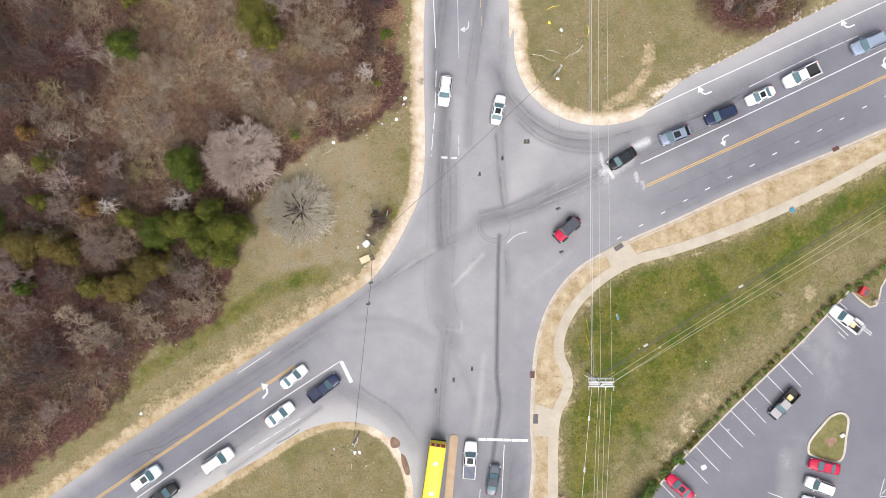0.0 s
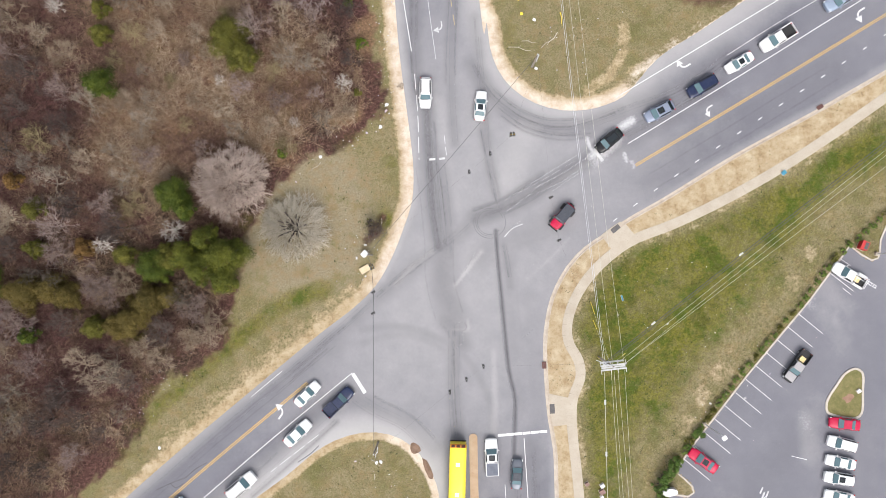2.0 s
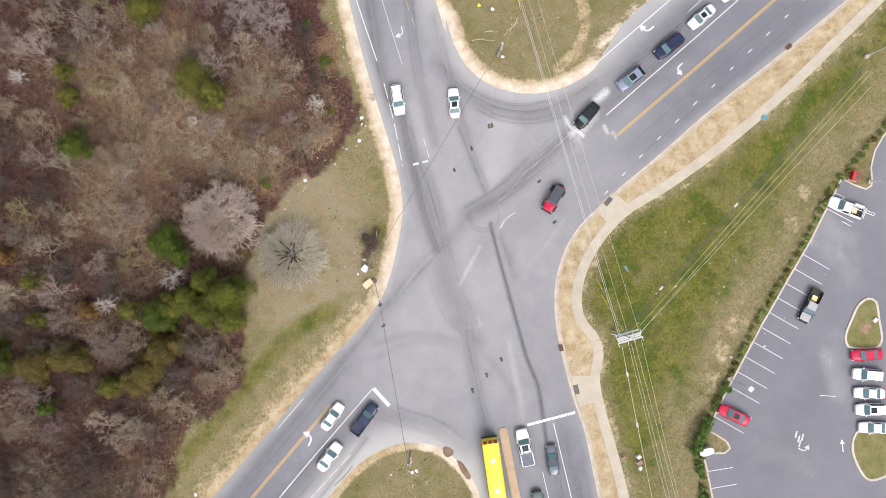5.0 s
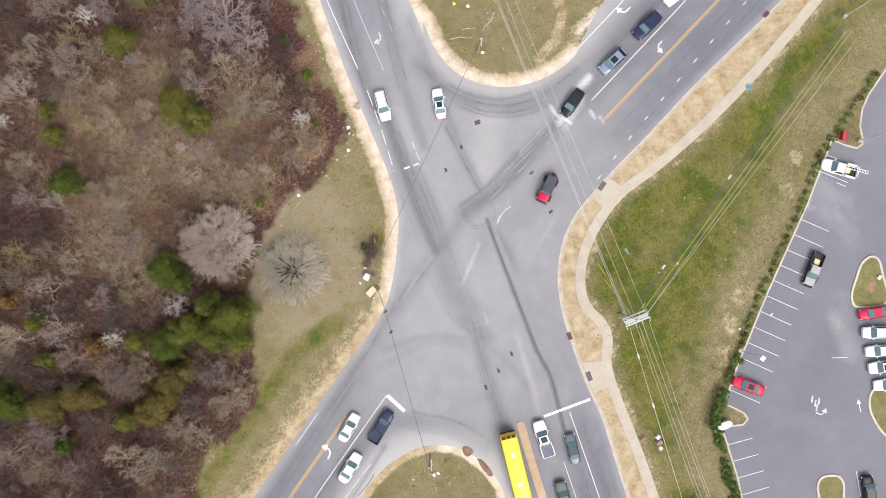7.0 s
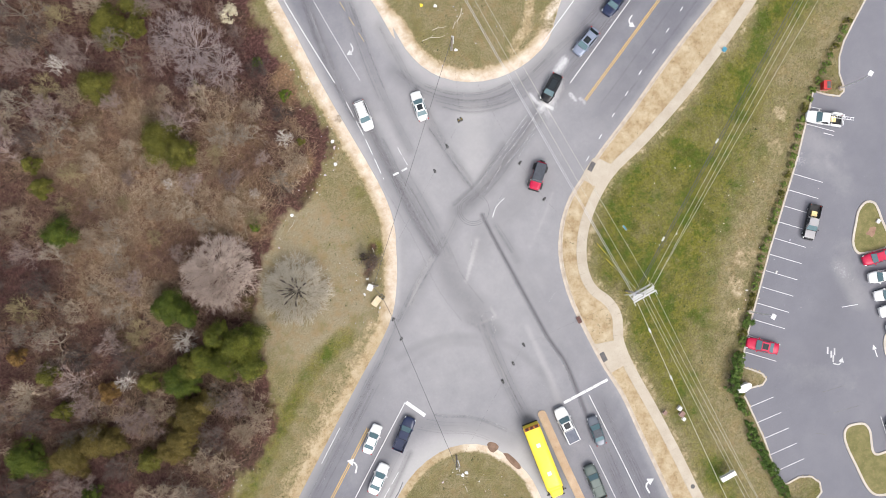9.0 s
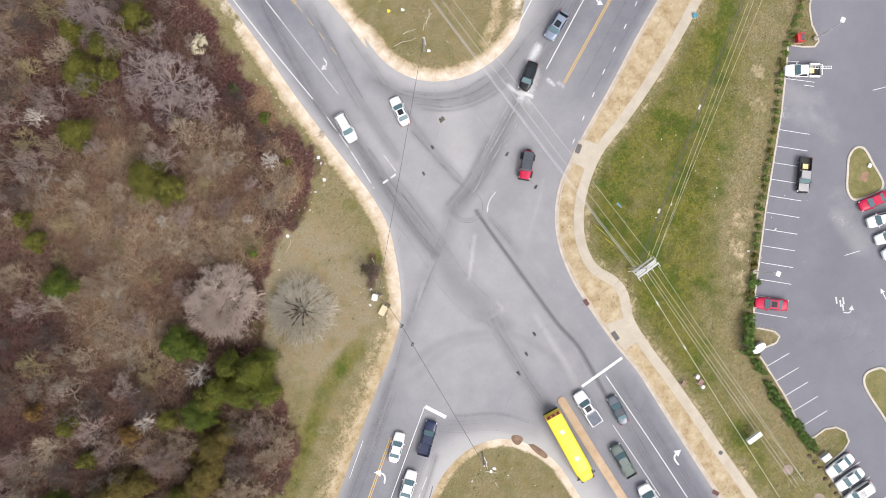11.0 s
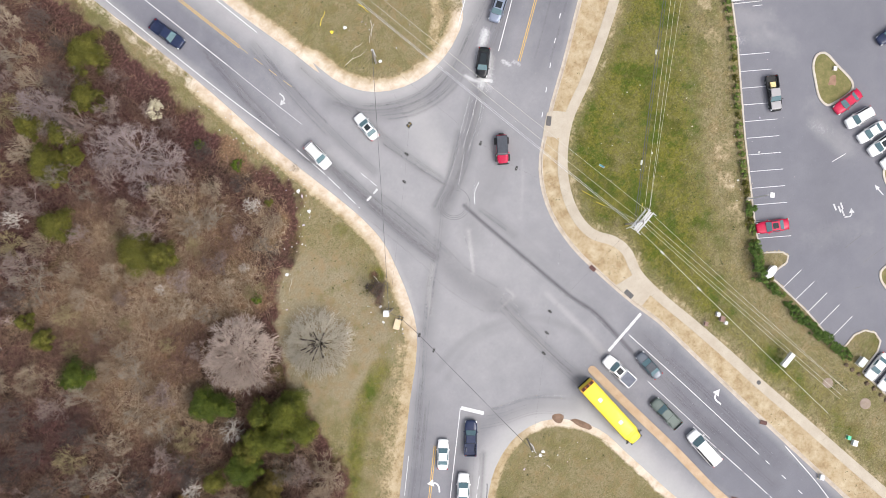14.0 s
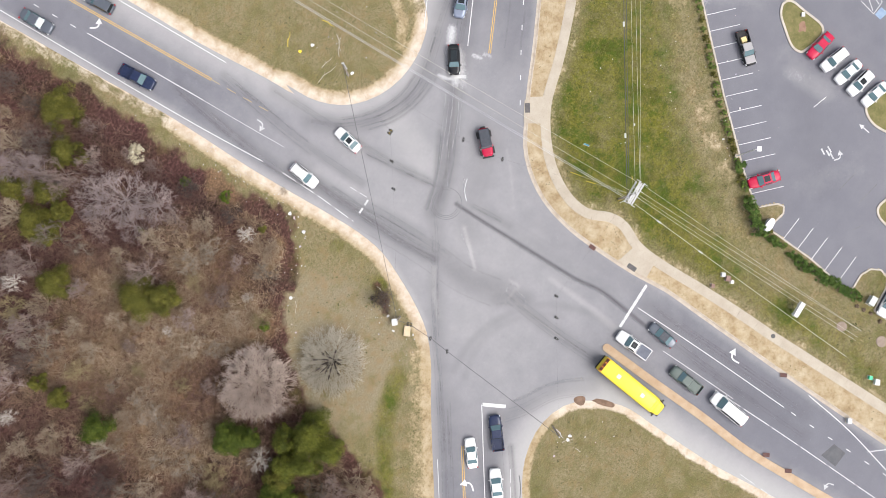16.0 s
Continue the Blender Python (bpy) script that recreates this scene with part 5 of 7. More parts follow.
mat_dark_red = mat_plain("dark red lamp panel", (0.03, 0.008, 0.006), (0.05, 0.015, 0.01), 4.0, 0.95)
school_bus(*[(-0.67, -27.93), (-2.24, -39.10)])


# ---- poles, wires, signals ----
def mat_wood(name, a, b):
    k = Mat(name, 0.9)
    st = k.noise(6.0, 4, 0.7)
    return k.done(k.mix(st, a, b), st, 0.4, 0.01)


POLE_WOOD = mat_wood("weathered pole timber", (0.16, 0.13, 0.10), (0.34, 0.30, 0.25))
GREY_METAL = mat_plain("galvanised grey steel", (0.34, 0.35, 0.36), (0.5, 0.5, 0.51), 4.0, 0.5)
CABLE = Mat("dark cable", 0.6).done((0.04, 0.04, 0.042))
BARE_WIRE = Mat("weathered aluminium wire", 0.6, 0.2).done((0.42, 0.41, 0.35))
PORCELAIN = Mat("pale grey porcelain", 0.4).done((0.4, 0.4, 0.4))
SIGNAL_BLACK = mat_plain("black signal housing", (0.02, 0.02, 0.02), (0.04, 0.038, 0.035), 5.0, 0.6)


def wire(a, b, r, material, sag=0.4, name="overhead_wire", label="thin overhead wire between poles"):
    a, b = Vector(a), Vector(b)
    cu = bpy.data.curves.new(name, "CURVE")
    cu.dimensions, cu.bevel_depth, cu.bevel_resolution = "3D", r, 1
    sp = cu.splines.new("POLY")
    n = 14
    sp.points.add(n)
    for i in range(n + 1):
        t = i / n
        p = a.lerp(b, t) - Vector((0, 0, sag * 4 * t * (1 - t)))
        sp.points[i].co = (*p, 1)
    tmp = bpy.data.objects.new("tmp", cu)
    me = bpy.data.meshes.new_from_object(tmp)
    bpy.data.objects.remove(tmp)
    me.materials.clear()
    return tagged(part_me(name, me, material), label, "wire")


def pole(at, height, r=0.16, label="weathered timber utility pole beside the road"):
    (x, y), = at
    top = tagged(new("utility_pole"), label, "utility pole")
    part("shaft", tube(bmesh.new(), (0, 0, -0.2), (0, 0, height), r, r * 0.7, 10), POLE_WOOD, top)
    part("cap", tube(bmesh.new(), (0, 0, height), (0, 0, height + 0.03), r * 0.75, r * 0.6, 10), GREY_METAL, top)
    top.location = (x, y, 0.05)
    return top


SHRUB_BROWN = mat_plain("brown dormant twigs", (0.07, 0.045, 0.03), (0.14, 0.10, 0.06), 6.0)
(hx, hy), = [(21.11, -18.10)]
big = pole([(hx, hy)], 12.8, 0.19, "tall timber utility pole with pale double crossarms in grass")
(cax, cay), (cbx, cby) = [(19.69, -18.25), (22.68, -18.25)]
ang = math.atan2(cby - cay, cbx - cax)
cdir, cper = np.array([math.cos(ang), math.sin(ang)]), np.array([-math.sin(ang), math.cos(ang)])
for o, z in ((0.28, 12.2), (-0.28, 12.2), (0.0, 12.06), (0.62, 11.2)):
    bm = box(bmesh.new(), -1.6, 1.6, -0.11, 0.11, -0.08, 0.08, 0.015)
    arm = part("crossarm", bm, PORCELAIN if z > 12 else GREY_METAL, big, "pale weathered crossarm")
    arm.matrix_basis = Matrix.Translation((cper[0] * o, cper[1] * o, z)) @ Matrix.Rotation(ang, 4, "Z")
for u in (-1.65, -0.35, 0.55, 1.65):
    for o in (0.28, -0.28):
        p = cdir * u + cper * o
        part("insulator", tube(bmesh.new(), (p[0], p[1], 12.27), (p[0], p[1], 12.55), 0.10, 0.07, 8), PORCELAIN, big)
        q = p + cper * (0.55 if o > 0 else -0.55)
        part("insulator", tube(bmesh.new(), (p[0], p[1], 12.22), (q[0], q[1], 12.2), 0.06, 0.05, 8), PORCELAIN, big)
for a in (0.6, 2.2):
    part("brace", tube(bmesh.new(), (0, 0, 10.8), (cdir[0] * (1.1 if a < 1 else -1.1) + cper[0] * 0.28, cdir[1] * (1.1 if a < 1 else -1.1) + cper[1] * 0.28, 12.15), 0.035), GREY_METAL, big)
part("transformer", tube(bmesh.new(), (-0.55 * cdir[0] - 0.2, -0.55 * cdir[1] + 0.25, 9.6), (-0.55 * cdir[0] - 0.2, -0.55 * cdir[1] + 0.25, 10.7), 0.27, 0.27, 12), GREY_METAL, big, "grey transformer can")
part("side_arm", tube(bmesh.new(), (0, 0, 10.2), (-1.9, 0.9, 10.0), 0.05), GREY_METAL, big)

for (x0, y0), (x1, y1), r in zip([(19.83, -17.93), (20.05, -18.08), (21.03, -18.08), (22.53, -17.93)], [(19.69, 36.19), (19.91, 36.18), (20.82, 36.18), (21.95, 36.18)], (0.026, 0.022, 0.018, 0.018)):
    wire((x0, y0, 12.3), (x1, y1, 12.2), r, BARE_WIRE if r < 0.02 else GREY_METAL, 0.5)
for (x0, y0), (x1, y1), r in zip([(19.83, -18.68), (20.73, -18.68), (21.10, -18.68), (21.63, -18.68), (22.53, -18.68)], [(18.30, -36.82), (20.03, -36.81), (20.47, -36.81), (21.22, -36.81), (21.67, -36.81)], (0.03, 0.018, 0.018, 0.018, 0.018)):
    wire((x0, y0, 12.3), (x1 + (x1 - x0) * 0.9, y1 + (y1 - y0) * 0.9, 12.2), r, BARE_WIRE, 0.5)
for (x0, y0), (x1, y1), r, m in zip([(20.02, -17.64), (20.17, -17.87), (21.15, -18.24), (22.14, -18.40), (22.90, -17.94)], [(61.96, 8.31), (61.96, 7.86), (61.96, 7.25), (61.95, 6.57), (61.95, 5.12)], (0.055, 0.04, 0.018, 0.018, 0.018), (CABLE, CABLE, BARE_WIRE, BARE_WIRE, BARE_WIRE)):
    wire((x0, y0, 11.2), (x1, y1, 11.0), r, m, 0.4)
for (x, y) in [(27.27, -13.03), (40.04, -5.12)] :
    bm = box(bmesh.new(), -0.32, 0.32, -0.12, 0.12, -0.14, 0.14, 0.05)
    tagged(part("cable_closure", bm, PORCELAIN), "pale cable splice closure hung on a wire", "cable box").matrix_world = pose(x, y, 11.05, 0, 0, 32)
(ux, uy), (vx, vy) = [(19.83, -18.68), (18.30, -36.82)]
for q in (0.22, 0.6):
    bm = box(bmesh.new(), -0.32, 0.32, -0.12, 0.12, -0.12, 0.12, 0.05)
    tagged(part("cable_closure", bm, PORCELAIN), "pale cable splice closure hung on a wire", "cable box").matrix_world = pose(ux + (vx - ux) * q, uy + (vy - uy) * q, 12.28 - 0.5 * 4 * (q / 1.9) * (1 - q / 1.9), 0, 0, 85)
GUARD = Mat("yellow plastic guy guard", 0.5).done((0.65, 0.5, 0.04))
for (x0, y0), (x1, y1) in ([(20.87, -9.94), (21.32, -11.43)], [(20.93, -12.63), (20.85, -14.10)], [(25.04, -17.98), (25.90, -17.63)], [(20.91, -18.12), (21.08, -13.16)]):
    g = tagged(new("guy_wire"), "steel guy wire with a yellow plastic guard", "guy wire")
    d = Vector((hx - x0, hy - y0, 10.0))
    part("strand", tube(bmesh.new(), (x0, y0, 0.05), (hx, hy, 10.0), 0.014), BARE_WIRE, g)
    part("guard", tube(bmesh.new(), (x0, y0, 0.1), (x0 + d.x * 0.2, y0 + d.y * 0.2, 2.2), 0.045), GUARD, g, "yellow plastic guard")

pole_n = pole([(16.29, 25.30)], 8.2, 0.15, "grey timber signal pole standing in thin grass")
pole_w = pole([(-10.21, 0.47)], 8.2, 0.15, "grey signal pole beside two cabinets")
pole_s = pole([(-12.35, -26.92)], 8.2, 0.15, "grey signal pole in thin grass with debris")
tops = [Vector((p.location.x, p.location.y, 7.6)) for p in (pole_n, pole_w, pole_s)] + [Vector((hx, hy, 8.0))]


SIGNAL_TOP = mat_plain("dirty yellow signal top", (0.14, 0.10, 0.02), (0.2, 0.14, 0.03), 5.0)


def signal(at, heads, turn):
    """Hung traffic signal heads, seen from above."""
    (x, y) = at
    sig = tagged(new("traffic_signal"), "black traffic signal hung on a span wire", "traffic signal", "signals over the crossing")
    for i in range(heads):
        o = (i - (heads - 1) / 2) * 0.5
        part("housing", box(bmesh.new(), -0.18, 0.18, o - 0.19, o + 0.19, -0.55, 0.55, 0.03), SIGNAL_BLACK, sig)
        for z in (0.34, 0.0, -0.34):
            part("visor", tube(bmesh.new(), (0.17, o, z), (0.42, o, z - 0.03), 0.15, 0.16, 10), SIGNAL_BLACK, sig)
        part("top_plate", box(bmesh.new(), -0.1, 0.12, o - 0.13, o + 0.13, 0.55, 0.6), SIGNAL_TOP if heads > 1 else SIGNAL_BLACK, sig)
    part("hanger", tube(bmesh.new(), (0, 0, 0.5), (0, 0, 1.05), 0.03), GREY_METAL, sig)
    sig.matrix_world = pose(x, y, 5.6, 0, 0, turn) @ Matrix.Diagonal((0.85, 0.85, 1, 1))
    return Vector((x, y, 6.6))


north = [signal(p, 2 if i == 0 else 1, 90) for i, p in enumerate([(11.79, 14.96), (8.38, 12.62), (5.17, 10.40)])]
east = [signal(p, 1, 20) for p in [(16.12, 5.61), (16.23, 2.81), (16.56, -0.51)]]
south = [signal(p, 1, -90) for p in [(4.09, -16.80), (1.51, -18.35), (-1.00, -19.86)]]
westg = [signal(p, n, 200) for p, n in zip([(-9.88, -1.24), (-10.03, -4.79), (-10.39, -7.73)], (2, 1, 1))]
SPAN = "thin dark span wire over the crossing"
for a, group, b, r in ((tops[0], east, tops[3], 0.006), (tops[3], south, tops[2], 0.006), (tops[1], westg, tops[2], 0.03), (tops[0], north, tops[1], 0.006)):
    for p, q in zip([a] + group, group + [b]):
        wire(p, q, r, CABLE, 0.05, "span_wire", SPAN)
wire(tops[0], tops[1], 0.028, CABLE, 0.3, "span_wire", SPAN)


def lot_lamp(at, height, arm):
    (x, y), = at
    lamp = tagged(new("lamp_post"), "grey steel parking lot lamp post with a flat white head", "lamp post")
    part("base", tube(bmesh.new(), (0, 0, 0), (0, 0, 0.7), 0.34, 0.3, 12), WALK, lamp, "round concrete footing")
    part("shaft", tube(bmesh.new(), (0, 0, 0.7), (0, 0, height), 0.09, 0.07, 8), GREY_METAL, lamp)
    ax, ay = arm
    part("arm", tube(bmesh.new(), (0, 0, height), (ax, ay, height + 0.1), 0.05), GREY_METAL, lamp)
    bm = box(bmesh.new(), -0.35, 0.35, -0.3, 0.3, -0.08, 0.08, 0.04)
    head = part("head", bm, PAINTS["white"], lamp, "flat white lamp head")
    head.matrix_basis = pose(ax, ay, height + 0.1, 0, 0, 30)
    lamp.location = (x, y, 0.1)


lot_lamp([(63.03, -7.62)], 8.6, (0.6, 0.2))
lot_lamp([(35.33, -29.49)], 8.6, (0.3, -0.4))
lot_lamp([(67.85, 10.09)], 8.6, (0.3, 0.3))


# ---- boxes, signs, small things ----
def cabinet(at, sx, sy, h, turn, colour, label, name="utility_cabinet", z=0.06):
    (x, y) = at
    c = tagged(new(name), label, name.replace("_", " "))
    part("body", box(bmesh.new(), -sx / 2, sx / 2, -sy / 2, sy / 2, 0.05, h, 0.03), colour, c)
    part("lid", box(bmesh.new(), -sx / 2 - 0.04, sx / 2 + 0.04, -sy / 2 - 0.04, sy / 2 + 0.04, h - 0.01, h + 0.05, 0.015), colour, c)
    part("plinth", box(bmesh.new(), -sx / 2 - 0.08, sx / 2 + 0.08, -sy / 2 - 0.08, sy / 2 + 0.08, -0.1, 0.05), WALK, c)
    part("handle", box(bmesh.new(), sx / 2, sx / 2 + 0.03, -0.05, 0.05, h * 0.5, h * 0.62), GREY_METAL, c)
    c.matrix_world = pose(x, y, z, 0, 0, turn)
    return c


WHITE_BOX = mat_plain("white enamel", (0.54, 0.54, 0.54), (0.62, 0.62, 0.62), 2.0, 0.5)
CREAM_BOX = mat_plain("cream enamel", (0.46, 0.36, 0.22), (0.54, 0.44, 0.3), 2.0, 0.6)
PINK_BOX = mat_plain("faded brown-pink plastic", (0.17, 0.09, 0.075), (0.24, 0.15, 0.13), 2.0, 0.7)
GREEN_BOX = mat_plain("bright green plastic", (0.02, 0.38, 0.18), (0.04, 0.45, 0.24), 2.0, 0.5)
RED_BOX = mat_plain("red enamel", (0.33, 0.008, 0.01), (0.4, 0.02, 0.02), 2.0, 0.45)
BLUE_BOX = mat_plain("blue plastic", (0.02, 0.14, 0.22), (0.05, 0.24, 0.32), 2.0, 0.5)
(p,) = [(-11.19, 0.74)]
cabinet(p, 0.7, 0.85, 1.4, -52, WHITE_BOX, "white metal signal cabinet on bare grass")
(p,) = [(-11.45, -1.49)]
cabinet(p, 0.8, 1.4, 0.35, -65, CREAM_BOX, "low cream concrete vault lid on bare grass", "utility_vault")
for p, s, m, l in zip([(19.47, -36.72), (19.35, -37.61), (19.23, -38.37), (17.27, -36.23)] + [(17.62, -62.69), (17.57, -63.87), (10.67, -63.30)], (0.55, 0.7, 0.4, 0.5, 0.5, 0.75, 0.7), (GREY_METAL, PINK_BOX, WHITE_BOX, PINK_BOX, GREEN_BOX, WHITE_BOX, GREY_METAL), ("grey", "brown-pink", "white", "brown-pink", "green", "white", "grey")):
    cabinet(p, s, s * 0.8, 0.7, 25, m, l + " utility pedestal standing in the grass verge", "utility_pedestal")
(p,) = [(20.57, -48.28)]
sign = tagged(new("sign_board"), "long white sign board on two posts in grass", "sign")
part("panel", box(bmesh.new(), -1.15, 1.15, -0.33, 0.33, 1.2, 2.1, 0.03), WHITE_BOX, sign)
part("band", box(bmesh.new(), -1.0, 1.0, -0.1, 0.1, 2.1, 2.12), GREY_METAL, sign, "grey lettering band")
for u in (-0.8, 0.8):
    part("post", box(bmesh.new(), u - 0.06, u + 0.06, -0.06, 0.06, -0.1, 1.25), GREY_METAL, sign)
sign.matrix_world = pose(*p, 0.1, 0, 0, 41 - 41.1)
(p,) = [(28.91, -38.52)]
monu = tagged(new("monument_sign"), "rounded white monument sign beside a dark hedge", "sign")
arc = [(1.25 * math.cos(a), 0.62 * math.sin(a)) for a in np.linspace(0, 2 * math.pi, 20, endpoint=False)]
part("slab", prism(bmesh.new(), [(max(-1.05, min(1.2, x)), y) for x, y in arc], 0.2, 1.5), WHITE_BOX, monu)
part("base", box(bmesh.new(), -1.15, 1.1, -0.5, 0.5, 0.0, 0.22, 0.03), WALK, monu)
part("cap", box(bmesh.new(), -0.95, 0.9, -0.3, 0.3, 1.5, 1.58, 0.03), WHITE_BOX, monu)
monu.matrix_world = pose(*p, 0.1, 0, 0, 0) @ Matrix.Diagonal((0.95, 0.85, 1, 1))
(p,) = [(61.05, -6.18)]
kiosk = cabinet(p, 1.0, 1.2, 1.4, -30, RED_BOX, "red metal service box with a grey lid", "service_box")
part("roof", box(bmesh.new(), -0.05, 0.45, -0.5, 0.5, 1.44, 1.5, 0.02), GRATE, kiosk, "grey top plate")
(p,) = [(51.01, 5.68)]
cabinet(p, 0.6, 0.5, 0.4, 35, BLUE_BOX, "blue and white discarded cooler in dry grass", "cooler_box")
(p,) = [(25.51, -9.92)]
cabinet(p, 0.14, 0.75, 0.15, 10, BLUE_BOX, "blue plastic tube lying in green grass", "plastic_tube")
MANHOLE = mat_plain("brown-grey concrete lid", (0.2, 0.15, 0.12), (0.26, 0.205, 0.165), 2.0)
for at, r in zip([(21.94, -55.50), (23.05, -61.59), (15.57, -47.66)], (0.75, 0.8, 0.32)):
    bm = tube(bmesh.new(), (*at, 0.05), (*at, 0.175), r, r, 24)
    tube(bm, (*at, 0.17), (*at, 0.19), r * 0.86, r * 0.84, 24)
    tagged(part("manhole_cover", bm, MANHOLE if r > 0.5 else GRATE), "round manhole cover set in a sandy verge", "manhole cover")
PALE_GREEN = mat_plain("pale grey-green enamel", (0.34, 0.37, 0.34), (0.42, 0.45, 0.42), 3.0, 0.5)
(p,) = [(27.31, -57.12)]
cabinet(p, 1.3, 0.8, 1.1, 0, PALE_GREEN, "pale grey equipment box beside a turf island", "equipment_box")
for i, (x, y) in enumerate([(27.27, -54.68), (25.65, -55.89), (25.67, -57.00), (25.74, -58.16), (25.45, -59.86), (25.53, -61.14), (25.44, -62.48), (25.34, -63.59), (25.36, -64.81), (25.15, -66.04)]):
    bm = bmesh.new()
    bmesh.ops.create_icosphere(bm, subdivisions=2, radius=0.32)
    for v in bm.verts:
        v.co *= 1 + 0.35 * noise.noise(v.co * 5 + Vector((i, 0, 0)))
        v.co.z = max(v.co.z, -0.1)
    tagged(part("shrub", bm, SHRUB_BROWN if i % 3 else SHRUB_BROWN), "small brown dormant shrub in a mulch bed", "shrub", "shrubs along the mulch bed").location = (x, y, 0.15)


# ---- trees ----
def mat_bark(name, a, b):
    k = Mat(name, 0.9)
    t = k.math("ADD", k.math("MULTIPLY", k.rand(), 0.7), k.math("MULTIPLY", k.noise(1.2, 4, 0.7), 0.4))
    return k.done(k.mix(k.ramp(t, (0.15, 0.0), (0.9, 1.0)), a, b))


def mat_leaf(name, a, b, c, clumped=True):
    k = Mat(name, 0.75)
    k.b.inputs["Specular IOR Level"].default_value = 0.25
    # random tone per lump puts lit tips and dark gaps into the leaf colour
    mixed = k.math("ADD", k.math("MULTIPLY", k.island(), 0.5), k.math("MULTIPLY", k.attr("lump_shade"), 0.5)) if clumped else k.island()
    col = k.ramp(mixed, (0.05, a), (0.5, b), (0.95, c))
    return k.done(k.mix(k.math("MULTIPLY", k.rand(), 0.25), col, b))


BARK_GREY = mat_bark("grey-brown bark", (0.09, 0.07, 0.054), (0.25, 0.21, 0.165))
BARK_PINK = mat_bark("pinkish grey bark", (0.15, 0.105, 0.092), (0.30, 0.23, 0.205))
BARK_MAUVE = mat_bark("mauve grey bark", (0.19, 0.145, 0.14), (0.31, 0.25, 0.24))
BARK_ASH = mat_bark("ash grey bark", (0.33, 0.295, 0.235), (0.46, 0.42, 0.345))
BARK_ROSE = mat_bark("rosy grey twigs", (0.24, 0.185, 0.155), (0.40, 0.32, 0.275))
BARK_PALE = mat_bark("pale bleached bark", (0.42, 0.38, 0.34), (0.58, 0.53, 0.48))
BARK_OLIVE = mat_bark("olive brown bark", (0.16, 0.13, 0.06), (0.30, 0.24, 0.13))
BARK_TAN = mat_bark("tan dry twigs", (0.22, 0.165, 0.115), (0.36, 0.29, 0.215))
BARK_DARK = mat_bark("dark brown bark", (0.045, 0.032, 0.028), (0.11, 0.083, 0.07))
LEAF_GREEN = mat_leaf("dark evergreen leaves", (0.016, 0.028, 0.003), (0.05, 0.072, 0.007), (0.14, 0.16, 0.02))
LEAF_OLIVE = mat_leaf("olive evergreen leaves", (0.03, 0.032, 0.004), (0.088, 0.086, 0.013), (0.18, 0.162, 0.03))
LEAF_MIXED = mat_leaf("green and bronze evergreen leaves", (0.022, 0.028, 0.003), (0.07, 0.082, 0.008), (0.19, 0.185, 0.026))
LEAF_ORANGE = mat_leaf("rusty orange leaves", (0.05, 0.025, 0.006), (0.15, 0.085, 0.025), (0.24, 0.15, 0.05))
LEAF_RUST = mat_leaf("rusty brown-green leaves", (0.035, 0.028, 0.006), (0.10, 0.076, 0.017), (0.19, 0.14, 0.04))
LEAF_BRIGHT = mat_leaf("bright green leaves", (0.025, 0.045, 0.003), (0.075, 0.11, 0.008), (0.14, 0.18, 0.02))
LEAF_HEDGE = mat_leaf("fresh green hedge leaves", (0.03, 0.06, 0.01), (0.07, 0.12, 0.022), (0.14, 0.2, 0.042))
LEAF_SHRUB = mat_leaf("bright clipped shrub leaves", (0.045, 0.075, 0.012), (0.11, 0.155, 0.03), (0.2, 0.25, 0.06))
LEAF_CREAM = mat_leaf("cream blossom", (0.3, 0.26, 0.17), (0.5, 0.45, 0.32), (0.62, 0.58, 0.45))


def rods(segs):
    """Three-sided tapered rods for many branches at once."""
    s = np.array(segs, float)
    a, b, ra, rb = s[:, 0:3], s[:, 3:6], s[:, 6], s[:, 7]
    d = b - a
    d /= np.linalg.norm(d, axis=1)[:, None] + 1e-9
    side = np.cross(d, np.where(np.abs(d[:, 2:3]) > 0.9, [[1.0, 0, 0]], [[0, 0, 1.0]]))
    side /= np.linalg.norm(side, axis=1)[:, None] + 1e-9
    up = np.cross(d, side)
    verts = []
    for ctr, r in ((a, ra), (b, rb)):
        for k in range(3):
            t = k * 2 * math.pi / 3
            verts.append(ctr + (side * math.cos(t) + up * math.sin(t)) * r[:, None])
    v = np.stack(verts, 1).reshape(-1, 3)
    base = np.arange(len(s))[:, None, None] * 6
    f = np.array([(0, 1, 4, 3), (1, 2, 5, 4), (2, 0, 3, 5)])[None] + base
    return v, f.reshape(-1, 4)


def leaves(rng, n, size, shape):
    """Many small bent leaf sprays; shape gives their places and the way each faces."""
    c, face = shape(rng, n)
    face = face + rng.normal(0, 0.45, (n, 3))
    face /= np.linalg.norm(face, axis=1)[:, None]
    a = np.cross(face, rng.normal(0, 1, (n, 3)))
    a /= np.linalg.norm(a, axis=1)[:, None]
    b = np.cross(face, a)
    s = size * rng.uniform(0.6, 1.3, (n, 1))
    v = np.stack([c - a * s, c + b * s * 0.55, c + a * s, c - b * s * 0.55], 1).reshape(-1, 3)
    return v, np.arange(n * 4).reshape(n, 4)


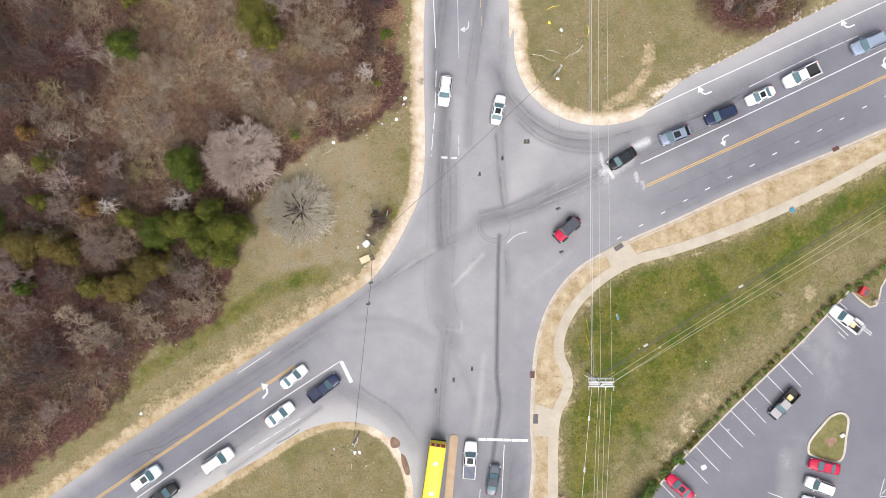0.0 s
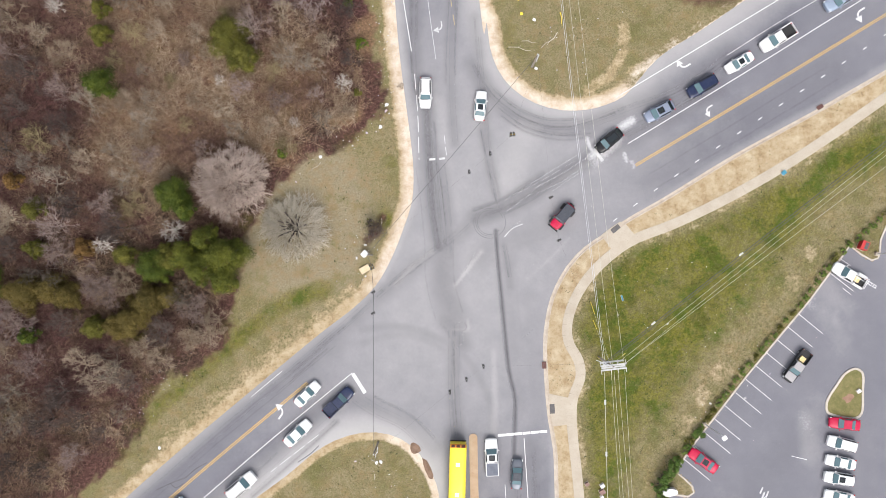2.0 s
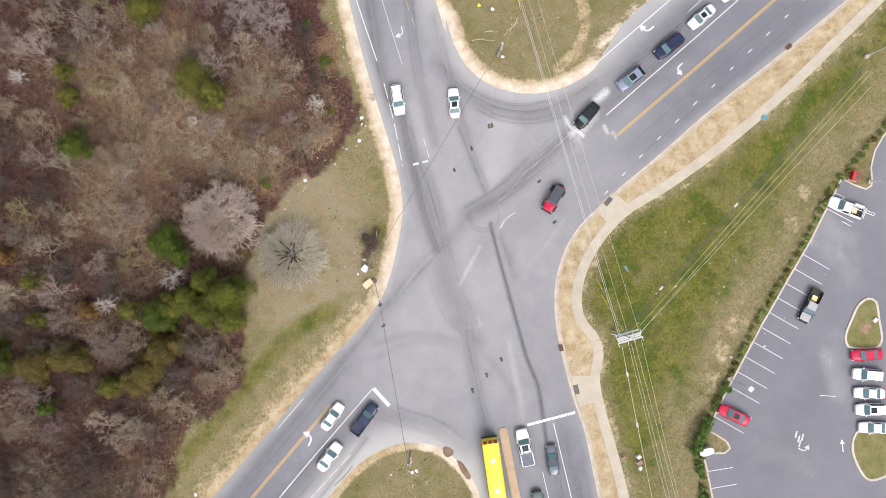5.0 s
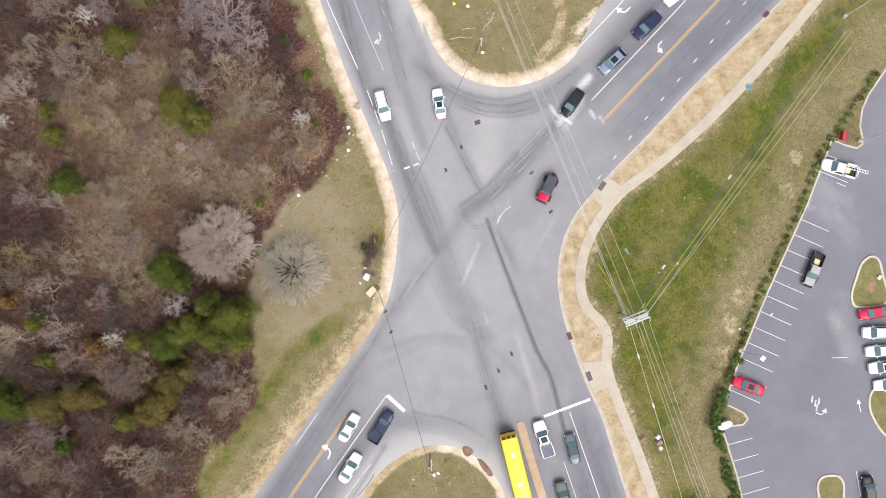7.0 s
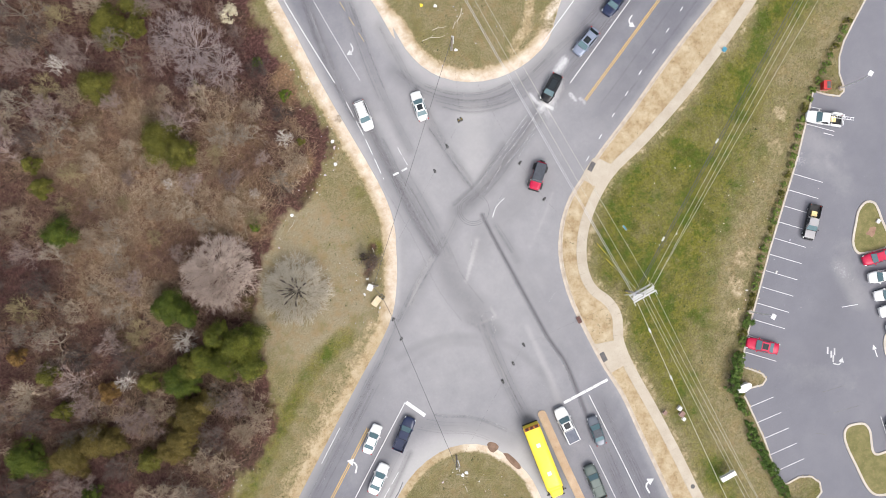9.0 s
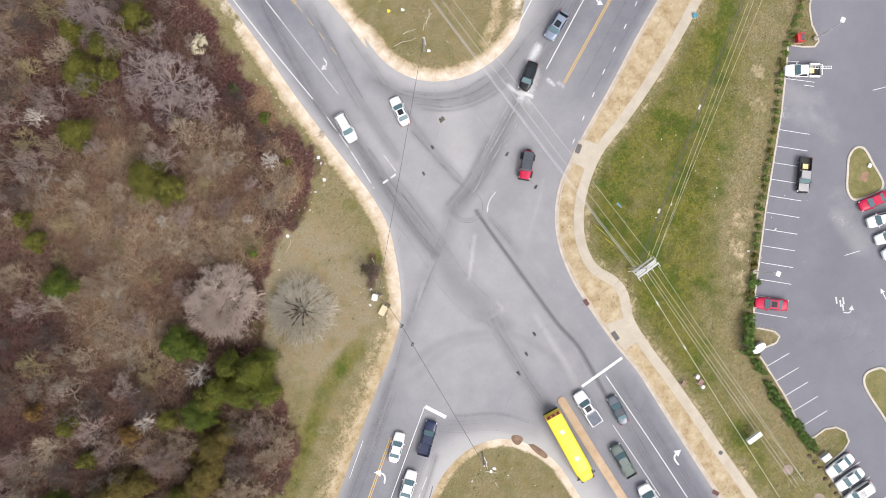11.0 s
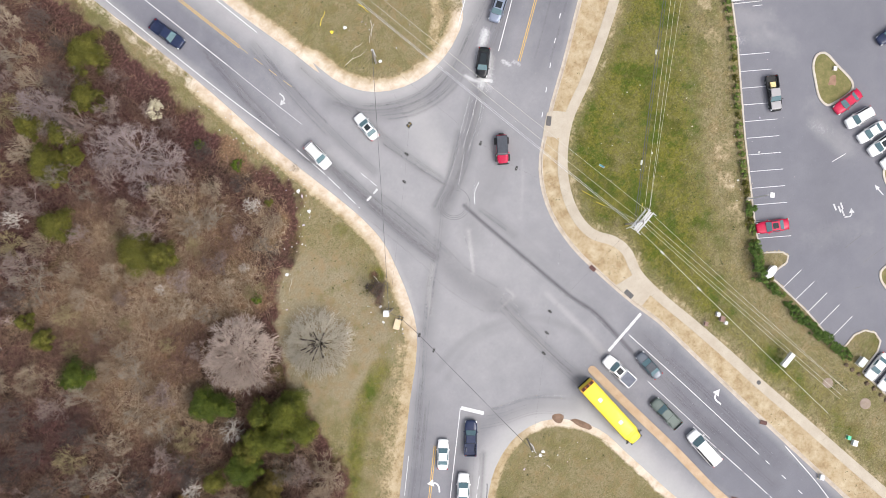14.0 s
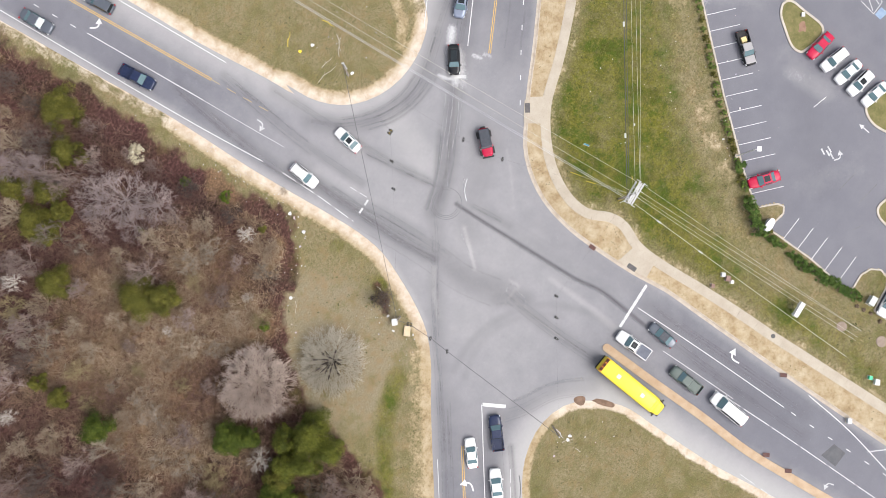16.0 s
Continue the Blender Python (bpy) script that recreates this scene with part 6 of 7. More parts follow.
def evergreen(seed, height, radius, leaf, label, n=2600, size=0.17, name="evergreen_tree", category="tree", lumps=16, rounded=False):
    def shape(rng, m):
        t = rng.uniform(0, 6.283, lumps)
        hgt = rng.uniform(0, 1, lumps) ** 0.8
        reach_ = ((1 - hgt ** 2) ** 0.5 if rounded else (1 - hgt) ** 0.4 * (0.8 + 0.35 * np.sin(2 * t + 1.7 * seed) ** 2)) * rng.uniform(0.55, 1.0, lumps) * (1 + 0.16 * np.sin(3 * t + seed))
        cs = np.column_stack([np.cos(t) * reach_ * 0.82, np.sin(t) * reach_ * 0.82, hgt * 1.5 - 0.75])
        k = rng.randint(0, lumps, m)
        d = rng.normal(0, 1, (m, 3))
        d[:, 2] = np.abs(d[:, 2]) * 0.8
        d /= np.linalg.norm(d, axis=1)[:, None]
        p = cs[k] + d * (rng.uniform(0.10, 0.32, lumps)[k] * rng.uniform(0.3, 1.25, m) ** 0.7)[:, None]
        # one brightness per lump, painted to look like lit and shaded foliage
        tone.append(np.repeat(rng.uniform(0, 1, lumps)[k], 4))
        return p * np.array([radius, radius, height * 0.5]) + np.array([0, 0, height * 0.52]), d
    tone = []
    rng = np.random.RandomState(seed)
    v, f = leaves(rng, n, size, shape)
    tree = tagged(new(name), label, category)
    me = mesh_of("crown", v, f)
    put(me, "lump_shade", tone[0])
    part_me("crown", me, leaf, tree)
    segs = [(0, 0, -0.1, 0, 0, height * 0.6, 0.05 * radius + 0.04, 0.03)]
    for i in range(9):
        t = rng.uniform(0, 6.28)
        z = rng.uniform(0.2, 0.55) * height
        segs.append((0, 0, z, 0.6 * radius * math.cos(t), 0.6 * radius * math.sin(t), z + 0.15 * height, 0.05, 0.015))
    tv, tf = rods(segs)
    part_me("trunk", mesh_of("trunk", tv, tf), BARK_DARK, tree)
    return tree


def stand(tree, at, turn, scale=1.0, z=0.0):
    (x, y) = at
    tree.matrix_basis = pose(x, y, z, 0, 0, turn) @ Matrix.Scale(scale, 4)


def dome(rng, limbs, counts, height, radius, low=0.1, twig=0.018, thick=0.06, wander=0.16):
    """A crown of limbs that radiate and fork towards a rounded outline."""
    trunk, crown = [(0, 0, -0.1, 0, 0, height * 0.22, thick * 2.2, thick * 1.6)], []

    def fork(p, d, left, r, level):
        last = level >= len(counts)
        step = left if last else left * rng.uniform(0.3, 0.5)
        n = 2
        q = p
        for i in range(n):
            d = d + rng.normal(0, wander, 3)
            d /= np.linalg.norm(d)
            q2 = q + d * step / n
            crown.append((*q, *q2, r * (1 - 0.3 * i / n), r * (1 - 0.3 * (i + 1) / n)))
            q = q2
        if last:
            return
        for j in range(counts[level]):
            nd = d + rng.normal(0, 0.34, 3)
            nd /= np.linalg.norm(nd)
            fork(q, nd, (left - step) * rng.uniform(0.75, 1.1), max(twig, r * 0.62), level + 1)

    for i in range(limbs):
        t = 6.283 * (i + rng.uniform(0, 0.7)) / limbs * 3.0
        el = math.asin(rng.uniform(low, 1.0))
        d = np.array([math.cos(t) * math.cos(el), math.sin(t) * math.cos(el), math.sin(el)])
        fork(np.array([0, 0, 0.2]), d, rng.uniform(0.85, 1.1), thick, 0)
    q = np.array(crown)
    for c in (0, 3):
        q[:, c:c + 2] *= radius
        q[:, c + 2] *= height
    return rods(trunk), rods(q)


def domed_tree(seed, limbs, counts, height, radius, bark, label, **kw):
    (tv, tf), (cv, cf) = dome(np.random.RandomState(seed), limbs, counts, height, radius, **kw)
    tree = tagged(new("bare_tree"), label, "tree", "trees of the wood")
    part_me("trunk", mesh_of("trunk", tv, tf), bark, tree)
    part_me("crown", mesh_of("crown", cv, cf), bark, tree)
    return tree


# two lone trees at the edge of the clearing
big_bare = domed_tree(11, 130, (3, 3, 3, 2), 7.0, 6.2, BARK_ROSE, "rounded leafless tree with dense pinkish grey twigs", twig=0.02, thick=0.05, low=0.02, wander=0.13)
stand(big_bare, [(-28.79, 13.22)][0], 0)
thin_bare = domed_tree(12, 150, (3, 3, 3), 3.6, 6.0, BARK_ASH, "wide multi-stemmed leafless tree with thin grey twigs", twig=0.017, thick=0.03, low=0.02)
stems_ = [(0.25 * math.cos(q), 0.25 * math.sin(q), 0.0, (1.6 + 0.7 * math.sin(7 * q)) * math.cos(q), (1.6 + 0.7 * math.sin(7 * q)) * math.sin(q), 4.3, 0.15, 0.05) for q in np.linspace(0, 12.3, 34)]
v, f = rods(stems_)
part_me("stem", mesh_of("stem", v, f), BARK_DARK, thin_bare, "dark crowded stems")
stand(thin_bare, (-20.87, 5.68), 40)

# evergreens, each at its place
EVER = "dark green evergreen tree among leafless trees"
OLIVE = "olive green evergreen tree in the wood"
CEDAR = "brownish green cedar in the wood"
EVERGREENS = [
    (LEAF_OLIVE, "yellow-green cedar in the wood", [(-26.82, 33.58), (-24.97, 30.92)], (3.2, 2.2), 7.5),
    (LEAF_OLIVE, OLIVE, [(-31.50, 45.60), (-45.06, 40.25), (-45.45, 36.58), (-25.94, 51.29), (-22.26, 50.15), (-45.36, 4.62), (-39.28, 3.33), (-51.01, -5.42), (-57.80, 12.34), (-58.36, 6.81)], (2.7, 1.2, 1.6, 2.4, 1.5, 1.7, 2.2, 1.7, 1.6, 1.4), 6.0),
    (LEAF_GREEN, EVER, [(-46.26, 29.17), (-37.45, 12.27), (-41.06, 2.39), (-66.07, 3.36), (-60.30, -5.62), (-36.10, 10.02)], (2.5, 2.7, 2.8, 3.0, 1.4, 1.6), 6.5),
    (LEAF_MIXED, EVER, [(-30.47, 2.51), (-34.13, 1.34), (-31.27, -0.64), (-33.21, 5.15), (-36.22, 3.48)], (3.3, 2.6, 2.4, 2.2, 2.2), 8.5),
    (LEAF_RUST, CEDAR, [(-42.50, -2.53), (-44.97, -4.91), (-47.48, -5.50), (-60.23, 0.58), (-56.63, 0.64), (-40.16, -2.31), (-54.08, -0.58)], (2.6, 2.8, 2.0, 2.9, 2.3, 1.7, 2.2), 6.0),
    (LEAF_ORANGE, "rusty orange-brown tree in the wood", [(-51.20, 6.07), (-60.61, 16.81)], (1.5, 1.3), 5.0),
    (LEAF_OLIVE, OLIVE, [(-9.50, 58.04), (-14.53, 53.91), (-25.28, 52.59), (-20.80, 53.14), (-23.03, 57.99)], (3.0, 2.3, 2.5, 2.2, 1.8), 6.0)]
k = 0
for leaf, lab, places, radii, h in EVERGREENS:
    for at, rad in zip(places, radii):
        k += 1
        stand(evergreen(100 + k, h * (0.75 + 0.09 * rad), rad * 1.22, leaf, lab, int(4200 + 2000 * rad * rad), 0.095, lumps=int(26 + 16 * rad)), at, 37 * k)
for at, rad, leaf, lab in (([(-8.32, 31.27)], 1.15, LEAF_BRIGHT, "bright green bush among brown litter"), ([(-21.57, 16.59)], 1.0, LEAF_BRIGHT, "bright green bush at the wood's edge"),
                           ([(-9.44, 37.64)], 0.95, LEAF_GREEN, "small dark green bush in brown litter"), ([(-9.60, 24.32)], 0.75, LEAF_OLIVE, "small yellow-green bush in brown litter"), ([(-18.94, 39.60)], 0.65, LEAF_OLIVE, "small yellow-green bush in brown litter"),
                           ([(-9.57, 45.39)], 1.9, LEAF_CREAM, "cream blossoming bush at the wood's edge")):
    k += 1
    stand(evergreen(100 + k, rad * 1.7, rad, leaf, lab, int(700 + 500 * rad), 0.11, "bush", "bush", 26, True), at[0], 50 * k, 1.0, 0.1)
for at in [(-10.15, 5.23)]:
    k += 1
    stand(evergreen(100 + k, 0.6, 0.8, LEAF_OLIVE, "low green scrub beside the road", 260, 0.06, "bush", "bush", 8), at, 50 * k, 1.0, 0.0)

# the wood: a few grown forms, repeated at many places
WOODY = "leafless tree with grey-brown branches in a wood"
forms = []
for i, (limbs, counts, h, r, bark, kw) in enumerate((
        (10, (3, 3, 3, 2), 9.5, 4.4, BARK_GREY, {}), (8, (4, 4, 3, 2), 10.5, 5.0, BARK_GREY, {"thick": 0.075}), (14, (3, 3, 3, 2), 8.5, 4.0, BARK_PINK, {}),
        (16, (3, 3, 3), 8.0, 4.1, BARK_PINK, {}), (20, (3, 3, 3), 6.5, 3.3, BARK_OLIVE, {}), (18, (3, 3, 3), 7.0, 3.5, BARK_TAN, {}),
        (16, (3, 3, 2), 6.0, 2.4, BARK_PALE, {"twig": 0.02, "thick": 0.055}), (14, (3, 3, 3, 2), 7.5, 3.8, BARK_TAN, {}), (10, (4, 3, 3, 2), 9.0, 4.3, BARK_DARK, {"thick": 0.07}))):
    args = dict(twig=0.023, thick=0.055, wander=0.3, low=0.05)
    args.update(kw)
    forms.append(domed_tree(30 + i, limbs, counts, h, r, bark, WOODY if bark is not BARK_PALE else "pale bleached leafless tree in a wood", **args))
broad = domed_tree(60, 22, (4, 3, 3, 2), 9.0, 5.4, BARK_MAUVE, "broad leafless tree with mauve grey branches in a wood", twig=0.018, thick=0.07, wander=0.24)
forms.append(broad)
used = set()


def plant(i, at, turn, scale, z=0.05):
    """One more tree of a grown form; the form itself is the first."""
    tree = forms[i] if i not in used else copy_thing(forms[i], Matrix())
    used.add(i)
    stand(tree, at, turn, scale, z)
    return at


# trees that can be told apart: form, place, scale
KNOWN = []
for i, places, scales in (
        (9, [(-16.12, 43.31), (-14.62, 39.05), (-18.14, 46.49), (-18.91, 40.22)], (0.95, 0.8, 0.8, 0.55)),
        (0, [(-18.51, 30.49), (-40.09, 42.17), (-52.35, 20.93), (-56.96, 18.70), (-36.80, -2.42)], (0.8, 0.95, 0.6, 0.7, 0.75)),
        (1, [(-25.87, 48.71), (-41.66, 48.27), (-55.33, 2.43), (-48.58, -11.38)], (0.8, 0.8, 0.6, 0.75)),
        (6, [(-38.28, 7.31), (-11.53, 25.62), (-48.42, 6.08), (-29.27, 28.20), (-19.09, 21.00)], (0.95, 0.75, 0.85, 0.5, 0.45)),
        (2, [(-49.22, 1.29), (-48.46, -0.84), (-61.97, -4.12), (-38.53, 53.01), (-30.92, 50.25), (-32.07, 53.48), (-36.23, -4.02)], (0.9, 0.75, 0.95, 0.95, 0.9, 0.7, 0.8)),
        (5, [(-12.90, 31.56), (-34.82, -7.97), (-37.69, -8.38), (-42.13, -11.15), (-44.34, -9.22)], (0.7, 0.85, 0.7, 0.8, 0.7)),
        (7, [(-53.12, -10.81), (-49.83, -13.27), (-33.23, -6.50), (-29.36, 24.22), (-3.28, 24.53)], (0.95, 0.9, 0.7, 0.6, 0.2)),
        (3, [(-68.06, -3.87), (-60.06, -9.44), (-62.40, -1.27), (-57.37, 13.13)], (0.9, 0.9, 0.6, 0.6)),
        (9, [(-19.25, 55.51), (-20.01, 58.84)], (0.8, 0.7))):
    for at, sc in zip(places, scales):
        KNOWN.append(plant(i, at, 70 * len(KNOWN), sc))

rng = np.random.RandomState(5)
WOOD_RING = np.vstack([WOOD_EDGE, [(-140, WOOD_EDGE[-1][1]), (-140, 140), (WOOD_EDGE[0][0], 140)]])
cand = rng.uniform((-86, -42), (6, 86), (9000, 2))
cand = cand[inside(cand, WOOD_RING) & (distance(cand, WOOD_EDGE) > 2.6) & (np.hypot(cand[:, 0], cand[:, 1]) < 84)]
open_ = blobs(cand, WARM)
special = np.array([(o.matrix_basis.translation.x, o.matrix_basis.translation.y) for o in bpy.data.objects if o.name.startswith(("evergreen", "bare_tree")) and o.matrix_basis.translation.length > 1])
spots = []
for p, w in zip(cand, open_):
    if np.min(np.hypot(*(special - p).T)) < 3.2 or (spots and np.min(np.hypot(*(np.array([q for q, _ in spots]) - p).T)) < 3.7):
        continue
    if np.hypot(*(special[:1] - p).T)[0] < 6.5 or np.hypot(*(special[1:2] - p).T)[0] < 7.5:
        continue
    spots.append((p, w))
for p, w in spots[:300]:
    d = distance(p[None], WOOD_EDGE)[0]
    if w > 0.5:
        i, s = rng.choice((4, 5, 7, 0, 2)), rng.uniform(0.4, 0.75)
    else:
        i = 8 if p[0] < -42 and rng.uniform() < 0.4 else rng.choice(9, p=(0.10, 0.08, 0.2, 0.16, 0.08, 0.1, 0.03, 0.1, 0.15))
        s = rng.uniform(0.65, 1.05) * (0.5 + 0.5 * min(1, d / 12))
    plant(i, p, rng.uniform(0, 360), s)
for at, s, i in zip([(38.65, 37.01), (41.54, 35.92), (44.28, 36.25), (46.92, 35.58), (49.82, 36.15), (42.78, 34.75), (46.09, 34.50), (51.89, 37.23)], (0.6, 0.5, 0.6, 0.55, 0.5, 0.35, 0.4, 0.5), (8, 2, 8, 3, 0, 8, 2, 8)):
    plant(i, at, 190 * s, s)
for at, s in zip([(-9.28, 4.63), (-8.37, 3.80), (-9.61, 3.22)], (0.42, 0.36, 0.36)):
    plant(8, at, 300 * s, s, 0.02)


# ---- undergrowth, weeds, litter ----
def brush(n, seed, stems=14):
    """Low leafless bushes of radiating stems, each bush of one tone."""
    rng = np.random.RandomState(seed)
    p = rng.uniform((-88, -48), (8, 88), (n * 4, 2))
    p = p[inside(p, WOOD_RING) & (np.hypot(p[:, 0], p[:, 1]) < 86)]
    d = distance(p, WOOD_EDGE)
    p = p[rng.uniform(0, 1, len(p)) < smooth(0.3, 5.0, d)][:n]
    glade = blobs(p, WARM)
    tone = np.repeat(np.clip(0.45 + 0.3 * glade - 0.25 * blobs(p, PLUM) + 0.9 * np.array([noise.noise(Vector((x * 0.13, y * 0.13, 1.0))) for x, y in p]) + rng.normal(0, 0.16, len(p)), 0, 1), stems)
    size = np.repeat(rng.uniform(0.6, 1.9, len(p)) * (1 + 0.35 * glade), stems)
    c = np.repeat(p, stems, 0)
    m = len(c)
    t, el = rng.uniform(0, 6.28, m), rng.uniform(0.15, 1.3, m)
    a = np.column_stack([c + rng.normal(0, 0.12, (m, 2)), np.full(m, 0.1)])
    ln = size * rng.uniform(0.6, 1.2, m)
    b = a + np.column_stack([np.cos(t) * np.cos(el), np.sin(t) * np.cos(el), np.sin(el)]) * ln[:, None]
    r = rng.uniform(0.013, 0.032, m)
    t2 = t + rng.normal(0, 0.7, m)
    e = a + (b - a) * 0.5
    g = e + np.column_stack([np.cos(t2) * np.cos(el), np.sin(t2) * np.cos(el), np.sin(el) * 0.9]) * (ln * 0.55)[:, None]
    segs = np.vstack([np.column_stack([a, b, r, r * 0.4]), np.column_stack([e, g, r * 0.6, r * 0.3])])
    v, f = rods(segs)
    return v, f, np.repeat(np.concatenate([tone, tone]), 6)


k_ = Mat("brown undergrowth", 0.9)
UNDER = k_.done(k_.ramp(k_.math("MULTIPLY_ADD", k_.island(), 0.4, k_.math("MULTIPLY", k_.attr("tone"), 0.65)), (0.0, (0.04, 0.018, 0.016)), (0.25, (0.125, 0.064, 0.056)), (0.5, (0.195, 0.12, 0.083)), (0.75, (0.27, 0.19, 0.118)), (1.0, (0.44, 0.35, 0.26))))
v, f, tone = brush(13000, 8)
me = mesh_of("undergrowth", v, f)
put(me, "tone", tone)
tagged(part_me("undergrowth", me, UNDER), "brown leafless brushwood and brambles under the trees", "undergrowth", kind="stuff")


def tufts(n, seed, spot, size, blades=7):
    """Grass clumps scattered where spot() allows."""
    rng = np.random.RandomState(seed)
    p = rng.uniform(-80, 80, (n * 6, 2))
    p = p[rng.uniform(0, 1, len(p)) < spot(p)][:n]
    m = len(p) * blades
    c = np.repeat(p, blades, 0)
    t = rng.uniform(0, 6.28, m)
    s = np.repeat(rng.uniform(0.5, 1.3, len(p)), blades) * size
    q = c + np.column_stack([np.cos(t), np.sin(t)]) * (s * rng.uniform(0.0, 0.8, m))[:, None]
    w = np.column_stack([-np.sin(t), np.cos(t)]) * (s * 0.3)[:, None]
    o = np.column_stack([np.cos(t), np.sin(t)]) * (s * 0.55)[:, None]
    z = 0.06
    v = np.stack([np.column_stack([q - w, np.full(m, z)]), np.column_stack([q + w, np.full(m, z)]), np.column_stack([q + o, z + s * rng.uniform(0.3, 0.9, m)])], 1).reshape(-1, 3)
    return v, np.arange(m * 3).reshape(m, 3)


LAWN_RING = np.vstack([SE_EDGE, [(300, -300), (300, 100)]])


def on_lawn(p):
    ok = inside(p, LAWN_RING) & ~inside(p, LOT_RING) & (distance(p, WALK_LINE) > 1.1) & (distance(p, SE_EDGE) > 0.9) & (distance(p, LOT_EDGE) > 0.6)
    patch = np.array([noise.noise(Vector((x * 0.12, y * 0.12, 3.0))) for x, y in p])
    return ok * np.clip(0.2 + 1.6 * patch, 0.03, 1)


def on_rough(p):
    ok = ~inside(p, ROAD_RING) & ~inside(p, LAWN_RING) & ~inside(p, WOOD_RING) & (np.minimum.reduce([distance(p, e) for e in (NW_EDGE, NE_EDGE, SW_EDGE)]) > 1.8)
    patch = np.array([noise.noise(Vector((x * 0.15, y * 0.15, 7.0))) for x, y in p])
    return ok * np.clip(0.3 + 1.1 * patch, 0.06, 1)


def on_thick(p):
    ok = inside(p, LAWN_RING) & ~inside(p, LOT_RING) & (distance(p, WALK_LINE) > 1.3) & (distance(p, SE_EDGE) > 0.9) & (distance(p, LOT_EDGE) > 3.0)
    patch = np.array([noise.noise(Vector((x * 0.2, y * 0.2, 11.0))) for x, y in p])
    return ok * ~inside(p, np.vstack([SE_EDGE, WALK_LINE[::-1]])) * smooth(0.12, 0.45, patch)


WEED = mat_leaf("dark green lawn weeds", (0.01, 0.018, 0.002), (0.025, 0.04, 0.005), (0.05, 0.068, 0.01), False)
STRAW = mat_leaf("straw grass", (0.09, 0.078, 0.03), (0.16, 0.14, 0.06), (0.26, 0.22, 0.12), False)
for name, n, seed, spot, size, m, lab in (("weeds", 5500, 21, on_lawn, 0.19, WEED, "dark green weeds scattered through the lawn"), ("weeds", 5200, 25, on_thick, 0.26, WEED, "thick dark green weed patches in the lawn"), ("grass", 6000, 22, on_lawn, 0.16, STRAW, "straw-coloured grass tufts in the lawn"),
                                          ("grass", 6000, 23, on_rough, 0.16, STRAW, "straw-coloured grass tufts on rough ground"), ("weeds", 1500, 24, on_rough, 0.16, WEED, "green weeds scattered on rough ground")):
    v, f = tufts(n, seed, spot, size)
    tagged(part_me(name, mesh_of(name, v, f), m), lab, name, kind="stuff")

k_ = Mat("paper and plastic litter", 0.7)
TRASH = k_.done(k_.ramp(k_.island(), (0.0, (0.5, 0.5, 0.5)), (0.55, (0.42, 0.41, 0.39)), (0.7, (0.4, 0.33, 0.25)), (0.85, (0.36, 0.36, 0.45)), (1.0, (0.45, 0.34, 0.34))))


def litter():
    rng = np.random.RandomState(9)
    bm = bmesh.new()
    lines = [(spline([(-4.10, 31.68), (-4.68, 25.85), (-5.76, 21.69), (-7.83, 18.78), (-11.99, 17.95)]), 1.6, 55), (spline([(-16.14, 15.46), (-21.96, 11.72), (-25.28, 8.39)]), 1.2, 16), (spline([(-48.51, -20.67), (-42.71, -13.20), (-38.56, -9.88)]), 3.0, 30),
             (spline([(-11.98, 5.06), (-11.14, 0.08), (-15.29, -2.41)]), 4.0, 26), (spline([(-1.53, 57.12), (-4.20, 38.90), (-5.01, 25.75)]), 2.0, 40), (spline([(17.92, 31.64), (22.89, 28.30), (28.69, 31.62)]), 6.0, 26), (spline([(24.48, -6.54), (38.51, -13.15), (30.23, -23.07)]), 10.0, 40),
             (spline([(-14.96, -27.78), (-11.19, -31.40), (-7.81, -33.92)]), 3.0, 16), (spline([(33.52, -30.48), (42.60, -23.05), (52.53, -13.14)]), 3.0, 20)]
    for ln, spread, n in lines:
        for p in ln[rng.randint(0, len(ln), n)]:
            x, y = p + rng.normal(0, spread * 0.5, 2)
            s = rng.uniform(0.03, 0.10) * (2.0 if rng.uniform() < 0.06 else 1.0)
            m = pose(x, y, 0.12 + s * 0.3, rng.uniform(-30, 30), rng.uniform(-30, 30), rng.uniform(0, 360)) @ Matrix.Diagonal((s * 2, s * 1.3, s * 0.5, 1))
            bmesh.ops.create_cube(bm, size=1.0, matrix=m)
    return bm


tagged(part("litter", litter(), TRASH), "scattered white and coloured litter on the verges", "litter", kind="stuff")
for i, (x, y) in enumerate([(-16.14, 15.62), (-5.59, 22.19), (-6.83, 19.03)] + [(15.56, 33.22), (17.36, 32.17), (16.77, 24.97)] + [(-12.26, -29.79), (-12.92, -29.84)] + [(-44.34, -24.15)]):
    bm = bmesh.new()
    bmesh.ops.create_icosphere(bm, subdivisions=2, radius=0.24)
    for v in bm.verts:
        v.co *= 1 + 0.7 * noise.noise(v.co * 4 + Vector((i * 3, 0, 0)))
        v.co.z *= 0.4
    ob = tagged(part("rubbish_bag", bm, GUARD if i == 3 else WHITE_BOX), "crumpled white plastic rubbish lying on the ground" if i != 3 else "crumpled yellow plastic rubbish lying on the ground", "rubbish")
    ob.matrix_world = pose(x, y, 0.14, 0, 0, 40 * i)

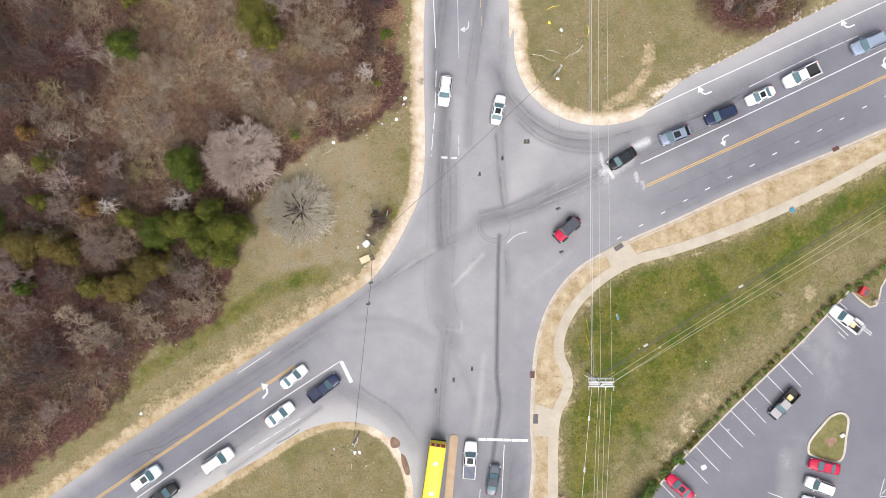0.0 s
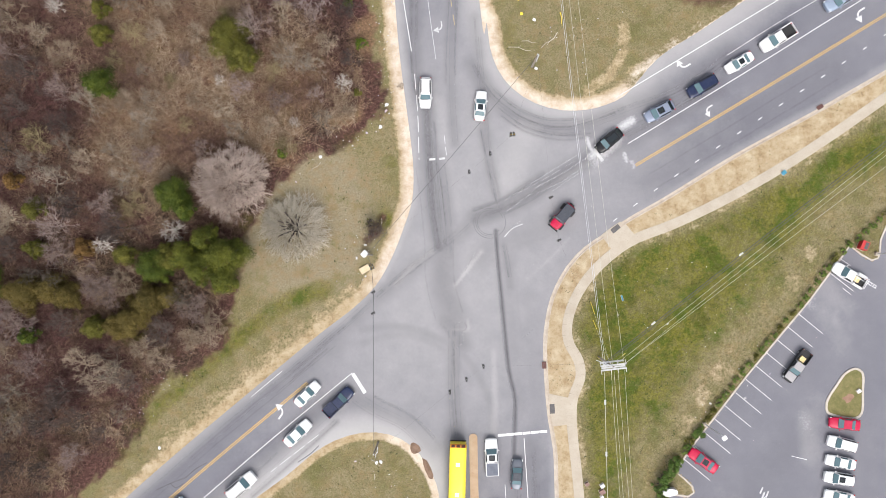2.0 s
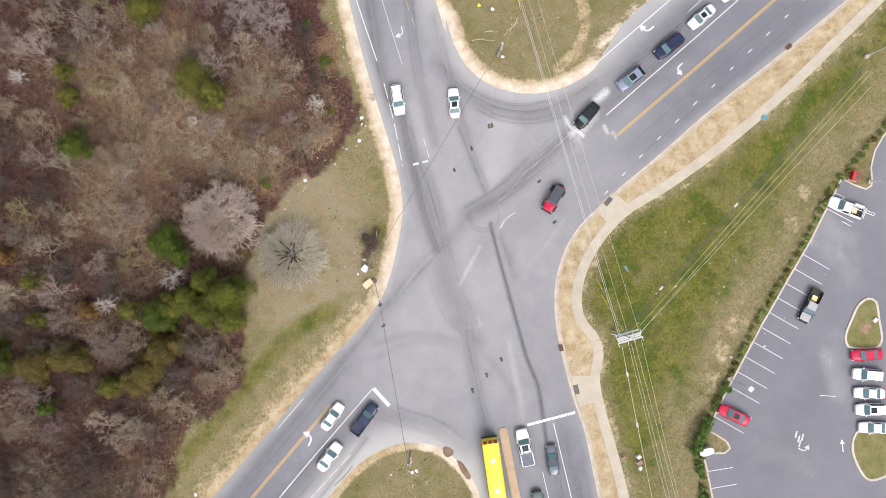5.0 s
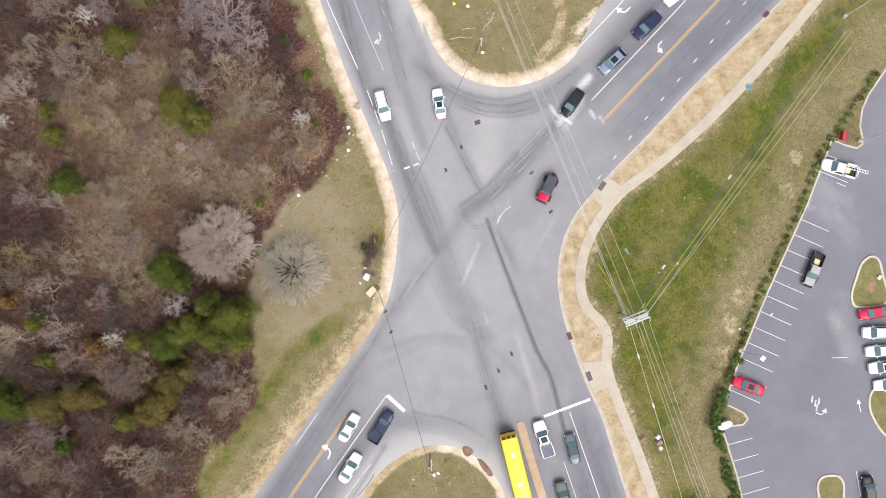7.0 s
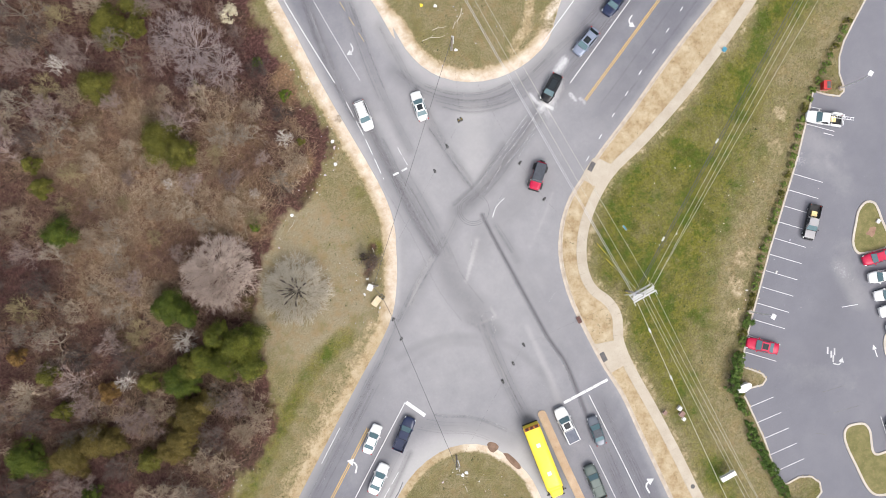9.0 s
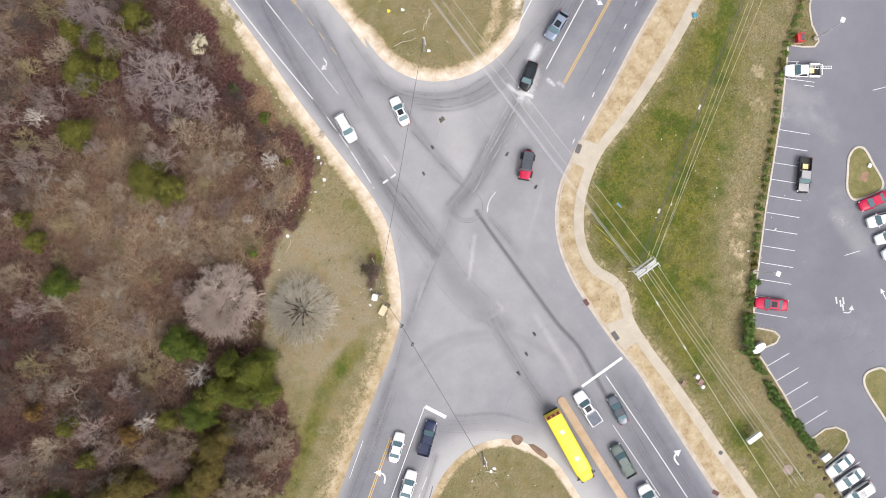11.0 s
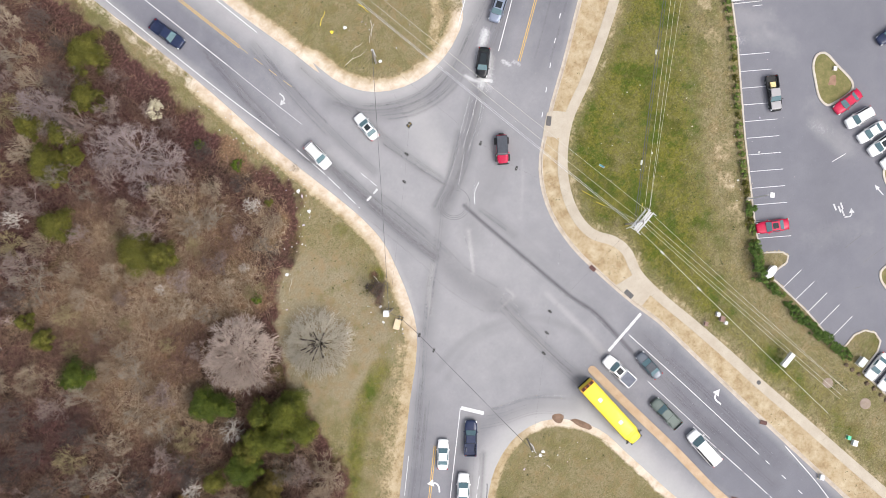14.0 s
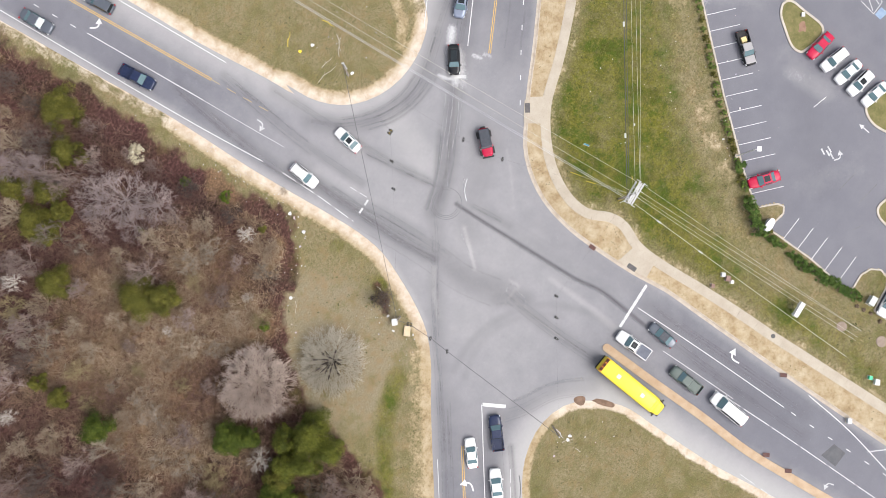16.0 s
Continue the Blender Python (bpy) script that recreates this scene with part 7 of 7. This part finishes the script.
# fallen branches and poles on the rough ground
FALLEN = (([(20.51, 29.91), (18.76, 28.17)], 0.06, "pale"), ([(15.21, 29.22), (17.19, 28.73)], 0.05, "pale"), ([(17.44, 26.95), (16.06, 25.21)], 0.11, "grey"), ([(-16.15, 14.82), (-17.76, 13.75)], 0.05, "pale"), ([(-8.18, 5.67), (-8.41, 4.41)], 0.05, "pale"), ([(-12.48, -27.58), (-13.04, -29.14)], 0.08, "grey"), ([(-13.67, -29.30), (-12.35, -30.38)], 0.07, "pale"),
          ([(-13.41, -31.43), (-13.46, -32.32)], 0.06, "pale"), ([(13.09, 28.56), (16.41, 27.64)], 0.05, "pale"), ([(15.26, 35.13), (17.25, 35.96)], 0.05, "yellow"), ([(21.23, 32.79), (21.31, 30.79)], 0.06, "yellow"), ([(17.90, 27.89), (19.73, 29.13)], 0.05, "pale"), ([(-42.31, 38.60), (-38.68, 39.45)], 0.1, "pale"))
for i, ((a, b), r, tone_) in enumerate(FALLEN):
    a, b = np.array(a), np.array(b)
    side = np.array([-(b - a)[1], (b - a)[0]])
    knots = [a, a + (b - a) * 0.4 + side * 0.06, a + (b - a) * 0.75 - side * 0.03, b]
    bm = bmesh.new()
    for q0, q1, r0, r1 in zip(knots[:-1], knots[1:], (r, r * 0.85, r * 0.65), (r * 0.85, r * 0.65, r * 0.4)):
        tube(bm, (*q0, 0.18), (*q1, 0.18), r0, r1, 7)
    tube(bm, (*knots[1], 0.18), (*(knots[1] + (b - a) * 0.12 + side * 0.08), 0.22), r * 0.5, r * 0.3, 6)
    tagged(part("fallen_branch", bm, {"pale": BARK_ASH, "grey": GREY_METAL, "yellow": GUARD}[tone_]), {"pale": "bleached fallen branch lying on rough ground", "grey": "grey broken post lying in thin grass", "yellow": "yellow plastic guard lying in thin grass"}[tone_], "debris")

# marked stall and small things at the far side of the parking lot
STALL_BLUE = mat_plain("worn blue road paint", (0.16, 0.24, 0.36), (0.24, 0.32, 0.42), 2.0, 0.8, (0.42, 0.44, 0.46))
bm = prism(bmesh.new(), [(63.69, -36.22), (65.12, -36.52), (64.88, -37.72), (63.47, -37.31)][::-1], -0.003, 0.004)
marking("stall_sign", bm, STALL_BLUE, "worn blue painted square on a parking stall", 0.04)
for pair in ([(64.38, -33.50), (63.67, -36.04)], [(65.46, -34.01), (63.99, -35.75)], [(65.98, -34.56), (65.31, -36.02)], [(66.45, -35.34), (65.74, -36.25)], [(63.67, -36.04), (65.92, -36.23)]):
    stripe(pair, 0.14, FAINT_LINE, z=0.04, label="white painted hatching beside a parking stall")
(p,) = [(58.17, -27.20)]
cabinet(p, 0.5, 0.4, 0.3, 30, WHITE_BOX, "small white utility box on a turf island", "utility_box", 0.13)
RED_EARTH = mat_plain("reddish bare earth", (0.2, 0.115, 0.08), (0.26, 0.16, 0.11), 1.4, 0.95)
(p,) = [(56.60, -28.14)]
ring = [(p[0] + (0.75 + 0.25 * math.sin(3 * q)) * math.cos(q), p[1] + (0.6 + 0.2 * math.sin(2 * q)) * math.sin(q)) for q in np.linspace(0, 6.283, 24, endpoint=False)]
tagged(part("bare_patch", prism(bmesh.new(), ring, 0.12, 0.136), RED_EARTH), "reddish bare earth on a turf island", "bare earth", kind="structure")

# shrubs and hedge along the parking lot
edge = SHRUB_LINE
s = np.concatenate([[0], np.cumsum(np.linalg.norm(np.diff(edge, axis=0), axis=1))])
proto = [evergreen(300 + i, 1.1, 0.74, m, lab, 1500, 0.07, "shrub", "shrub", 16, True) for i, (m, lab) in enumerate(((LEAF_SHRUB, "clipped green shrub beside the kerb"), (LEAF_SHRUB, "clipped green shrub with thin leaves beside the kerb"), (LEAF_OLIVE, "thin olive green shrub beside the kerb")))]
first = set()
lo, hi = s[3], s[8] + 13.5
rs = np.random.RandomState(4)
inward = np.array([-0.75, 0.66])
for j, q in enumerate(np.arange(lo, hi, 1.42)):
    x, y = np.interp(q, s, edge[:, 0]), np.interp(q, s, edge[:, 1])
    tdir = np.array([np.interp(q + 0.3, s, edge[:, 0]) - x, np.interp(q + 0.3, s, edge[:, 1]) - y])
    nn = np.array([tdir[1], -tdir[0]]) / (np.linalg.norm(tdir) + 1e-9)
    if nn @ inward < 0:
        nn = -nn
    p = np.array([x, y]) + nn * 0.85 + rs.normal(0, 0.08, 2)
    i = rs.choice(3, p=(0.5, 0.3, 0.2))
    ob = proto[i] if i not in first else copy_thing(proto[i], Matrix())
    first.add(i)
    tagged(ob, group="shrubs along the parking lot")
    stand(ob, p, rs.uniform(0, 360), rs.uniform(0.78, 1.08), 0.08)
for at, r, h in zip([(34.28, -30.57), (32.46, -32.44), (30.57, -34.28), (29.55, -35.26), (28.27, -36.20), (27.81, -37.35), (27.90, -38.49), (27.55, -39.97), (27.39, -41.08), (27.17, -43.62), (27.07, -44.77)], (1.2, 0.65, 1.25, 1.4, 1.55, 1.5, 1.3, 0.85, 0.95, 0.75, 0.85), (1.5, 0.9, 2.2, 2.3, 2.4, 2.3, 2.0, 1.3, 1.2, 1.0, 1.1)):
    k += 1
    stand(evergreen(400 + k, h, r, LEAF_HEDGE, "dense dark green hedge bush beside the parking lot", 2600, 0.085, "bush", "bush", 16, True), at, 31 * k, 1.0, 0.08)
h0, h1 = [np.array(p) for p in [(26.70, -45.11), (26.75, -54.77)]]
for i in range(12):
    k += 1
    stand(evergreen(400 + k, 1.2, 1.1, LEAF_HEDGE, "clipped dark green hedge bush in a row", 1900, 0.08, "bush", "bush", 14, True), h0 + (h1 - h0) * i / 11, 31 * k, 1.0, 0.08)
